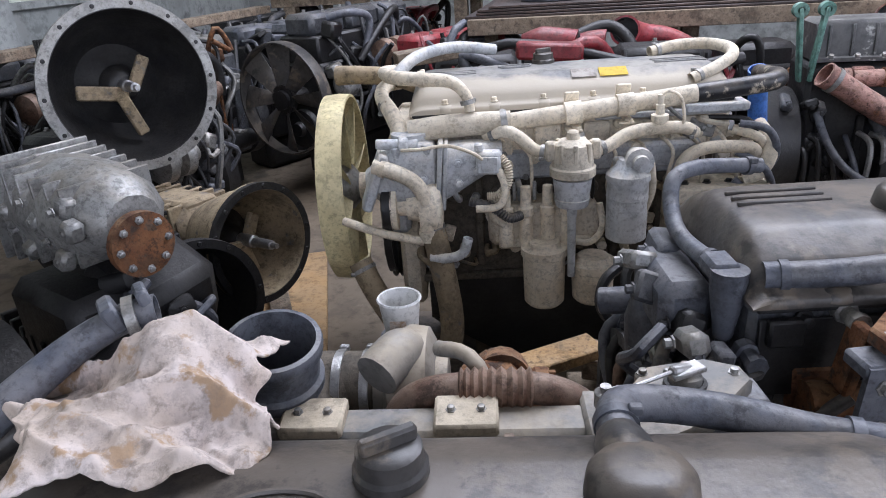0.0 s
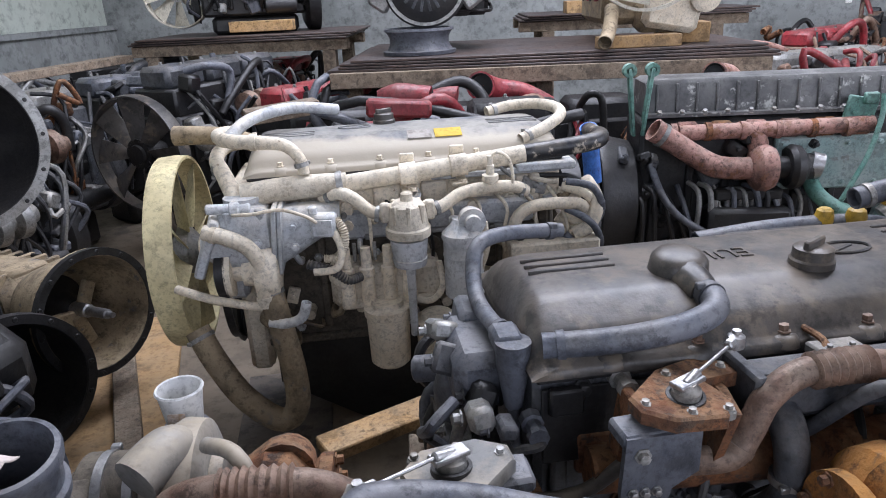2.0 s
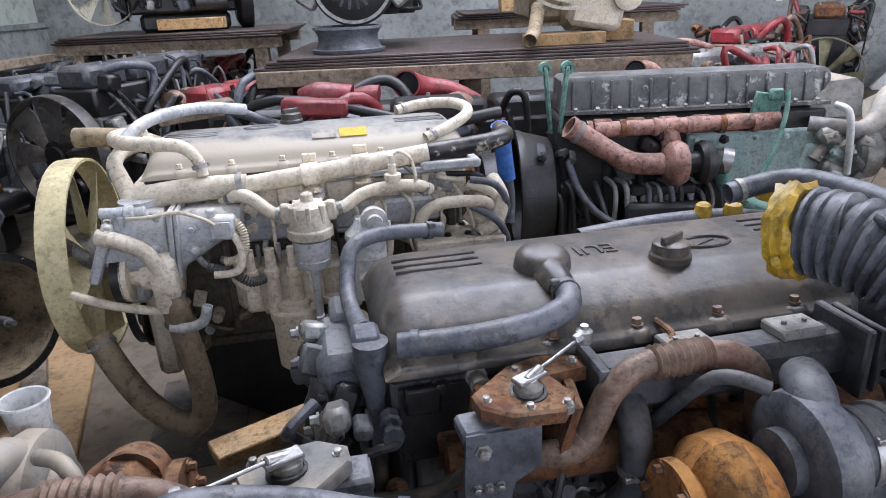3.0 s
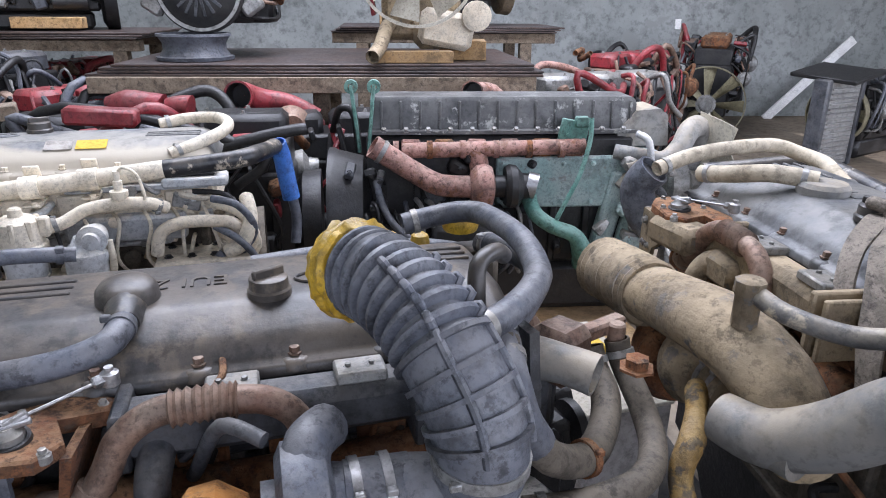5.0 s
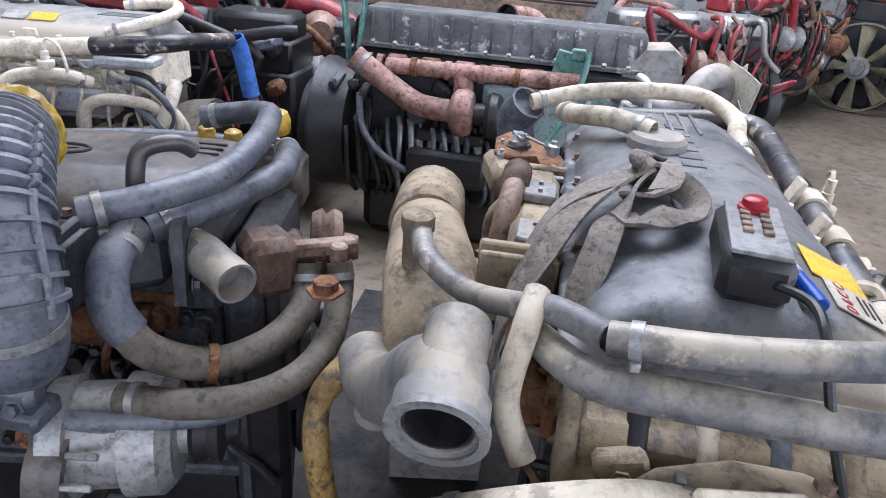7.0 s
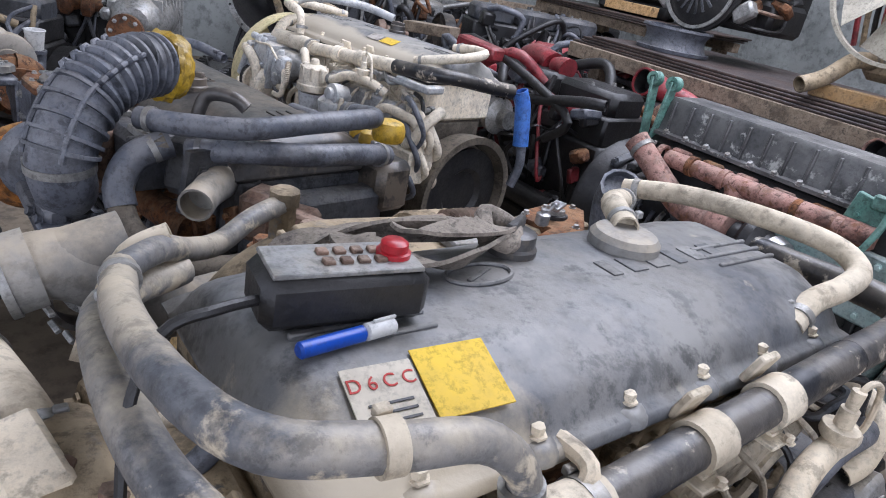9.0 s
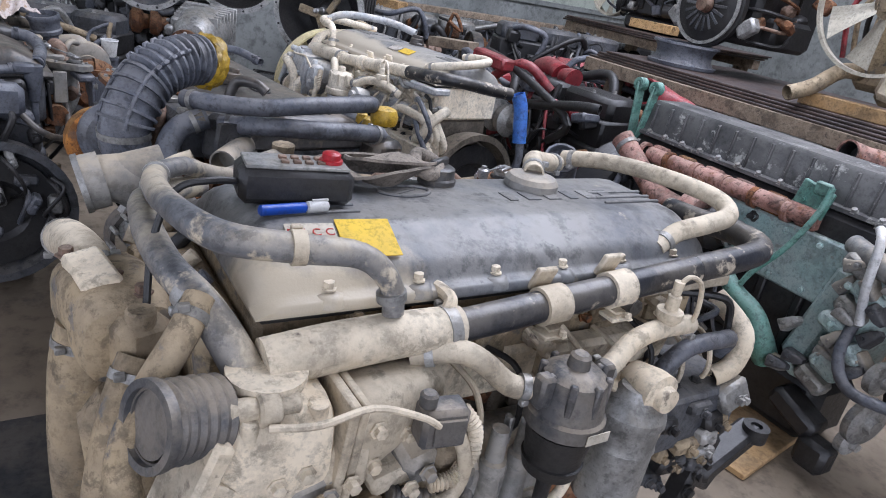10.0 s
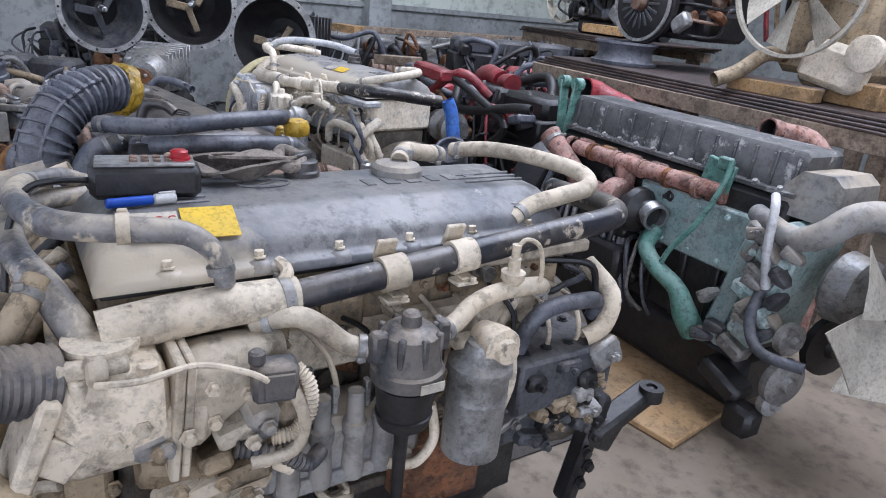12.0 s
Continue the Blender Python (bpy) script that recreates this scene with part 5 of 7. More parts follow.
hose(B, "cross_tube", [(0.5, -0.27, 0.98), (0.3, -0.28, 0.99), (0.1, -0.27, 0.99), (-0.02, -0.26, 0.97)], 0.024, SLATE)
for k in range(5):
    hose(B, "rear_line", [(1.1, 0.1 - 0.06 * k, 0.78), (1.18, 0.12 - 0.07 * k, 0.7), (1.16, 0.15 - 0.05 * k, 0.55), (1.08, 0.2, 0.45)], 0.014, [BLACK, SLATE, RUSTBROWN, BLACK, SLATE][k], hollow=0)

# the plumbing at its front end hangs a little askew
for o in set(B.children) - before_front:
    if o.name.split(".")[0] not in ("fuel_module", "cross_tube", "rear_line", "taped_cap"):
        o.data.transform(pose(1.73, 1.517, -0.08, 0, 0, 191).inverted() @ pose(1.69, 1.574, -0.045, 0, 0, 200))

g = lump([(-0.12, 0.0, 0.87, 0.1, 0.08), (-0.112, 0.0, 0.87, 0.13, 0.12), (-0.08, 0.0, 0.875, 0.14, 0.14), (0.0, 0.0, 0.88, 0.15, 0.145), (0.08, 0.0, 0.87, 0.14, 0.13), (0.12, 0.0, 0.86, 0.11, 0.1), (0.13, 0.0, 0.86, 0.07, 0.06)])
g.v = [tuple(Matrix.Translation((-0.155, 0.02, 0.0)) @ Matrix.Rotation(radians(98), 4, "Z") @ Vector(p)) for p in g.v]
hb = part("front_casting", g, TAN, D, "mud-coated front water casting")
part("casting_lug", Geo().box((-0.13, -0.1, 0.88), (0.08, 0.07, 0.09), (0, 0, 20), 0.025).cyl((-0.13, -0.11, 0.9), (-0.13, -0.11, 0.94), 0.022), TAN, hb)
part("casting_lug", Geo().box((-0.18, 0.02, 0.94), (0.06, 0.12, 0.03), (0, -10, 10), 0.012), CREAMD, hb)
for k in range(4):
    part("bolt", Geo().bolt((-0.12 - 0.03 * k, -0.06 + 0.05 * k, 0.938), (0, 0, 1), 0.011, 0.014), RUSTBROWN, hb)
hose(D, "front_pipe", [(-0.19, 0.0, 0.86), (-0.205, -0.01, 0.78), (-0.21, -0.02, 0.62), (-0.2, -0.02, 0.45)], 0.045, TAN, "wide mud-coated rubber pipe", cl=ALU, n=18)
hose(D, "front_pipe", [(-0.13, -0.13, 0.87), (-0.16, -0.16, 0.8), (-0.19, -0.2, 0.66), (-0.19, -0.2, 0.45)], 0.036, TAN, cl=ALU, n=18)
hose(D, "side_pipe", [(-0.2, 0.34, 0.86), (-0.195, 0.24, 0.9), (-0.18, 0.13, 0.92), (-0.16, 0.06, 0.9)], 0.036, CREAMD, cl=ALU, n=18)
hose(D, "loop_hose", [(-0.07, -0.2, 1.0), (-0.1, -0.235, 0.965), (-0.15, -0.27, 0.9), (-0.185, -0.32, 0.83), (-0.16, -0.37, 0.76), (-0.08, -0.41, 0.7), (0.02, -0.42, 0.68)], 0.022, TAN, "muddy looped hose", cl=ALU, n=14)
part("lower_casting", Geo().box((-0.12, 0.05, 0.6), (0.16, 0.34, 0.36), (0, -6, 0), 0.06), TAN, D)
part("crank_damper", Geo().turn((-0.16, 0.05, 0.45), (-1, 0, 0), [(0, 0.1), (0.01, 0.16), (0.05, 0.16), (0.06, 0.12), (0.07, 0.05)], 28), BLACK, D)
rng = random.Random(77)
for k in range(14):
    y, z = rng.uniform(-0.24, 0.16), rng.uniform(0.5, 0.9)
    q = (-0.07 - 0.05 * rng.random(), y, z)
    if k % 3:
        part("casting_lug", Geo().box(q, (rng.uniform(0.03, 0.08), rng.uniform(0.03, 0.08), rng.uniform(0.03, 0.07)), (rng.uniform(-30, 30), rng.uniform(-30, 30), 0), 0.012).bolt((q[0] - 0.03, y, z), (-1, 0, 0), 0.009, 0.014), rng.choice([TAN, CREAMD, BLACK, TAN]), D)
    else:
        hose(D, "small_line", [q, (q[0] - 0.05, y + 0.03, z - 0.03), (q[0] - 0.04, y + rng.uniform(-0.1, 0.1), z - 0.12), (-0.05, y, z - 0.2)], rng.uniform(0.008, 0.014), rng.choice([TAN, CREAMD, BLACK]), hollow=0, n=8)
# engine with the rag, beside the start of the walk
C = truck_engine("grey_engine", pose(-0.153, 0.461, -0.11, 0, 0, 8), "grey six cylinder truck engine with a rag on its cover", BSET, COVER, "", 0.11)
exhaust_side(C, dict(BEXH, cooler=DUSTGREY, turbine=RUST, box=SLATE, plate=DUSTGREY, turbo=DUSTGREY, boot=HOSEDIRT_SHADE, pad=CREAMD), (0.455, 0.9))
breather(C, SLATE, COVER)
fittings(C, 1, 106, [BLACK, SLATE, RUST, ALU, TAN], 50)
part("intake_collar", Geo().turn((0.262, 0.345, 0.955), (0.1, -0.18, 1), [(0, 0.05), (0.03, 0.057), (0.04, 0.058), (0.045, 0.065), (0.06, 0.066), (0.066, 0.06), (0.1, 0.062), (0.106, 0.067), (0.12, 0.068), (0.126, 0.066), (0.127, 0.059), (0.07, 0.053), (0.0, 0.046)], 40), SLATE, C, "dark open intake collar")
part("compressor_inlet", Geo().tube([(0.262, 0.36, 0.95), (0.265, 0.385, 0.9), (0.29, 0.43, 0.895), (0.33, 0.45, 0.9)], [0.05, 0.056, 0.058, 0.058], 22, 4), HOSEDIRT_SHADE, C, "dusty brown rubber inlet elbow")
part("riser_pipe", Geo().tube([(0.45, 0.48, 0.84), (0.435, 0.54, 0.86), (0.416, 0.562, 0.89), (0.414, 0.563, 0.937)], [0.046, 0.042, 0.034, 0.034], 20, 5, 0.03), SLATE, C, "grey pipe stub standing open")
part("stub_lip", Geo().ring((0.414, 0.563, 0.925), (0.414, 0.563, 0.9375), 0.038, 0.03), SLATE, C)
hose(C, "front_hose", [(-0.1, 0.1, 1.03), (-0.03, 0.16, 1.07), (0.04, 0.24, 1.115), (0.09, 0.285, 1.135), (0.135, 0.305, 1.14)], [0.026, 0.025, 0.022, 0.02, 0.022], SLATE, cl=ALU)
part("hose_bracket", Geo().box((0.085, 0.285, 1.145), (0.02, 0.05, 0.04), (0, -20, 35), 0.004).box((0.12, 0.305, 1.16), (0.016, 0.04, 0.03), (0, -10, 35), 0.004), SLATE, C)
hose(C, "front_hose", [(-0.12, 0.16, 0.96), (-0.05, 0.21, 0.98), (0.02, 0.26, 1.0), (0.07, 0.3, 0.99), (0.1, 0.34, 0.95)], 0.022, HOSEDIRT_SHADE)
hose(C, "front_hose", [(-0.14, 0.08, 0.98), (-0.06, 0.14, 1.02), (0.02, 0.2, 1.05), (0.08, 0.25, 1.04)], 0.02, COVER)


# ---- the green and black engine ----
STREAK = surface("streaked black cover", (0.05, 0.051, 0.053), (0.11, 0.11, 0.11), (0.26, 0.25, 0.23), 0.35, 0.42, scale=5, spots=(0.36, 0.36, 0.34), spot_level=0.61, grime=0.35)
E_ = thing("green_engine", pose(1.43, 3.36, 0), "green and black truck engine with pink rusted exhaust", "engine", "truck engines")


def long_cover(x, k):
    return [(x, -0.15, 0.92), (x, -0.15, 0.935), (x, -0.125, 0.94), (x, -0.115, 0.94 + 0.12 * k), (x, -0.1, 0.94 + 0.14 * k), (x, 0.1, 0.94 + 0.14 * k), (x, 0.12, 0.94), (x, 0.15, 0.92)]


vc = part("valve_cover", Geo().loft([long_cover(0, 0.9), long_cover(0.02, 1), long_cover(1.2, 1), long_cover(1.22, 0.9)]), STREAK, E_, "ribbed black valve cover with worn streaks")
for i in range(14):
    part("cover_rib", Geo().box((0.05 + 0.088 * i, -0.119, 1.0), (0.012, 0.02, 0.13), (-4, 0, 0), 0.004), STREAK, vc)
for i in range(12):
    part("bolt", Geo().bolt((0.06 + 0.1 * i, -0.138, 0.935), (0, -0.5, 1), 0.011, 0.014), ALU, vc)
g = Geo().box((0.6, 0, 0.6), (1.24, 0.3, 0.62), bev=0.02)
eb = part("engine_block", g, BLACK, E_)
for i in range(8):
    part("block_rib", Geo().box((0.05 + 0.16 * i, -0.155, 0.5), (0.035, 0.03, 0.4), bev=0.01), BLACK, eb)
part("oil_sump", Geo().box((0.62, 0, 0.16), (1.2, 0.3, 0.28), bev=0.05), BLACK, E_)
part("bell_housing", Geo().turn((0.0, 0, 0.52), (-1, 0, 0), [(0, 0.2), (0.04, 0.27), (0.16, 0.3), (0.18, 0.31), (0.2, 0.31), (0.2, 0.27), (0.1, 0.24)], 30), BLACK, E_)
g = Geo().tube([(0.14, -0.18, 0.855), (0.4, -0.19, 0.86), (0.7, -0.19, 0.865), (0.97, -0.185, 0.87)], 0.035, 14, 4)
em = part("exhaust_manifold", g, PINK, E_, "pink rusted exhaust manifold")
for i in range(6):
    part("port_flange", Geo().box((0.18 + 0.15 * i, -0.16, 0.86), (0.085, 0.04, 0.08), bev=0.008).ring((0.1 + 0.15 * i, -0.19, 0.86), (0.125 + 0.15 * i, -0.19, 0.86), 0.041, 0.03, 16), RUST if i in (1, 4) else PINK, em)
for i in range(6):
    for s in (-1, 1):
        part("bolt", Geo().bolt((0.18 + 0.15 * i + 0.028 * s, -0.172, 0.885 - 0.05 * (s > 0)), (0, -1, 0), 0.008, 0.01), RUST, E_)
part("exhaust_pipe", Geo().tube([(0.01, -0.25, 0.89), (0.07, -0.245, 0.85), (0.2, -0.24, 0.765), (0.28, -0.24, 0.72), (0.34, -0.24, 0.705), (0.45, -0.24, 0.7)], [0.052, 0.048, 0.048, 0.05, 0.05, 0.05], 20, 5, 0.05), PINK, E_, "thick pink rusted exhaust pipe")
clamp((0.05, -0.246, 0.863), (1, 0, -0.6), 0.05, ALU, E_, 0.02)
part("turbine_housing", Geo().turn((0.44, -0.24, 0.7), (1, 0, 0), [(0, 0.05), (0.01, 0.075), (0.03, 0.1), (0.07, 0.105), (0.1, 0.09), (0.11, 0.06)], 26).tube([(0.49, -0.2, 0.76), (0.48, -0.19, 0.82), (0.45, -0.18, 0.86)], 0.045, 12, 3), PINK, E_)
part("turbo_centre", Geo().turn((0.55, -0.24, 0.7), (1, 0, 0), [(0, 0.05), (0.05, 0.05), (0.05, 0.085), (0.07, 0.1), (0.1, 0.095), (0.13, 0.06), (0.17, 0.055)], 26), BLACK, E_)
part("turbo_mouth", Geo().ring((0.7, -0.24, 0.71), (0.745, -0.25, 0.7), 0.058, 0.046, 24), STEEL, E_, "bright open turbo mouth")
part("side_cover", Geo().box((0.88, -0.165, 0.7), (0.62, 0.04, 0.24), bev=0.012).box((1.12, -0.17, 0.55), (0.1, 0.06, 0.4), (0, 12, 0), 0.02), TEAL, E_, "pale teal painted side cover")
g = Geo()
for i in range(10):
    g.bolt((0.6 + 0.14 * (i % 5), -0.186, 0.79 - 0.18 * (i // 5)), (0, -1, 0), 0.009, 0.012)
part("bolt", g, TEAL, E_)
hose(E_, "water_pipe", [(0.72, -0.21, 0.64), (0.74, -0.27, 0.58), (0.82, -0.28, 0.52), (0.93, -0.27, 0.47), (0.98, -0.25, 0.38), (1.0, -0.2, 0.3)], [0.036, 0.034, 0.034, 0.036, 0.05, 0.05], GREEN, "bright green water pipe")
part("lifting_bracket", Geo().box((0.92, -0.165, 0.93), (0.13, 0.02, 0.11), (0, 10, 0), 0.01).box((0.95, -0.18, 0.98), (0.06, 0.03, 0.05), bev=0.01).bolt((0.89, -0.176, 0.92), (0, -1, 0)).bolt((0.95, -0.176, 0.9), (0, -1, 0)), GREEN, E_, "green lifting bracket")
hose(E_, "thin_pipe", [(0.99, -0.2, 1.0), (0.985, -0.22, 0.9), (0.94, -0.25, 0.75), (0.87, -0.28, 0.62), (0.84, -0.28, 0.55)], 0.011, GREEN, hollow=0)
for s in (-1, 1):
    part("lifting_eye", Geo().box((-0.03 + 0.035 * s, -0.13, 0.99), (0.016, 0.05, 0.3), (0, 6 * s, 0), 0.006).ring((-0.03 + 0.05 * s, -0.15, 1.13), (-0.03 + 0.05 * s, -0.11, 1.13), 0.03, 0.014, 18), GREEN, E_)
def wedge(x, z):
    return [(x, -0.14, 0.86), (x, -0.13, z), (x, 0.1, z), (x, 0.12, 0.86)]
part("front_cover", Geo().loft([wedge(1.12, 0.88), wedge(1.16, 0.95), wedge(1.22, 1.02), wedge(1.33, 1.03), wedge(1.37, 1.0), wedge(1.38, 0.9)]), DUSTGREY, E_, "dull grey sloping front cover")
hose(E_, "top_pipe", [(1.12, -0.17, 0.84), (1.22, -0.22, 0.83), (1.32, -0.24, 0.815), (1.4, -0.22, 0.86), (1.46, -0.17, 0.93), (1.53, -0.1, 0.94), (1.57, -0.03, 0.85), (1.56, 0, 0.72)], [0.035, 0.037, 0.04, 0.046, 0.05, 0.052, 0.05, 0.048], DUSTGREY, "curved pale coolant pipe", n=18)
g = Geo().box((1.25, -0.08, 0.6), (0.12, 0.3, 0.5), (0, 10, 0), 0.03)
gc = part("gear_case", g, TEAL, E_, "cast gear case with flaking teal paint")
rng = random.Random(33)
for k in range(18):
    x, z = rng.uniform(1.05, 1.34), rng.uniform(0.28, 0.82)
    part("case_boss", lump([(-0.03, 0, 0, 0.03, 0.03), (-0.022, 0, 0, 0.06, 0.05), (0.03, 0, 0, 0.055, 0.036), (0.05, 0, 0, 0.03, 0.02)], 5, 16).bolt((0, -0.028, 0), (0, -1, 0), 0.006, 0.01), rng.choice([TEAL, ALU, GREY, DUSTGREY]), gc).matrix_local = pose(x, -0.2 - rng.uniform(0, 0.06), z, rng.uniform(-20, 20), rng.uniform(-60, 60), 0)
for k in range(7):
    part("case_boss", Geo().box((1.2 + 0.03 * (k % 3), -0.22, 0.34 + 0.075 * k), (0.12, 0.08, 0.06), (0, 20, 0), 0.015).bolt((1.2, -0.262, 0.35 + 0.075 * k), (0, -1, 0), 0.01, 0.014), TEAL if k % 2 else ALU, gc)
for x, y, z, r in ((1.38, -0.2, 0.3, 0.09), (1.37, -0.22, 0.47, 0.06), (1.4, 0.0, 0.42, 0.12), (1.36, -0.2, 0.2, 0.05)):
    part("belt_pulley", Geo().turn((x, y, z), (1, -0.2, 0), [(0, r * 0.6), (0.01, r), (0.04, r), (0.045, r * 0.8), (0.05, r * 0.4), (0.07, r * 0.3)], 22), ALU if r < 0.1 else BLACK, E_)
hose(E_, "curved_hose", [(1.25, -0.22, 0.62), (1.28, -0.3, 0.5), (1.36, -0.32, 0.42), (1.5, -0.28, 0.42)], 0.02, SLATE)
hose(E_, "curved_hose", [(1.2, -0.22, 0.93), (1.24, -0.27, 0.9), (1.26, -0.28, 0.75), (1.28, -0.26, 0.62)], 0.016, PALE)
part("viscous_hub", Geo().turn((1.4, -0.05, 0.66), (1, 0, 0), [(0, 0.11), (0.02, 0.13), (0.1, 0.12), (0.14, 0.06), (0.2, 0.05)], 28), ALU, E_)
fan(E_, (1.62, -0.05, 0.66), 0.33, 7, FANWHITE, ALU, False, (1, 0, 0), 0.2, "cracked off-white plastic blade")
part("engine_foot", Geo().box((1.2, -0.22, 0.2), (0.2, 0.12, 0.08), (0, 20, 0), 0.02).box((1.32, -0.24, 0.1), (0.12, 0.1, 0.12), bev=0.02), BLACK, E_)
rng = random.Random(3)
for k in range(16):
    x = -0.05 + 0.05 * k
    hose(E_, "oily_line", [(x, -0.18, 0.55 + 0.1 * rng.random()), (x + 0.03, -0.26, 0.5 + 0.1 * rng.random()), (x + 0.1 * rng.random(), -0.25, 0.35), (x + 0.05, -0.17, 0.25)], 0.007 + 0.008 * rng.random(), rng.choice([BLACK, BLACK, SLATE, ALU]), hollow=0, n=8)
hose(E_, "grey_hose", [(0.02, -0.2, 0.72), (0.06, -0.28, 0.6), (0.14, -0.3, 0.5), (0.26, -0.28, 0.42), (0.3, -0.22, 0.38)], 0.016, SLATE)
part("pump_body", Geo().box((0.45, -0.24, 0.45), (0.36, 0.14, 0.16), bev=0.02).box((0.45, -0.22, 0.58), (0.3, 0.08, 0.05), bev=0.01), BLACK, E_)
for k in range(6):
    part("pump_plunger", Geo().turn((0.31 + 0.055 * k, -0.24, 0.53), (0, 0, 1), [(0, 0.016), (0.03, 0.016), (0.032, 0.01), (0.06, 0.01)], 10), STEEL, E_)


# ---- other engines and gearboxes of the store ----
def scrap_engine(name, m, seed, body, cover, accents, label, L=1.0, W=0.36, H=0.95, top=0.14, fan_mat=None, fan_r=0.3, fan_axis=(-1, 0, 0), group="stored engines", lines=30, fan_z=0.55):
    rng = random.Random(seed)
    e = thing(name, m, label, "engine", group)
    g = Geo().box((L / 2, 0, H * 0.48), (L, W * 0.85, H * 0.5), bev=0.02)
    bl = part("engine_block", g, body, e)
    for i in range(6):
        for s in (-1, 1):
            part("block_rib", Geo().box((0.1 + (L - 0.2) * i / 5, s * W * 0.43, H * 0.5), (0.04, 0.04, H * 0.38), bev=0.01), body, bl)
    part("oil_sump", Geo().box((L / 2, 0, H * 0.12), (L * 0.85, W * 0.7, H * 0.24), bev=0.04), BLACK, e)
    part("cylinder_head", Geo().box((L / 2, 0, H * 0.8), (L * 0.98, W * 0.8, H * 0.16), bev=0.015), body, e)
    z = H - top * 0.5
    for i in range(3):
        x = L * (0.17 + 0.33 * i)
        c = part("rocker_cover", Geo().box((x, 0, z), (L * 0.3, W * 0.6, top), bev=0.03).box((x, 0, z + top * 0.4), (L * 0.2, W * 0.25, 0.03), bev=0.01), cover, e)
        for s in (-1, 1):
            part("bolt", Geo().bolt((x, s * W * 0.2, z + top * 0.5), (0, 0, 1), 0.01, 0.014), ALU, c)
    part("flywheel_housing", Geo().turn((L, 0, H * 0.42), (1, 0, 0), [(0, 0.2), (0.03, 0.25), (0.12, 0.26), (0.12, 0.2), (0.08, 0.1)], 26), body, e)
    part("front_pulley", Geo().turn((-0.01, 0, H * 0.35), (-1, 0, 0), [(0, 0.06), (0.01, 0.12), (0.04, 0.11), (0.06, 0.12), (0.07, 0.05), (0.1, 0.04)], 22), BLACK, e)
    part("turbo", Geo().turn((L * 0.4, -W * 0.75, H * 0.72), (1, 0, 0), [(0, 0.05), (0.02, 0.09), (0.07, 0.1), (0.1, 0.06), (0.14, 0.05), (0.15, 0.09), (0.2, 0.1), (0.23, 0.055), (0.28, 0.05)], 22), rng.choice([RUST, RUSTBROWN, ALU]), e)
    part("starter", Geo().cyl((L * 0.6, -W * 0.62, H * 0.35), (L * 0.9, -W * 0.62, H * 0.35), 0.06), BLACK, e)
    part("alternator", Geo().turn((0.02, -W * 0.7, H * 0.6), (1, 0, 0), [(0, 0.04), (0.03, 0.075), (0.1, 0.08), (0.13, 0.06)], 18), ALU, e)
    for k in range(5):
        x0, x1 = rng.uniform(0, L), rng.uniform(0, L)
        s = rng.choice((-1, 1, -1))
        r = rng.uniform(0.016, 0.03)
        hose(e, "pipe", [(x0, s * W * 0.45, H * rng.uniform(0.75, 1.0)), (x0 * 0.7 + x1 * 0.3, s * W * 0.75, H * rng.uniform(0.85, 1.08)), (x1, s * W * 0.8, H * rng.uniform(0.8, 1.05)), (x1 + rng.uniform(-0.15, 0.15), s * W * 0.75, H * rng.uniform(0.6, 1.0))], r, rng.choice(accents))
    for k in range(lines):
        x, s = rng.uniform(-0.05, L), rng.choice((-1, -1, 1))
        hose(e, "line", [(x, s * W * 0.4, H * rng.uniform(0.7, 1.02)), (x + rng.uniform(-0.1, 0.1), s * W * rng.uniform(0.55, 0.75), H * rng.uniform(0.6, 0.95)), (x + rng.uniform(-0.15, 0.15), s * W * 0.7, H * rng.uniform(0.4, 0.7)), (x, s * W * 0.45, H * rng.uniform(0.25, 0.5))], rng.uniform(0.007, 0.016), rng.choice(accents + [BLACK]), hollow=0, n=7)
    for k in range(34):
        x, s = rng.uniform(0.05, L - 0.05), rng.choice((-1, -1, 1))
        part("casting", Geo().box((x, s * W * 0.52, H * rng.uniform(0.3, 0.95)), (rng.uniform(0.03, 0.13), rng.uniform(0.05, 0.16), rng.uniform(0.03, 0.1)), (rng.uniform(-15, 15), rng.uniform(-25, 25), 0), 0.015), rng.choice(accents + [body]), e)
    if fan_mat:
        part("fan_shaft", Geo().cyl((-0.16, 0, H * fan_z), (0.02, 0, H * fan_z), 0.045), BLACK, e)
        fan(e, (-0.17, 0, H * fan_z), fan_r, 8, fan_mat, ALU if fan_mat is not COVER else BLACK, True, fan_axis, 0.13)
    return e


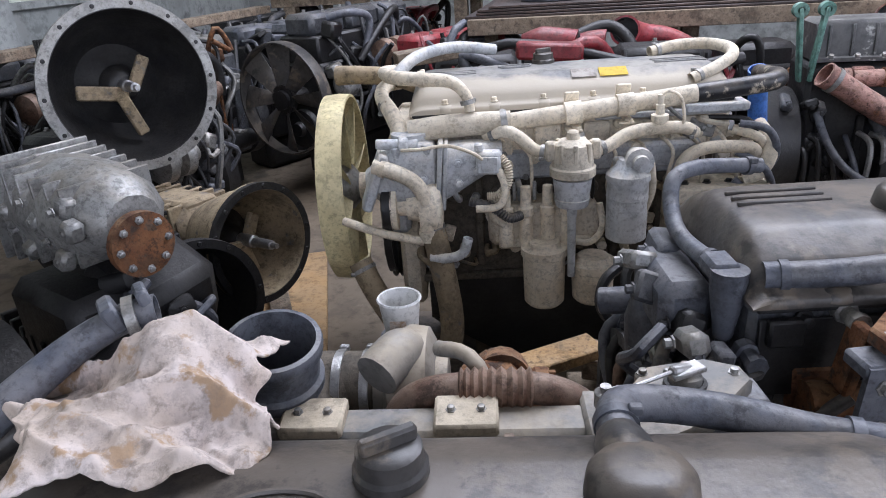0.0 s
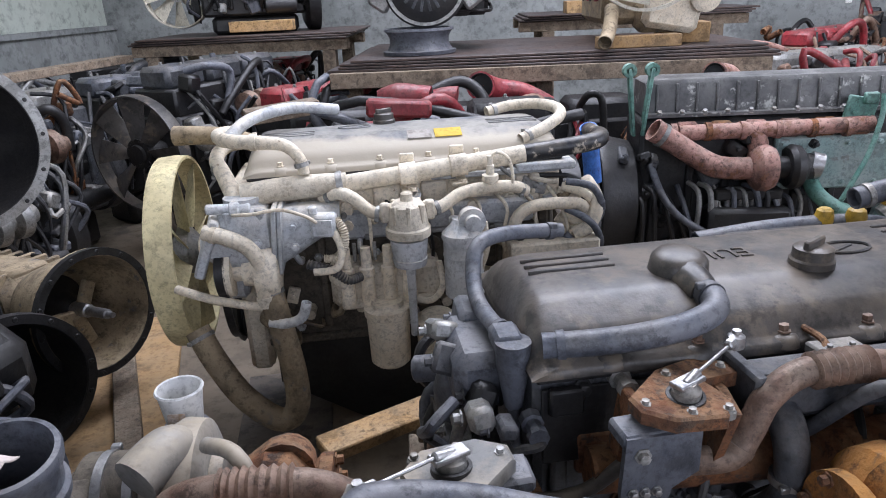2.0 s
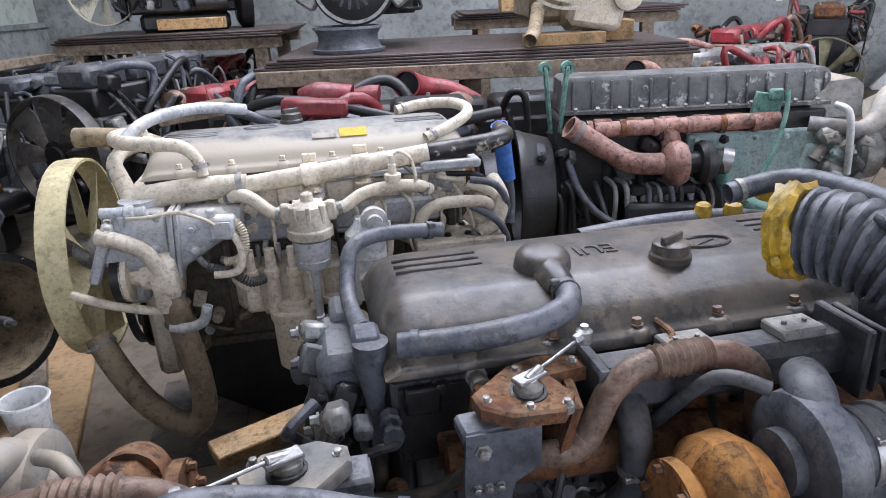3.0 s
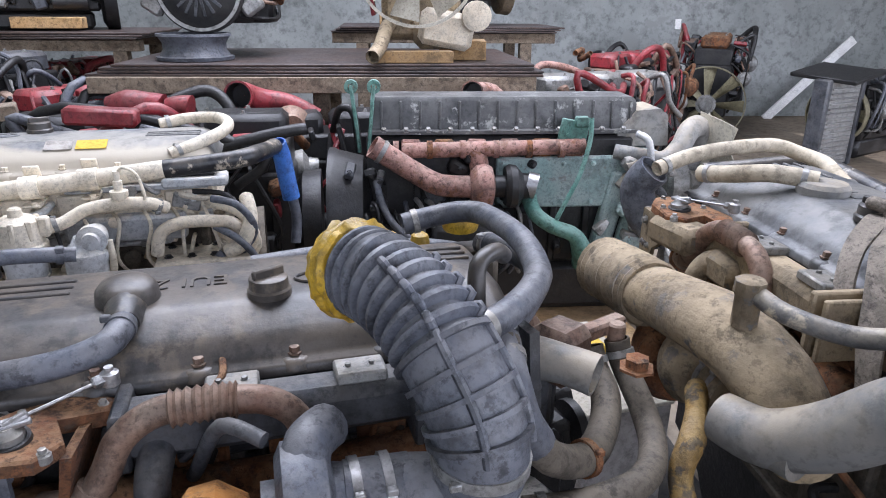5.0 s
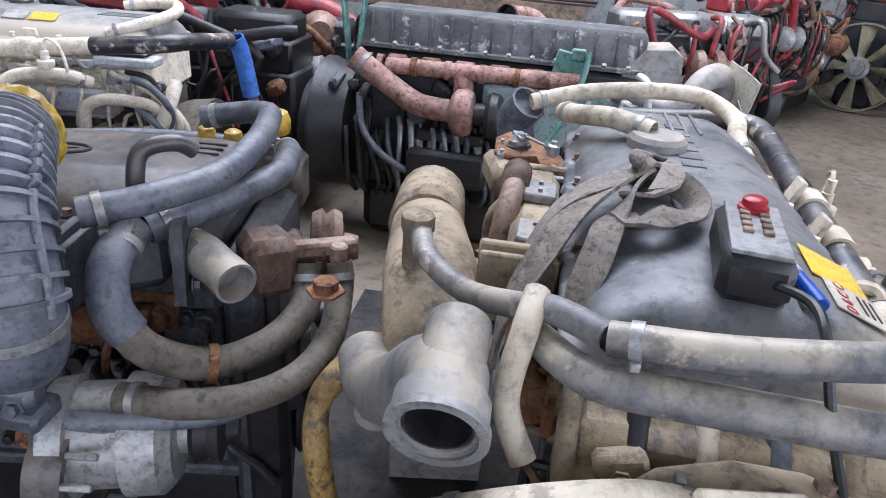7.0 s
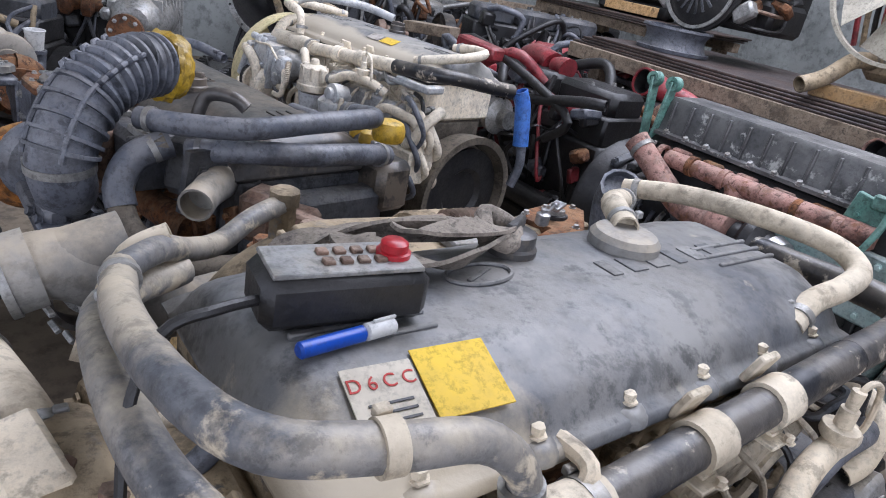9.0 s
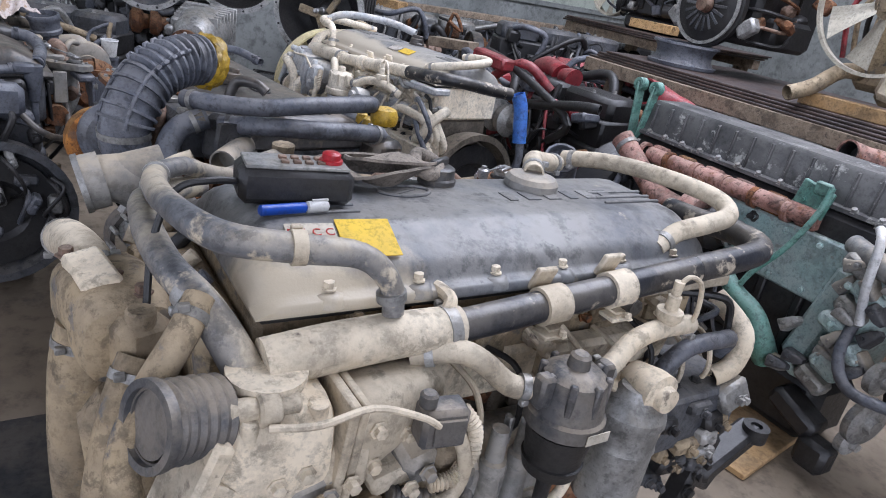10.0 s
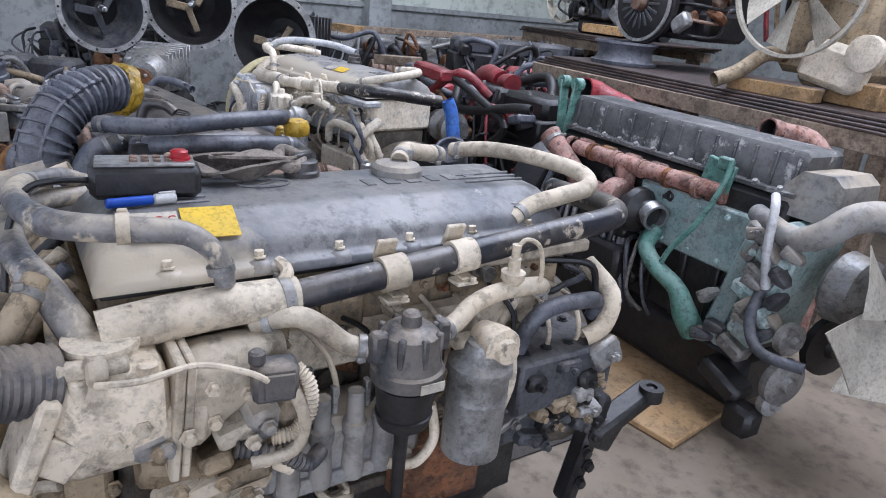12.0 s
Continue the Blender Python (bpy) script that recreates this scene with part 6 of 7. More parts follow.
def gearbox(name, m, r, body, rim, label, depth=0.3):
    """A gearbox whose bell housing opens towards local +z."""
    e = thing(name, m, label, "gearbox", "stored gearboxes")
    part("bell_housing", Geo().turn((0, 0, 0), (0, 0, 1), [(-depth, r * 0.62), (-depth * 0.5, r * 0.85), (-0.04, r * 0.93), (-0.035, r * 1.02), (0, r * 1.02), (0, r * 0.9), (-0.05, r * 0.88), (-depth * 0.55, r * 0.76), (-depth * 0.85, r * 0.5)], 40), body, e)
    rr = part("rim", Geo().ring((0, 0, -0.02), (0, 0, 0.004), r * 1.03, r * 0.91, 44), rim, e)
    for k in range(14):
        t = 2 * math.pi * k / 14
        part("rim_hole", Geo().cyl((r * 0.97 * math.cos(t), r * 0.97 * math.sin(t), 0.0), (r * 0.97 * math.cos(t), r * 0.97 * math.sin(t), 0.007), 0.009, 8), BLACK, rr)
    part("inner_wall", Geo().turn((0, 0, -depth * 0.86), (0, 0, 1), [(0, r * 0.52), (0.02, r * 0.4), (0.05, r * 0.25), (0.1, r * 0.2), (0.12, r * 0.12)], 28), BLACK, e)
    part("input_shaft", Geo().turn((0, 0, -depth * 0.7), (0, 0, 1), [(0, 0.028), (depth * 0.5, 0.026), (depth * 0.52, 0.02), (depth * 0.85, 0.019), (depth * 0.86, 0.012), (depth * 0.95, 0.011)], 16), STEEL, e, "splined steel input shaft")
    part("clutch_fork", Geo().box((0, -r * 0.35, -depth * 0.4), (0.05, r * 0.6, 0.03), (10, 0, 20), 0.012).box((-r * 0.28, -0.02, -depth * 0.4), (r * 0.6, 0.06, 0.03), (0, 0, -10), 0.012).box((r * 0.2, 0.05, -depth * 0.4), (0.05, r * 0.4, 0.03), (0, 0, -30), 0.012), TAN if body is BLACK else body, e)
    g = Geo().box((0, 0, -depth - 0.26), (r * 1.1, r * 1.15, 0.5), bev=0.05).box((0, r * 0.5, -depth - 0.2), (r * 0.7, r * 0.3, 0.3), bev=0.03)
    gc_ = part("gear_case", g, body, e)
    for k in range(6):
        part("case_rib", Geo().box((0, 0, -depth - 0.08 - 0.08 * k), (r * 1.2, r * 1.25, 0.02), bev=0.006), body, gc_)
    part("output_flange", Geo().turn((0, 0, -depth - 0.5), (0, 0, -1), [(0, r * 0.35), (0.05, r * 0.3), (0.08, r * 0.28), (0.082, r * 0.4), (0.11, r * 0.4), (0.112, 0.03)], 24), RUSTBROWN, e)
    rng = random.Random(int(r * 1000))
    for k in range(6):
        a = rng.uniform(0, 6.28)
        hose(e, "line", [(r * 0.6 * math.cos(a), r * 0.6 * math.sin(a), -depth - 0.1), (r * 0.8 * math.cos(a + 0.3), r * 0.8 * math.sin(a + 0.3), -depth - 0.2), (r * 0.65 * math.cos(a + 0.5), r * 0.65 * math.sin(a + 0.5), -depth - 0.4)], 0.01, BLACK, hollow=0, n=7)
    return e


def aim(p, axis):
    return Matrix.Translation(p) @ Vector(axis).normalized().to_track_quat("Z", "Y").to_matrix().to_4x4()


gearbox("gearbox", aim((-1.34, 2.61, 1.013), (0.72, -0.62, 0.05)), 0.34, BLACK, ALU, "black oily gearbox with a wide pale-rimmed bell housing")
gearbox("gearbox", aim((-0.73, 2.33, 0.44), (0.9, -0.4, 0.05)), 0.235, TAN, BLACK, "muddy gearbox lying with its bell housing open")
gearbox("gearbox", aim((-0.8, 1.92, 0.36), (0.85, -0.55, 0.0)), 0.25, BLACK, BLACK, "black gearbox lying with its bell housing open")
gearbox("gearbox", aim((-1.75, 1.5, 1.13), (0.93, 0.1, 0.0)), 0.3, GREY, ALU, "grey gearbox with a pale-rimmed bell housing")
gearbox("gearbox", aim((-1.95, 2.15, 1.2), (0.9, -0.25, 0.0)), 0.34, BLACK, ALU, "black gearbox with a pale-rimmed bell housing")
gearbox("gearbox", aim((-0.62, 1.45, 0.3), (0.9, -0.5, 0.0)), 0.24, BLACK, SLATE, "black gearbox lying low on the floor")
s = thing("silver_gearbox", pose(-0.92, 1.7, 0.825, 0, 0, -25), "silver cast gearbox with a rusty output flange", "gearbox", "stored gearboxes")
g = Geo().loft([[(x, w * math.cos(a), w * 0.9 * math.sin(a)) for a in [2 * math.pi * k / 12 for k in range(12)]] for x, w in ((-0.3, 0.13), (-0.26, 0.15), (-0.1, 0.165), (0.08, 0.16), (0.18, 0.13), (0.24, 0.08))])
gk = part("gear_case", g, ALU, s)
for k in range(7):
    part("case_rib", Geo().box((-0.25 + 0.065 * k, 0, 0), (0.012, 0.33 - 0.012 * k, 0.3 - 0.012 * k), bev=0.004), ALU, gk)
for k in range(10):
    part("case_boss", Geo().box((-0.22 + 0.045 * k, -0.12 - 0.02 * (k % 2), 0.06 - 0.05 * (k % 4)), (0.05, 0.06, 0.05), (10 * k, 15, 0), 0.012).bolt((-0.22 + 0.045 * k, -0.155, 0.06 - 0.05 * (k % 4)), (0, -1, 0), 0.01, 0.014), ALU, gk)
part("output_flange", Geo().turn((0.24, -0.02, -0.05), (1, 0, 0), [(0, 0.06), (0.03, 0.06), (0.032, 0.09), (0.06, 0.09), (0.062, 0.04)], 24), RUST, s)
for k in range(8):
    t = 2 * math.pi * k / 8
    part("bolt", Geo().bolt((0.302, -0.02 + 0.07 * math.cos(t), -0.05 + 0.07 * math.sin(t)), (1, 0, 0), 0.008, 0.01), STEEL, s)
part("gear_case_stand", Geo().box((-0.05, 0, -0.515), (0.4, 0.4, 0.62), bev=0.04).box((0.05, 0.1, -0.3), (0.3, 0.3, 0.25), (10, 20, 0), 0.04), BLACK, s)

rng = random.Random(91)
for k in range(26):
    y, z = rng.uniform(-0.22, 0.2), rng.uniform(-0.7, -0.2)
    q = (rng.uniform(0.08, 0.22), y, z)
    if k % 3:
        part("casting_lug", lump([(-0.05, 0, 0, 0.04, 0.03), (-0.04, 0, 0, 0.09, 0.07), (0.04, 0, 0, 0.08, 0.06), (0.05, 0, 0, 0.03, 0.03)], 3, 14).bolt((0.05, 0, 0), (1, 0, 0), 0.009, 0.012), rng.choice([BLACK, GREY, TAN, BLACK, HOSEDIRT_SHADE]), s).matrix_local = pose(*q, rng.uniform(-40, 40), rng.uniform(-30, 30), rng.uniform(-60, 60))
    else:
        hose(s, "line", [q, (q[0] + 0.08, y + 0.04, z + 0.06), (q[0] + 0.06, y + rng.uniform(-0.2, 0.2), z - 0.05), (0.1, y, z - 0.12)], rng.uniform(0.008, 0.02), rng.choice([BLACK, SLATE, HOSEDIRT_SHADE]), hollow=0, n=8)

ACC_DARK = [BLACK, SLATE, GREY, ALU]
scrap_engine("stored_engine", pose(-1.25, 4.15, 0.1, 0, 0, 70), 11, BLACK, GREY, ACC_DARK, "black oily engine with a black fan", 1.1, 0.4, 1.05, fan_mat=COVER, fan_r=0.33)
scrap_engine("stored_engine", pose(-2.2, 3.3, 0.05, 0, 0, 75), 12, GREY, ALU, [SLATE, ALU, BLACK, RUST], "grey dusty engine among stored engines", 1.1, 0.42, 1.0)
scrap_engine("stored_engine", pose(-3.2, 3.2, 0.0, 0, 0, 85), 13, BLACK, GREY, ACC_DARK, "dark oily engine beside the wall", 1.1, 0.42, 1.0)
scrap_engine("stored_engine", pose(-2.0, 4.7, 0.0, 0, 0, 60), 14, BLACK, SLATE, ACC_DARK, "dark engine with many loose pipes", 1.1, 0.42, 1.05)
scrap_engine("stored_engine", pose(-3.3, 4.7, 0.0, 0, 0, 80), 15, GREY, ALU, [SLATE, ALU, BLACK], "grey engine beside the wall", 1.1, 0.42, 1.02)
scrap_engine("stored_engine", pose(-2.9, 6.2, 0.0, 0, 0, 70), 16, BLACK, BLACK, ACC_DARK, "black engine at the back of the store", 1.2, 0.45, 1.0)
scrap_engine("stored_engine", pose(-1.3, 5.6, 0.0, 0, 0, 75), 17, BLACK, RED, [BLACK, RED, SLATE, BLACK, RUSTBROWN], "black engine with red pipes", 1.1, 0.42, 1.0)
scrap_engine("stored_engine", pose(-0.6, 4.3, 0.0, 0, 0, 60), 18, BLACK, RED, [RED, BLACK, SLATE, BLACK], "black engine with red rocker covers", 0.9, 0.4, 0.98)
scrap_engine("red_engine", pose(-0.25, 3.45, 0.02, 0, 0, 4), 19, BLACK, BLACK, [BLACK, RED, BLACK, RUST, SLATE], "red and black engine with black rocker covers", 1.3, 0.44, 0.96)
scrap_engine("red_engine", pose(0.3, 3.95, 0.0, 0, 0, 8), 20, BLACK, BLACK, [BLACK, RED, RUST, BLACK, RED], "red engine standing in front of the steel platform", 1.3, 0.42, 0.9)
scrap_engine("stored_engine", pose(-2.6, 1.1, 0.0, 0, 0, 80), 22, BLACK, GREY, ACC_DARK, "dark engine among gearboxes", 1.0, 0.4, 0.95)
scrap_engine("stored_engine", pose(-1.5, 0.5, 0.0, 0, 0, 60), 23, BLACK, GREY, [SLATE, ALU, TAN], "dark engine with dusty pipes", 0.9, 0.4, 0.85)
scrap_engine("stored_engine", pose(-1.9, 2.6, 0.0, 0, 0, 80), 24, BLACK, BLACK, ACC_DARK, "black oily engine under stacked gearboxes", 0.9, 0.4, 0.8)
scrap_engine("red_engine", pose(2.55, 5.0, 0.0, 0, 0, 20), 25, BLACK, ALU, [BLACK, RED, ALU, PINK, RUSTBROWN], "red engine with pale ribbed rocker covers", 1.1, 0.44, 1.0)
scrap_engine("red_engine", pose(3.4, 6.3, 0.0, 0, 0, 40), 26, RUSTBROWN, RED, [RUSTBROWN, RED, RUST, BLACK, BLACK], "brown engine with red pipes", 1.1, 0.44, 1.05)
scrap_engine("stored_engine", pose(4.15, 7.0, 0.0, 0, 0, 60), 28, BLACK, RUST, [RUST, BLACK, ALU], "rusty engine near the wall", 1.0, 0.44, 0.9)
scrap_engine("red_engine", pose(5.12, 7.7, 0.0, 0, 0, 62), 27, BLACK, RUST, [BLACK, RUSTBROWN, BLACK, SLATE, RED], "black engine with red pipes and an olive fan", 1.1, 0.5, 1.15, fan_mat=OLIVE, fan_r=0.4, lines=24, fan_z=0.37)

# radiator stack on the east side
r_ = thing("radiator", pose(5.75, 6.35, 0, 0, 0, 25), "aluminium radiator standing on the floor with a fan", "radiator")
part("radiator_core", Geo().box((0, 0, 0.42), (0.5, 0.12, 0.8), bev=0.01), ALU, r_)
for k in range(16):
    part("radiator_fin", Geo().box((0.0, -0.065, 0.06 + 0.046 * k), (0.42, 0.02, 0.014), bev=0.003), STEEL, r_)
for s in (-1, 1):
    part("side_tank", Geo().box((0.27 * s, 0, 0.42), (0.07, 0.16, 0.84), bev=0.02), GREY, r_)
part("top_sheet", Geo().box((0.1, 0.1, 0.87), (0.7, 0.6, 0.04), (4, -5, 10), 0.01), BLACK, r_)
scrap_engine("stored_engine", pose(6.1, 6.7, 0.0, 0, 0, 30), 31, BLACK, GREY, ACC_DARK, "dark engine behind the radiator with an olive fan", 1.0, 0.44, 0.85, fan_mat=OLIVE, fan_r=0.28)
# white slanting strip stands in for a sliver of sun on the wall
pl = part("leaning_plank", Geo().box((7.2, 9.15, 0.52), (1.5, 0.04, 0.12), (0, -45, 0), 0.004), WHITE)
tagged(pl, "white strip standing in for a sliver of sunlight on the wall", "board")


# ---- the raised steel platform ----
def board(name, c, s, material, label, category, rot=(0, 0, 0), group="", parent=None, bev=0.004):
    return tagged(part(name, Geo().box((0, 0, 0), s, bev=bev), material), label, category, group), Matrix.Translation(c) @ Euler([radians(a) for a in rot]).to_matrix().to_4x4()


def put(pair):
    pair[0].matrix_world = pair[1]
    return pair[0]


for k in range(4):
    put(board("steel_plate", (1.12 + 0.03 * (k % 2), 5.0 + 0.02 * k, 1.07 + 0.017 * k), (2.66 - 0.06 * k, 1.44, 0.014), PLATE, "dark brown steel sheet on the platform", "steel sheet", (0, 0, 0.6 * k - 0.8), "platform sheets"))
for y in (4.305, 5.0, 5.65):
    put(board("timber_beam", (1.1, y, 1.016), (2.6, 0.09, 0.092), OLDWOOD, "weathered timber beam under steel sheets", "timber", (0, 0, 0.3), "platform beams"))
for x in (-0.1, 1.1, 2.3):
    for y in (4.5, 5.5):
        put(board("timber_post", (x, y, 0.484), (0.1, 0.1, 0.968), OLDWOOD, "timber post carrying the platform", "timber", (0, 0, 0), "platform posts"))
for cx, cy, w, z in ((-1.15, 5.95, 1.7, 1.19), (2.0, 6.6, 1.9, 1.22)):
    for k in range(3):
        put(board("steel_plate", (cx + 0.03 * k, cy, z + 0.02 + 0.017 * k), (w, 1.0, 0.014), PLATE, "dark steel sheet on a rear platform", "steel sheet", (0, 0, 0.8 * k), "rear platform sheets"))
    for y in (-0.4, 0.4):
        put(board("timber_beam", (cx, cy + y, z - 0.032), (w, 0.1, 0.08), OLDWOOD, "weathered timber beam under a rear platform", "timber", (0, 0, 0), "platform beams"))
        for x in (-0.7, 0.7):
            put(board("timber_post", (cx + x, cy + y, (z - 0.072) / 2), (0.1, 0.1, z - 0.074), OLDWOOD, "timber post carrying a rear platform", "timber", (0, 0, 0), "platform posts"))
put(board("timber_block", (-1.0, 5.7, 1.31), (0.5, 0.12, 0.08), WOOD, "short raw timber block on a platform", "timber", (0, 0, 3), "timber blocks"))
put(board("timber_block", (1.66, 4.45, 1.165), (0.5, 0.1, 0.07), WOOD, "short raw timber block under a stored engine", "timber", (0, 0, 4), "timber blocks"))
put(board("timber_block", (2.0, 4.75, 1.19), (0.3, 0.25, 0.12), WOOD, "raw timber block under a stored engine", "timber", (0, 0, -5), "timber blocks"))
put(board("timber_block", (1.9, 6.3, 1.33), (0.9, 0.2, 0.1), WOOD, "raw timber block on a rear platform", "timber", (0, 0, 2), "timber blocks"))
put(board("long_plank", (-2.55, 4.6, 1.07), (0.14, 2.6, 0.06), OLDWOOD, "long brown plank laid over stored engines", "plank", (1, 0, -14)))
put(board("timber_block", (-2.2, 3.6, 1.08), (0.3, 0.14, 0.08), WOOD, "raw timber offcut on an engine", "timber", (0, 0, 25), "timber blocks"))

w_ = thing("wheel_rim", pose(0.32, 4.66, 1.132), "blue-grey steel wheel rim lying on the platform", "wheel rim")
part("rim_barrel", Geo().turn((0, 0, 0), (0, 0, 1), [(0, 0.23), (0.02, 0.235), (0.025, 0.21), (0.06, 0.19), (0.1, 0.19), (0.135, 0.21), (0.14, 0.225), (0.155, 0.222), (0.155, 0.2), (0.1, 0.175), (0.02, 0.2)], 40), SLATE, w_)
part("rim_disc", Geo().ring((0, 0, 0.06), (0, 0, 0.07), 0.18, 0.08, 30), SLATE, w_)
c_ = thing("clutch_unit", pose(0.37, 4.72, 1.29), "engine end with a dark clutch plate facing out", "engine", "stored engines")
part("clutch_cover", Geo().turn((0, 0.05, 0.26), (0, -1, 0), [(0, 0.22), (0.02, 0.27), (0.06, 0.27), (0.065, 0.25), (0.09, 0.2), (0.1, 0.12), (0.09, 0.06)], 40), BLACK, c_)
for k in range(18):
    t = 2 * math.pi * k / 18
    part("spring_finger", Geo().box((0.12 * math.cos(t), -0.05, 0.26 + 0.12 * math.sin(t)), (0.1, 0.008, 0.018), (0, -math.degrees(t), 0), 0.003), GREY, c_)
part("clutch_ring", Geo().ring((0, -0.045, 0.26), (0, -0.03, 0.26), 0.255, 0.235, 44), ALU, c_)
part("hub", Geo().turn((0, 0, 0.26), (0, -1, 0), [(0, 0.06), (0.06, 0.05), (0.1, 0.045), (0.1, 0.03)], 20), RUSTBROWN, c_)
for s_ in (-1, 1):
    part("mounting_ear", Geo().box((0.3 * s_, 0.05, 0.16), (0.14, 0.08, 0.1), (0, -35 * s_, 0), 0.02), ALU, c_)
part("engine_block", Geo().box((0.05, 0.45, 0.3), (0.5, 0.7, 0.5), bev=0.04).box((0.3, 0.4, 0.15), (0.2, 0.4, 0.2), bev=0.03), BLACK, c_)
rng = random.Random(17)
for k in range(12):
    x, y, z = rng.uniform(0.26, 0.42), rng.uniform(0.1, 0.6), rng.uniform(0.05, 0.55)
    part("casting_lug", Geo().box((x, y, z), (rng.uniform(0.05, 0.14), rng.uniform(0.05, 0.14), rng.uniform(0.04, 0.1)), (rng.uniform(-30, 30), rng.uniform(-30, 30), 0), 0.02), rng.choice([RUSTBROWN, BLACK, RUST, BLACK]), c_)
for k in range(5):
    hose(c_, "line", [(0.2, 0.1, 0.1 + 0.09 * k), (0.36, 0.12, 0.08 + 0.1 * k), (0.42, 0.3, 0.1 + 0.08 * k), (0.3, 0.5, 0.3)], 0.012, [BLACK, RUSTBROWN, BLACK, RUST, BLACK][k], hollow=0, n=7)
f_ = thing("fan_engine", pose(1.73, 4.62, 1.2), "dusty cream engine with a large off-white fan on the platform", "engine", "stored engines")
fan(f_, (-0.04, -0.18, 0.5), 0.33, 7, FANWHITE, TAN, False, (0, -1, 0), 0.17, "off-white plastic blade")
part("fan_guard_ring", Geo().turn((-0.04, -0.2, 0.5), (0, -1, 0), [(0, 0.35), (0, 0.368), (0.03, 0.368), (0.03, 0.35), (0, 0.35)], 56, False), FANWHITE, f_)
part("fan_shaft", Geo().cyl((-0.04, -0.16, 0.5), (-0.04, 0.1, 0.5), 0.06), BLACK, f_)
part("engine_block", Geo().box((0, 0.5, 0.35), (0.5, 0.9, 0.6), bev=0.04).box((0.1, 0.05, 0.1), (0.3, 0.2, 0.2), bev=0.04), TAN, f_)
part("front_case", Geo().box((0.15, -0.02, 0.12), (0.34, 0.16, 0.22), (0, 10, 0), 0.05).turn((0.33, -0.08, 0.2), (0, -1, 0), [(0, 0.09), (0.05, 0.09), (0.06, 0.05)], 20), CREAM, f_)
hose(f_, "drop_pipe", [(-0.2, 0.05, 0.14), (-0.22, -0.1, 0.13), (-0.26, -0.24, 0.03), (-0.305, -0.37, -0.025)], 0.042, TAN, "open tan pipe reaching over the edge", 0.06, n=18)
for k in range(6):
    hose(f_, "line", [(-0.25, 0.1 * k, 0.6), (-0.32, 0.1 * k - 0.05, 0.45), (-0.3, 0.1 * k, 0.2)], 0.014, [RED, TAN, BLACK][k % 3], hollow=0, n=8)
part("red_manifold", Geo().tube([(-0.2, 0.1, 0.7), (0.1, 0.0, 0.75), (0.3, 0.1, 0.72)], 0.06, 14), RED, f_)
scrap_engine("stored_engine", pose(-1.5, 5.8, 1.25, 0, 0, 20), 41, BLACK, GREY, ACC_DARK, "engine with a pale fan on a rear platform", 0.8, 0.4, 0.6, fan_mat=FANWHITE, fan_r=0.25, fan_axis=(-0.3, -1, 0))
scrap_engine("stored_engine", pose(1.6, 6.5, 1.375, 0, 0, 10), 42, TAN, ALU, [TAN, RED, BLACK], "dusty engine on a rear platform", 0.9, 0.4, 0.6)

# open pipes in front of the platform
def loose_pipe(name, pts, r, material, label, hollow=0.08):
    o = part(name, Geo().tube(pts, r, 20, 5, hollow), material)
    if hollow > 0.05:
        k = (r[0] if isinstance(r, list) else r) * 0.852
        # black sleeve paints the shade inside the open end
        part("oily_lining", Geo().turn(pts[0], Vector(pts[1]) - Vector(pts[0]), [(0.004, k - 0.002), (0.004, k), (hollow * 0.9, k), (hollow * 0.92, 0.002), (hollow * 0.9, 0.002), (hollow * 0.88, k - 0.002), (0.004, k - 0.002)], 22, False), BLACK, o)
    return tagged(o, label, "pipe", "red engine pipes")


loose_pipe("intake_pipe", [(0.7, 3.98, 0.995), (0.715, 4.06, 0.985), (0.8, 4.13, 0.955), (0.95, 4.15, 0.93), (1.1, 4.16, 0.85)], [0.08, 0.073, 0.06, 0.05, 0.05], RED, "open red intake pipe on a red engine", 0.1)
loose_pipe("intake_pipe", [(1.98, 4.0, 1.01), (2.01, 4.08, 0.995), (2.14, 4.17, 0.96), (2.3, 4.2, 0.7), (2.3, 4.2, 0.3), (2.3, 4.2, 0.0)], [0.064, 0.06, 0.055, 0.05, 0.05, 0.05], PINK, "open pink rusted pipe beside the platform")
loose_pipe("red_manifold", [(0.2, 3.53, 0.995), (0.29, 3.525, 1.015), (0.38, 3.52, 1.015), (0.44, 3.515, 1.0)], [0.056, 0.068, 0.056, 0.066], RED, "short red manifold section on an engine", 0)
loose_pipe("red_manifold", [(0.49, 3.51, 0.99), (0.53, 3.505, 1.005), (0.58, 3.5, 1.0)], [0.06, 0.052, 0.06], RED, "short red manifold section on an engine", 0)
loose_pipe("rubber_hose", [(0.42, 3.7, 1.0), (0.6, 3.75, 1.05), (0.72, 3.7, 0.95), (0.76, 3.62, 0.7), (0.76, 3.6, 0.5)], 0.03, BLACK, "black rubber hose hanging from a red engine", 0.03)
tr = thing("rusty_turbo", pose(0.96, 4.0, 0.72), "rusty turbocharger on the side of a red engine", "turbocharger")
part("turbine_housing", Geo().turn((0, 0, 0.12), (0.3, -1, 0), [(0, 0.06), (0.02, 0.1), (0.07, 0.11), (0.1, 0.07), (0.12, 0.06)], 24), RUSTBROWN, tr)
part("outlet", Geo().tube([(0.02, -0.06, 0.1), (0.0, -0.08, 0.0), (0.0, -0.06, -0.12)], [0.06, 0.055, 0.07], 16), RUST, tr)
bx = thing("filler_neck", pose(0.2, 3.05, 0.99), "red painted box section lying on the engine", "engine part")
part("red_box", Geo().box((0.14, 0.02, 0.04), (0.28, 0.1, 0.07), (0, 4, 8), 0.012), RED, bx)
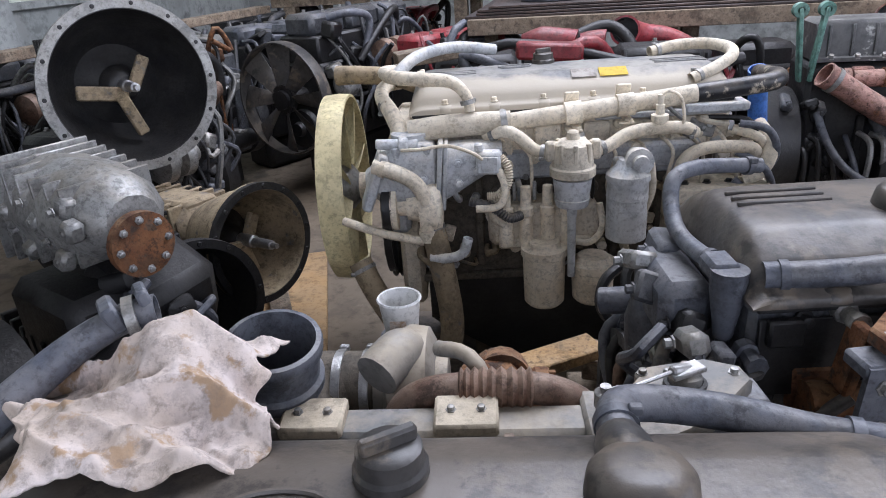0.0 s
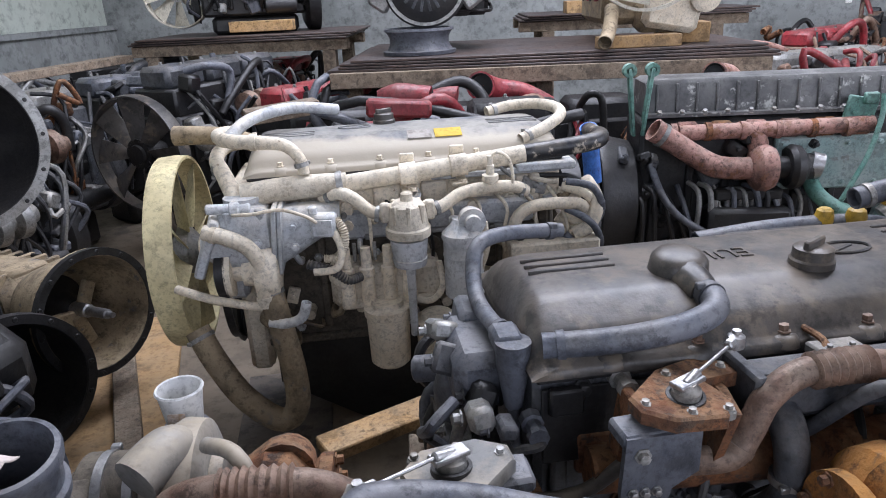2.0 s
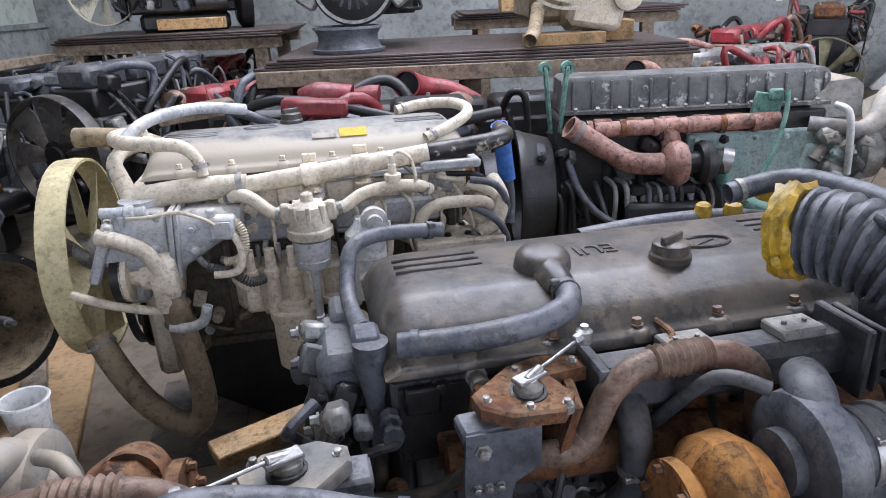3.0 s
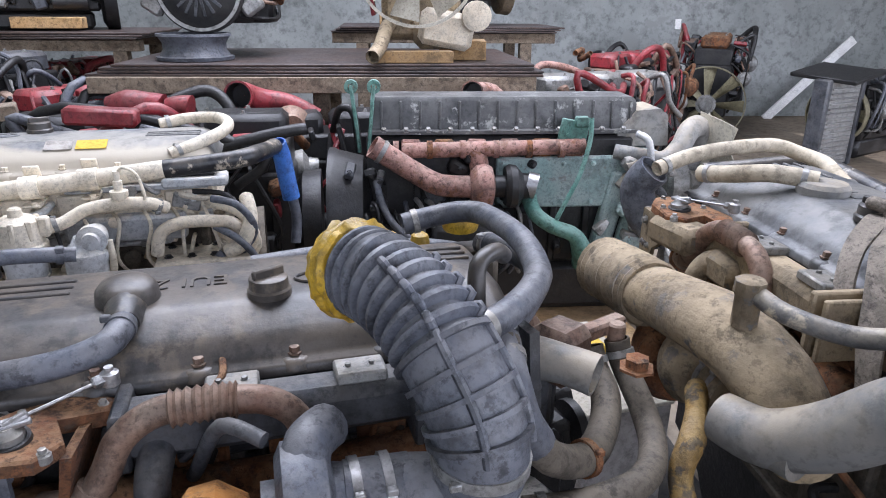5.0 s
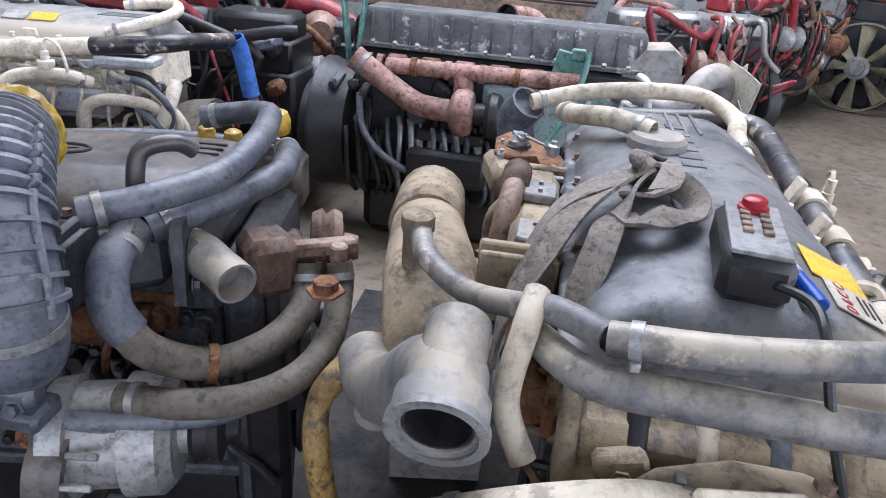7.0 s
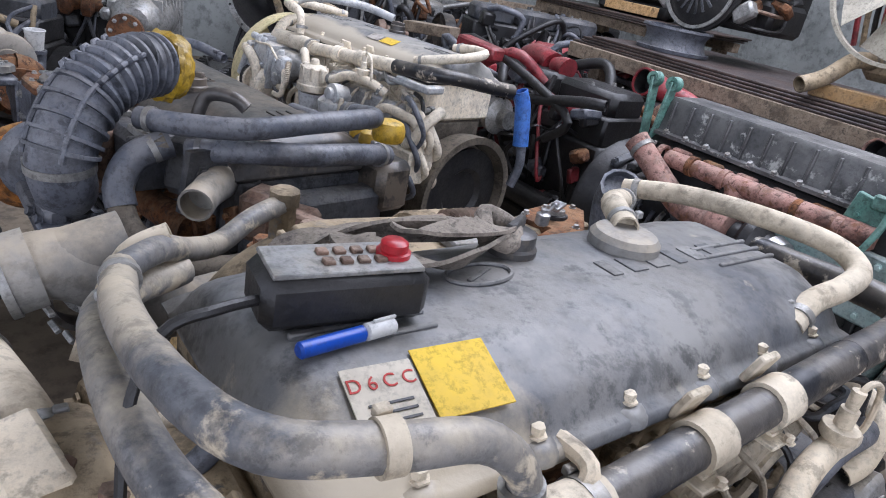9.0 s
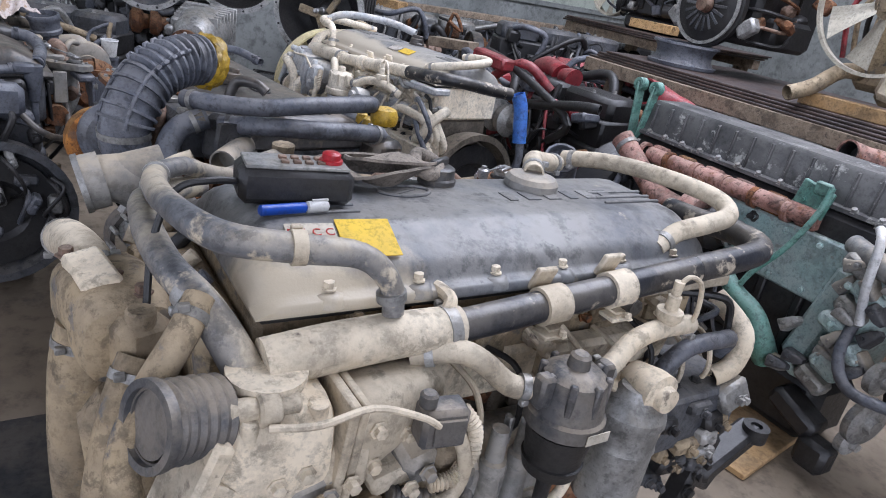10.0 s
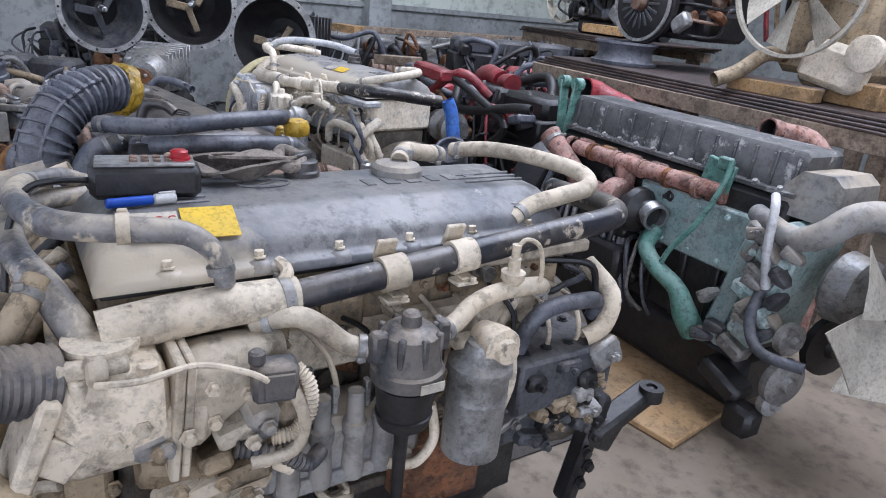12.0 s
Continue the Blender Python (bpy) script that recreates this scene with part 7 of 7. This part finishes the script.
put(board("timber_block", (-0.18, 3.1, 1.03), (0.32, 0.12, 0.06), OLDWOOD, "pale timber offcut lying on an engine", "timber", (0, -4, 25), "timber blocks"))

# ---- small things ----
cup = thing("paper_cup", pose(0.18, 1.075, 0.828), "white paper cup standing on an open pipe", "cup")
part("cup_wall", Geo().turn((0, 0, 0), (0, 0, 1), [(0, 0.027), (0.002, 0.028), (0.07, 0.036), (0.072, 0.039), (0.075, 0.037), (0.074, 0.034), (0.01, 0.026)], 28), WHITE, cup)
part("stain", Geo().box((0.004, -0.034, 0.035), (0.028, 0.002, 0.02), (-7, 0, 5), 0.0008), RAG, cup)


def rag(name, centre, w, h_, turn, seed, label):
    n = 96
    vs, fs = [], []

    def crease(p, q):
        return max(0.0, 1 - abs(noise.noise((p, q, seed))) * 3.0)
    for i in range(n):
        for j in range(n):
            u, v = i / (n - 1) - 0.5, j / (n - 1) - 0.5
            k = 1 + 0.4 * noise.noise((u * 2.6 + seed, v * 2.6, 0.3)) + 0.12 * noise.noise((u * 9, v * 9 + seed, 0.3))
            x, y = u * w * k, v * h_ * (1 + 0.45 * noise.noise((u * 2.3, v * 2.3 + seed, 2.1)))
            wx = x + 0.03 * noise.noise((x * 9, y * 9, 5.0))
            wy = y + 0.03 * noise.noise((x * 9, y * 9, 9.0))
            fold = 0.034 * crease(wx * 4 + wy * 11, wy * 3 - wx * 2) + 0.013 * crease(wx * 9 - wy * 13 + 3, wy * 5 + wx * 6) + 0.005 * crease(wx * 30 + 7, wy * 26)
            peak = 0.085 * math.exp(-((x - 0.03) / 0.075) ** 2 - ((y - 0.06) / 0.05) ** 2) + 0.02 * math.exp(-((x + 0.07) / 0.08) ** 2 - ((y + 0.03) / 0.06) ** 2)
            drop = 0.05 * max(0, abs(u) * 2 - 0.82) + 0.04 * max(0, abs(v) * 2 - 0.85)
            vs.append((x, y, 0.006 + fold + peak - drop))
    for i in range(n - 1):
        for j in range(n - 1):
            fs.append((i * n + j, (i + 1) * n + j, (i + 1) * n + j + 1, i * n + j + 1))
    g = Geo().add(vs, fs)
    o = part(name, g, RAG, None, "", 80)
    sm = o.modifiers.new("cloth", "SOLIDIFY")
    sm.thickness = 0.003
    o.matrix_world = pose(*centre, 0, 0, turn)
    return tagged(o, label, "rag")


rag("rag", (-0.005, 0.645, 0.938), 0.31, 0.22, 20, 3, "crumpled oil-stained pale rag lying on the valve cover")

BASE = pose(2.624, 1.0, 0, 0, 0, 91.5)
cb = thing("crane_remote", BASE @ pose(0.125, 0.0, 1.062, 0, 0, -8), "black boxed hoist control with a red stop button", "control box")
part("casing", Geo().box((0, 0, 0.033), (0.19, 0.085, 0.062), bev=0.012), BLACK, cb)
part("panel", Geo().box((0.0, 0, 0.0655), (0.17, 0.07, 0.006), bev=0.002), ALU, cb)
part("red_button", Geo().turn((0.06, 0.0, 0.068), (0, 0, 1), [(0, 0.02), (0.006, 0.02), (0.007, 0.016), (0.016, 0.016), (0.019, 0.012)], 22), REDPLASTIC, cb, "red mushroom button")
for k in range(8):
    part("key", Geo().box((-0.02 + 0.02 * (k % 4), -0.012 + 0.024 * (k // 4), 0.07), (0.013, 0.013, 0.006), bev=0.002), RUSTBROWN, cb)
part("strap_cord", Geo().tube([(-0.09, -0.02, 0.035), (-0.14, -0.05, 0.045), (-0.19, -0.06, 0.03), (-0.22, -0.08, -0.04), (-0.23, -0.12, -0.14)], 0.006, 8), BLACK, cb)
mk = thing("marker_pen", BASE @ pose(0.105, -0.066, 1.072, 0, 0, 6), "blue marker pen with a white cap", "pen")
part("barrel", Geo().cyl((-0.06, 0, 0), (0.02, 0, 0), 0.009), MARKER, mk)
part("cap", Geo().cyl((0.02, 0, 0), (0.06, 0, 0), 0.0098).box((0.045, 0, 0.011), (0.03, 0.004, 0.004), bev=0.001), WHITE, mk)
st = thing("lifting_sling", BASE @ pose(0.3, 0.09, 1.064), "dirty grey webbing sling knotted round the filler cap", "sling")


def band(pts, w, twist, name="webbing"):
    P = [Vector(p) for p in pts]
    sec = []
    for i in range((len(P) - 1) * 6 + 1):
        k = min(i // 6, len(P) - 2)
        t = i / 6 - k
        p0, p1, p2, p3 = P[max(k - 1, 0)], P[k], P[k + 1], P[min(k + 2, len(P) - 1)]
        c = 0.5 * (2 * p1 + (p2 - p0) * t + (2 * p0 - 5 * p1 + 4 * p2 - p3) * t * t + (3 * p1 - p0 - 3 * p2 + p3) * t**3)
        d = (p2 - p1).normalized()
        a = radians(twist * math.sin(i / 6 * 1.7))
        s = d.cross(Vector((0, 0.45, 1))).normalized()
        s = (s * math.cos(a) + d.cross(s) * math.sin(a)) * w / 2
        up = s.cross(d).normalized() * 0.003
        sec.append([c - s - up, c + s - up, c + s + up, c - s + up])
    part(name, Geo().loft(sec), WEB, st)


def draped(pts, w, twist):
    band([(x - 0.3, y - 0.09, z - 1.064) for x, y, z in pts], w, twist)


draped([(0.43, 0.09, 1.09), (0.36, 0.14, 1.085), (0.27, 0.215, 1.06), (0.2, 0.265, 1.0), (0.15, 0.3, 0.93), (0.12, 0.31, 0.86)], 0.045, 25)
draped([(0.43, 0.1, 1.085), (0.38, 0.16, 1.08), (0.32, 0.235, 1.05), (0.26, 0.285, 0.98), (0.22, 0.3, 0.9)], 0.042, -20)
draped([(0.43, 0.09, 1.09), (0.31, 0.135, 1.085), (0.2, 0.17, 1.075), (0.13, 0.19, 1.04), (0.09, 0.215, 0.98), (0.09, 0.24, 0.92)], 0.045, 45)
draped([(0.43, 0.08, 1.09), (0.34, 0.035, 1.085), (0.27, 0.045, 1.083), (0.21, 0.09, 1.095), (0.2, 0.13, 1.085), (0.25, 0.15, 1.075)], 0.045, 30)
draped([(0.44, 0.08, 1.1), (0.36, 0.07, 1.115), (0.29, 0.1, 1.1), (0.3, 0.15, 1.085)], 0.04, -35)
part("knot", Geo().tube([(0.1, -0.02, 0.025), (0.13, 0.03, 0.045), (0.165, 0.0, 0.03), (0.13, -0.03, 0.02), (0.1, 0.02, 0.035)], 0.014, 10), WEB, st)

# ---- floor clutter ----
mat_ = tagged(part("rubber_mat", Geo().box((0, 0, 0.004), (0.34, 0.6, 0.008), bev=0.002), COVER), "flat black rubber mat on the floor", "mat")
mat_.matrix_world = pose(-0.08, 2.32, 0, 0, 0, 12)
for p, sz, a in (((-1.05, 2.45, 0.018), (0.9, 1.2, 0.03), 20), ((2.3, 3.05, 0.014), (0.7, 0.55, 0.025), 10)):
    o = tagged(part("cardboard_sheet", Geo().box((0, 0, 0), sz, bev=0.004), CARD), "flattened brown cardboard on the floor", "cardboard")
    o.matrix_world = pose(*p, 0, 0, a)
put(board("floor_plank", (-0.72, 2.35, 0.058), (0.09, 1.5, 0.05), OLDWOOD, "dark plank lying on cardboard", "plank", (0, 0, 28)))
for k, (x, y, z, sx, sy, sz, a) in enumerate(((0.4, 1.62, 0.43, 0.32, 0.09, 0.035, 35), (0.75, 1.7, 0.37, 0.5, 0.14, 0.05, -8), (0.62, 1.62, 0.31, 0.14, 0.5, 0.06, 4))):
    put(board("timber_offcut", (x, y, z), (sx, sy, sz), WOOD if k == 0 else OLDWOOD, "raw timber offcut stacked between engines", "timber", (0, 0, a), "timber offcuts"))
put(board("timber_crib", (0.62, 1.62, 0.139), (0.3, 0.4, 0.278), OLDWOOD, "rough timber crib block on the floor", "timber", (0, 0, 6)))
ct = thing("carton", pose(2.1, 1.95, 0.008, 0, 0, 12), "grey-white carton standing between two engines", "carton")
part("carton_body", Geo().box((0, 0, 0.22), (0.26, 0.5, 0.44), bev=0.004), PALECARD, ct)
part("carton_lid", Geo().box((0, 0, 0.446), (0.27, 0.51, 0.012), bev=0.003), WPAPER, ct)
yb = tagged(part("yellow_box", Geo().box((0, 0, 0.025), (0.13, 0.17, 0.05), bev=0.004), YPAPER), "small yellow printed box on the carton", "box")
yb.matrix_world = pose(2.08, 2.02, 0.461, 0, 0, 14)
tub = thing("oil_tub", pose(2.14, 1.0, 0.008, 0, 0, 0), "round black plastic oil drain tub on the floor", "tub")
part("tub_wall", Geo().turn((0, 0, 0), (0, 0, 1), [(0, 0.19), (0.01, 0.2), (0.24, 0.235), (0.245, 0.25), (0.26, 0.25), (0.262, 0.235), (0.25, 0.228), (0.03, 0.19)], 36), BLACK, tub)
# black sheet added to paint the shaded floor gap between the engines
mt = tagged(part("rubber_mat", Geo().box((0, 0, 0.004), (0.85, 2.7, 0.008), bev=0.002), GAPSHADE), "black sheet painting the shaded floor between two engines", "mat")
mt.matrix_world = pose(2.1, 1.35, 0, 0, 0, 1.5)
rng = random.Random(8)
for k in range(30):
    x, z = rng.uniform(-0.1, 0.9), rng.uniform(0.3, 0.85)
    part("casting_lug", Geo().box((x, -0.16, z), (rng.uniform(0.03, 0.1), rng.uniform(0.04, 0.12), rng.uniform(0.03, 0.09)), (rng.uniform(-20, 20), rng.uniform(-30, 30), 0), 0.014).bolt((x, -0.2, z), (0, -1, 0), 0.01, 0.02), rng.choice([BLACK, BLACK, GREY]), E_)
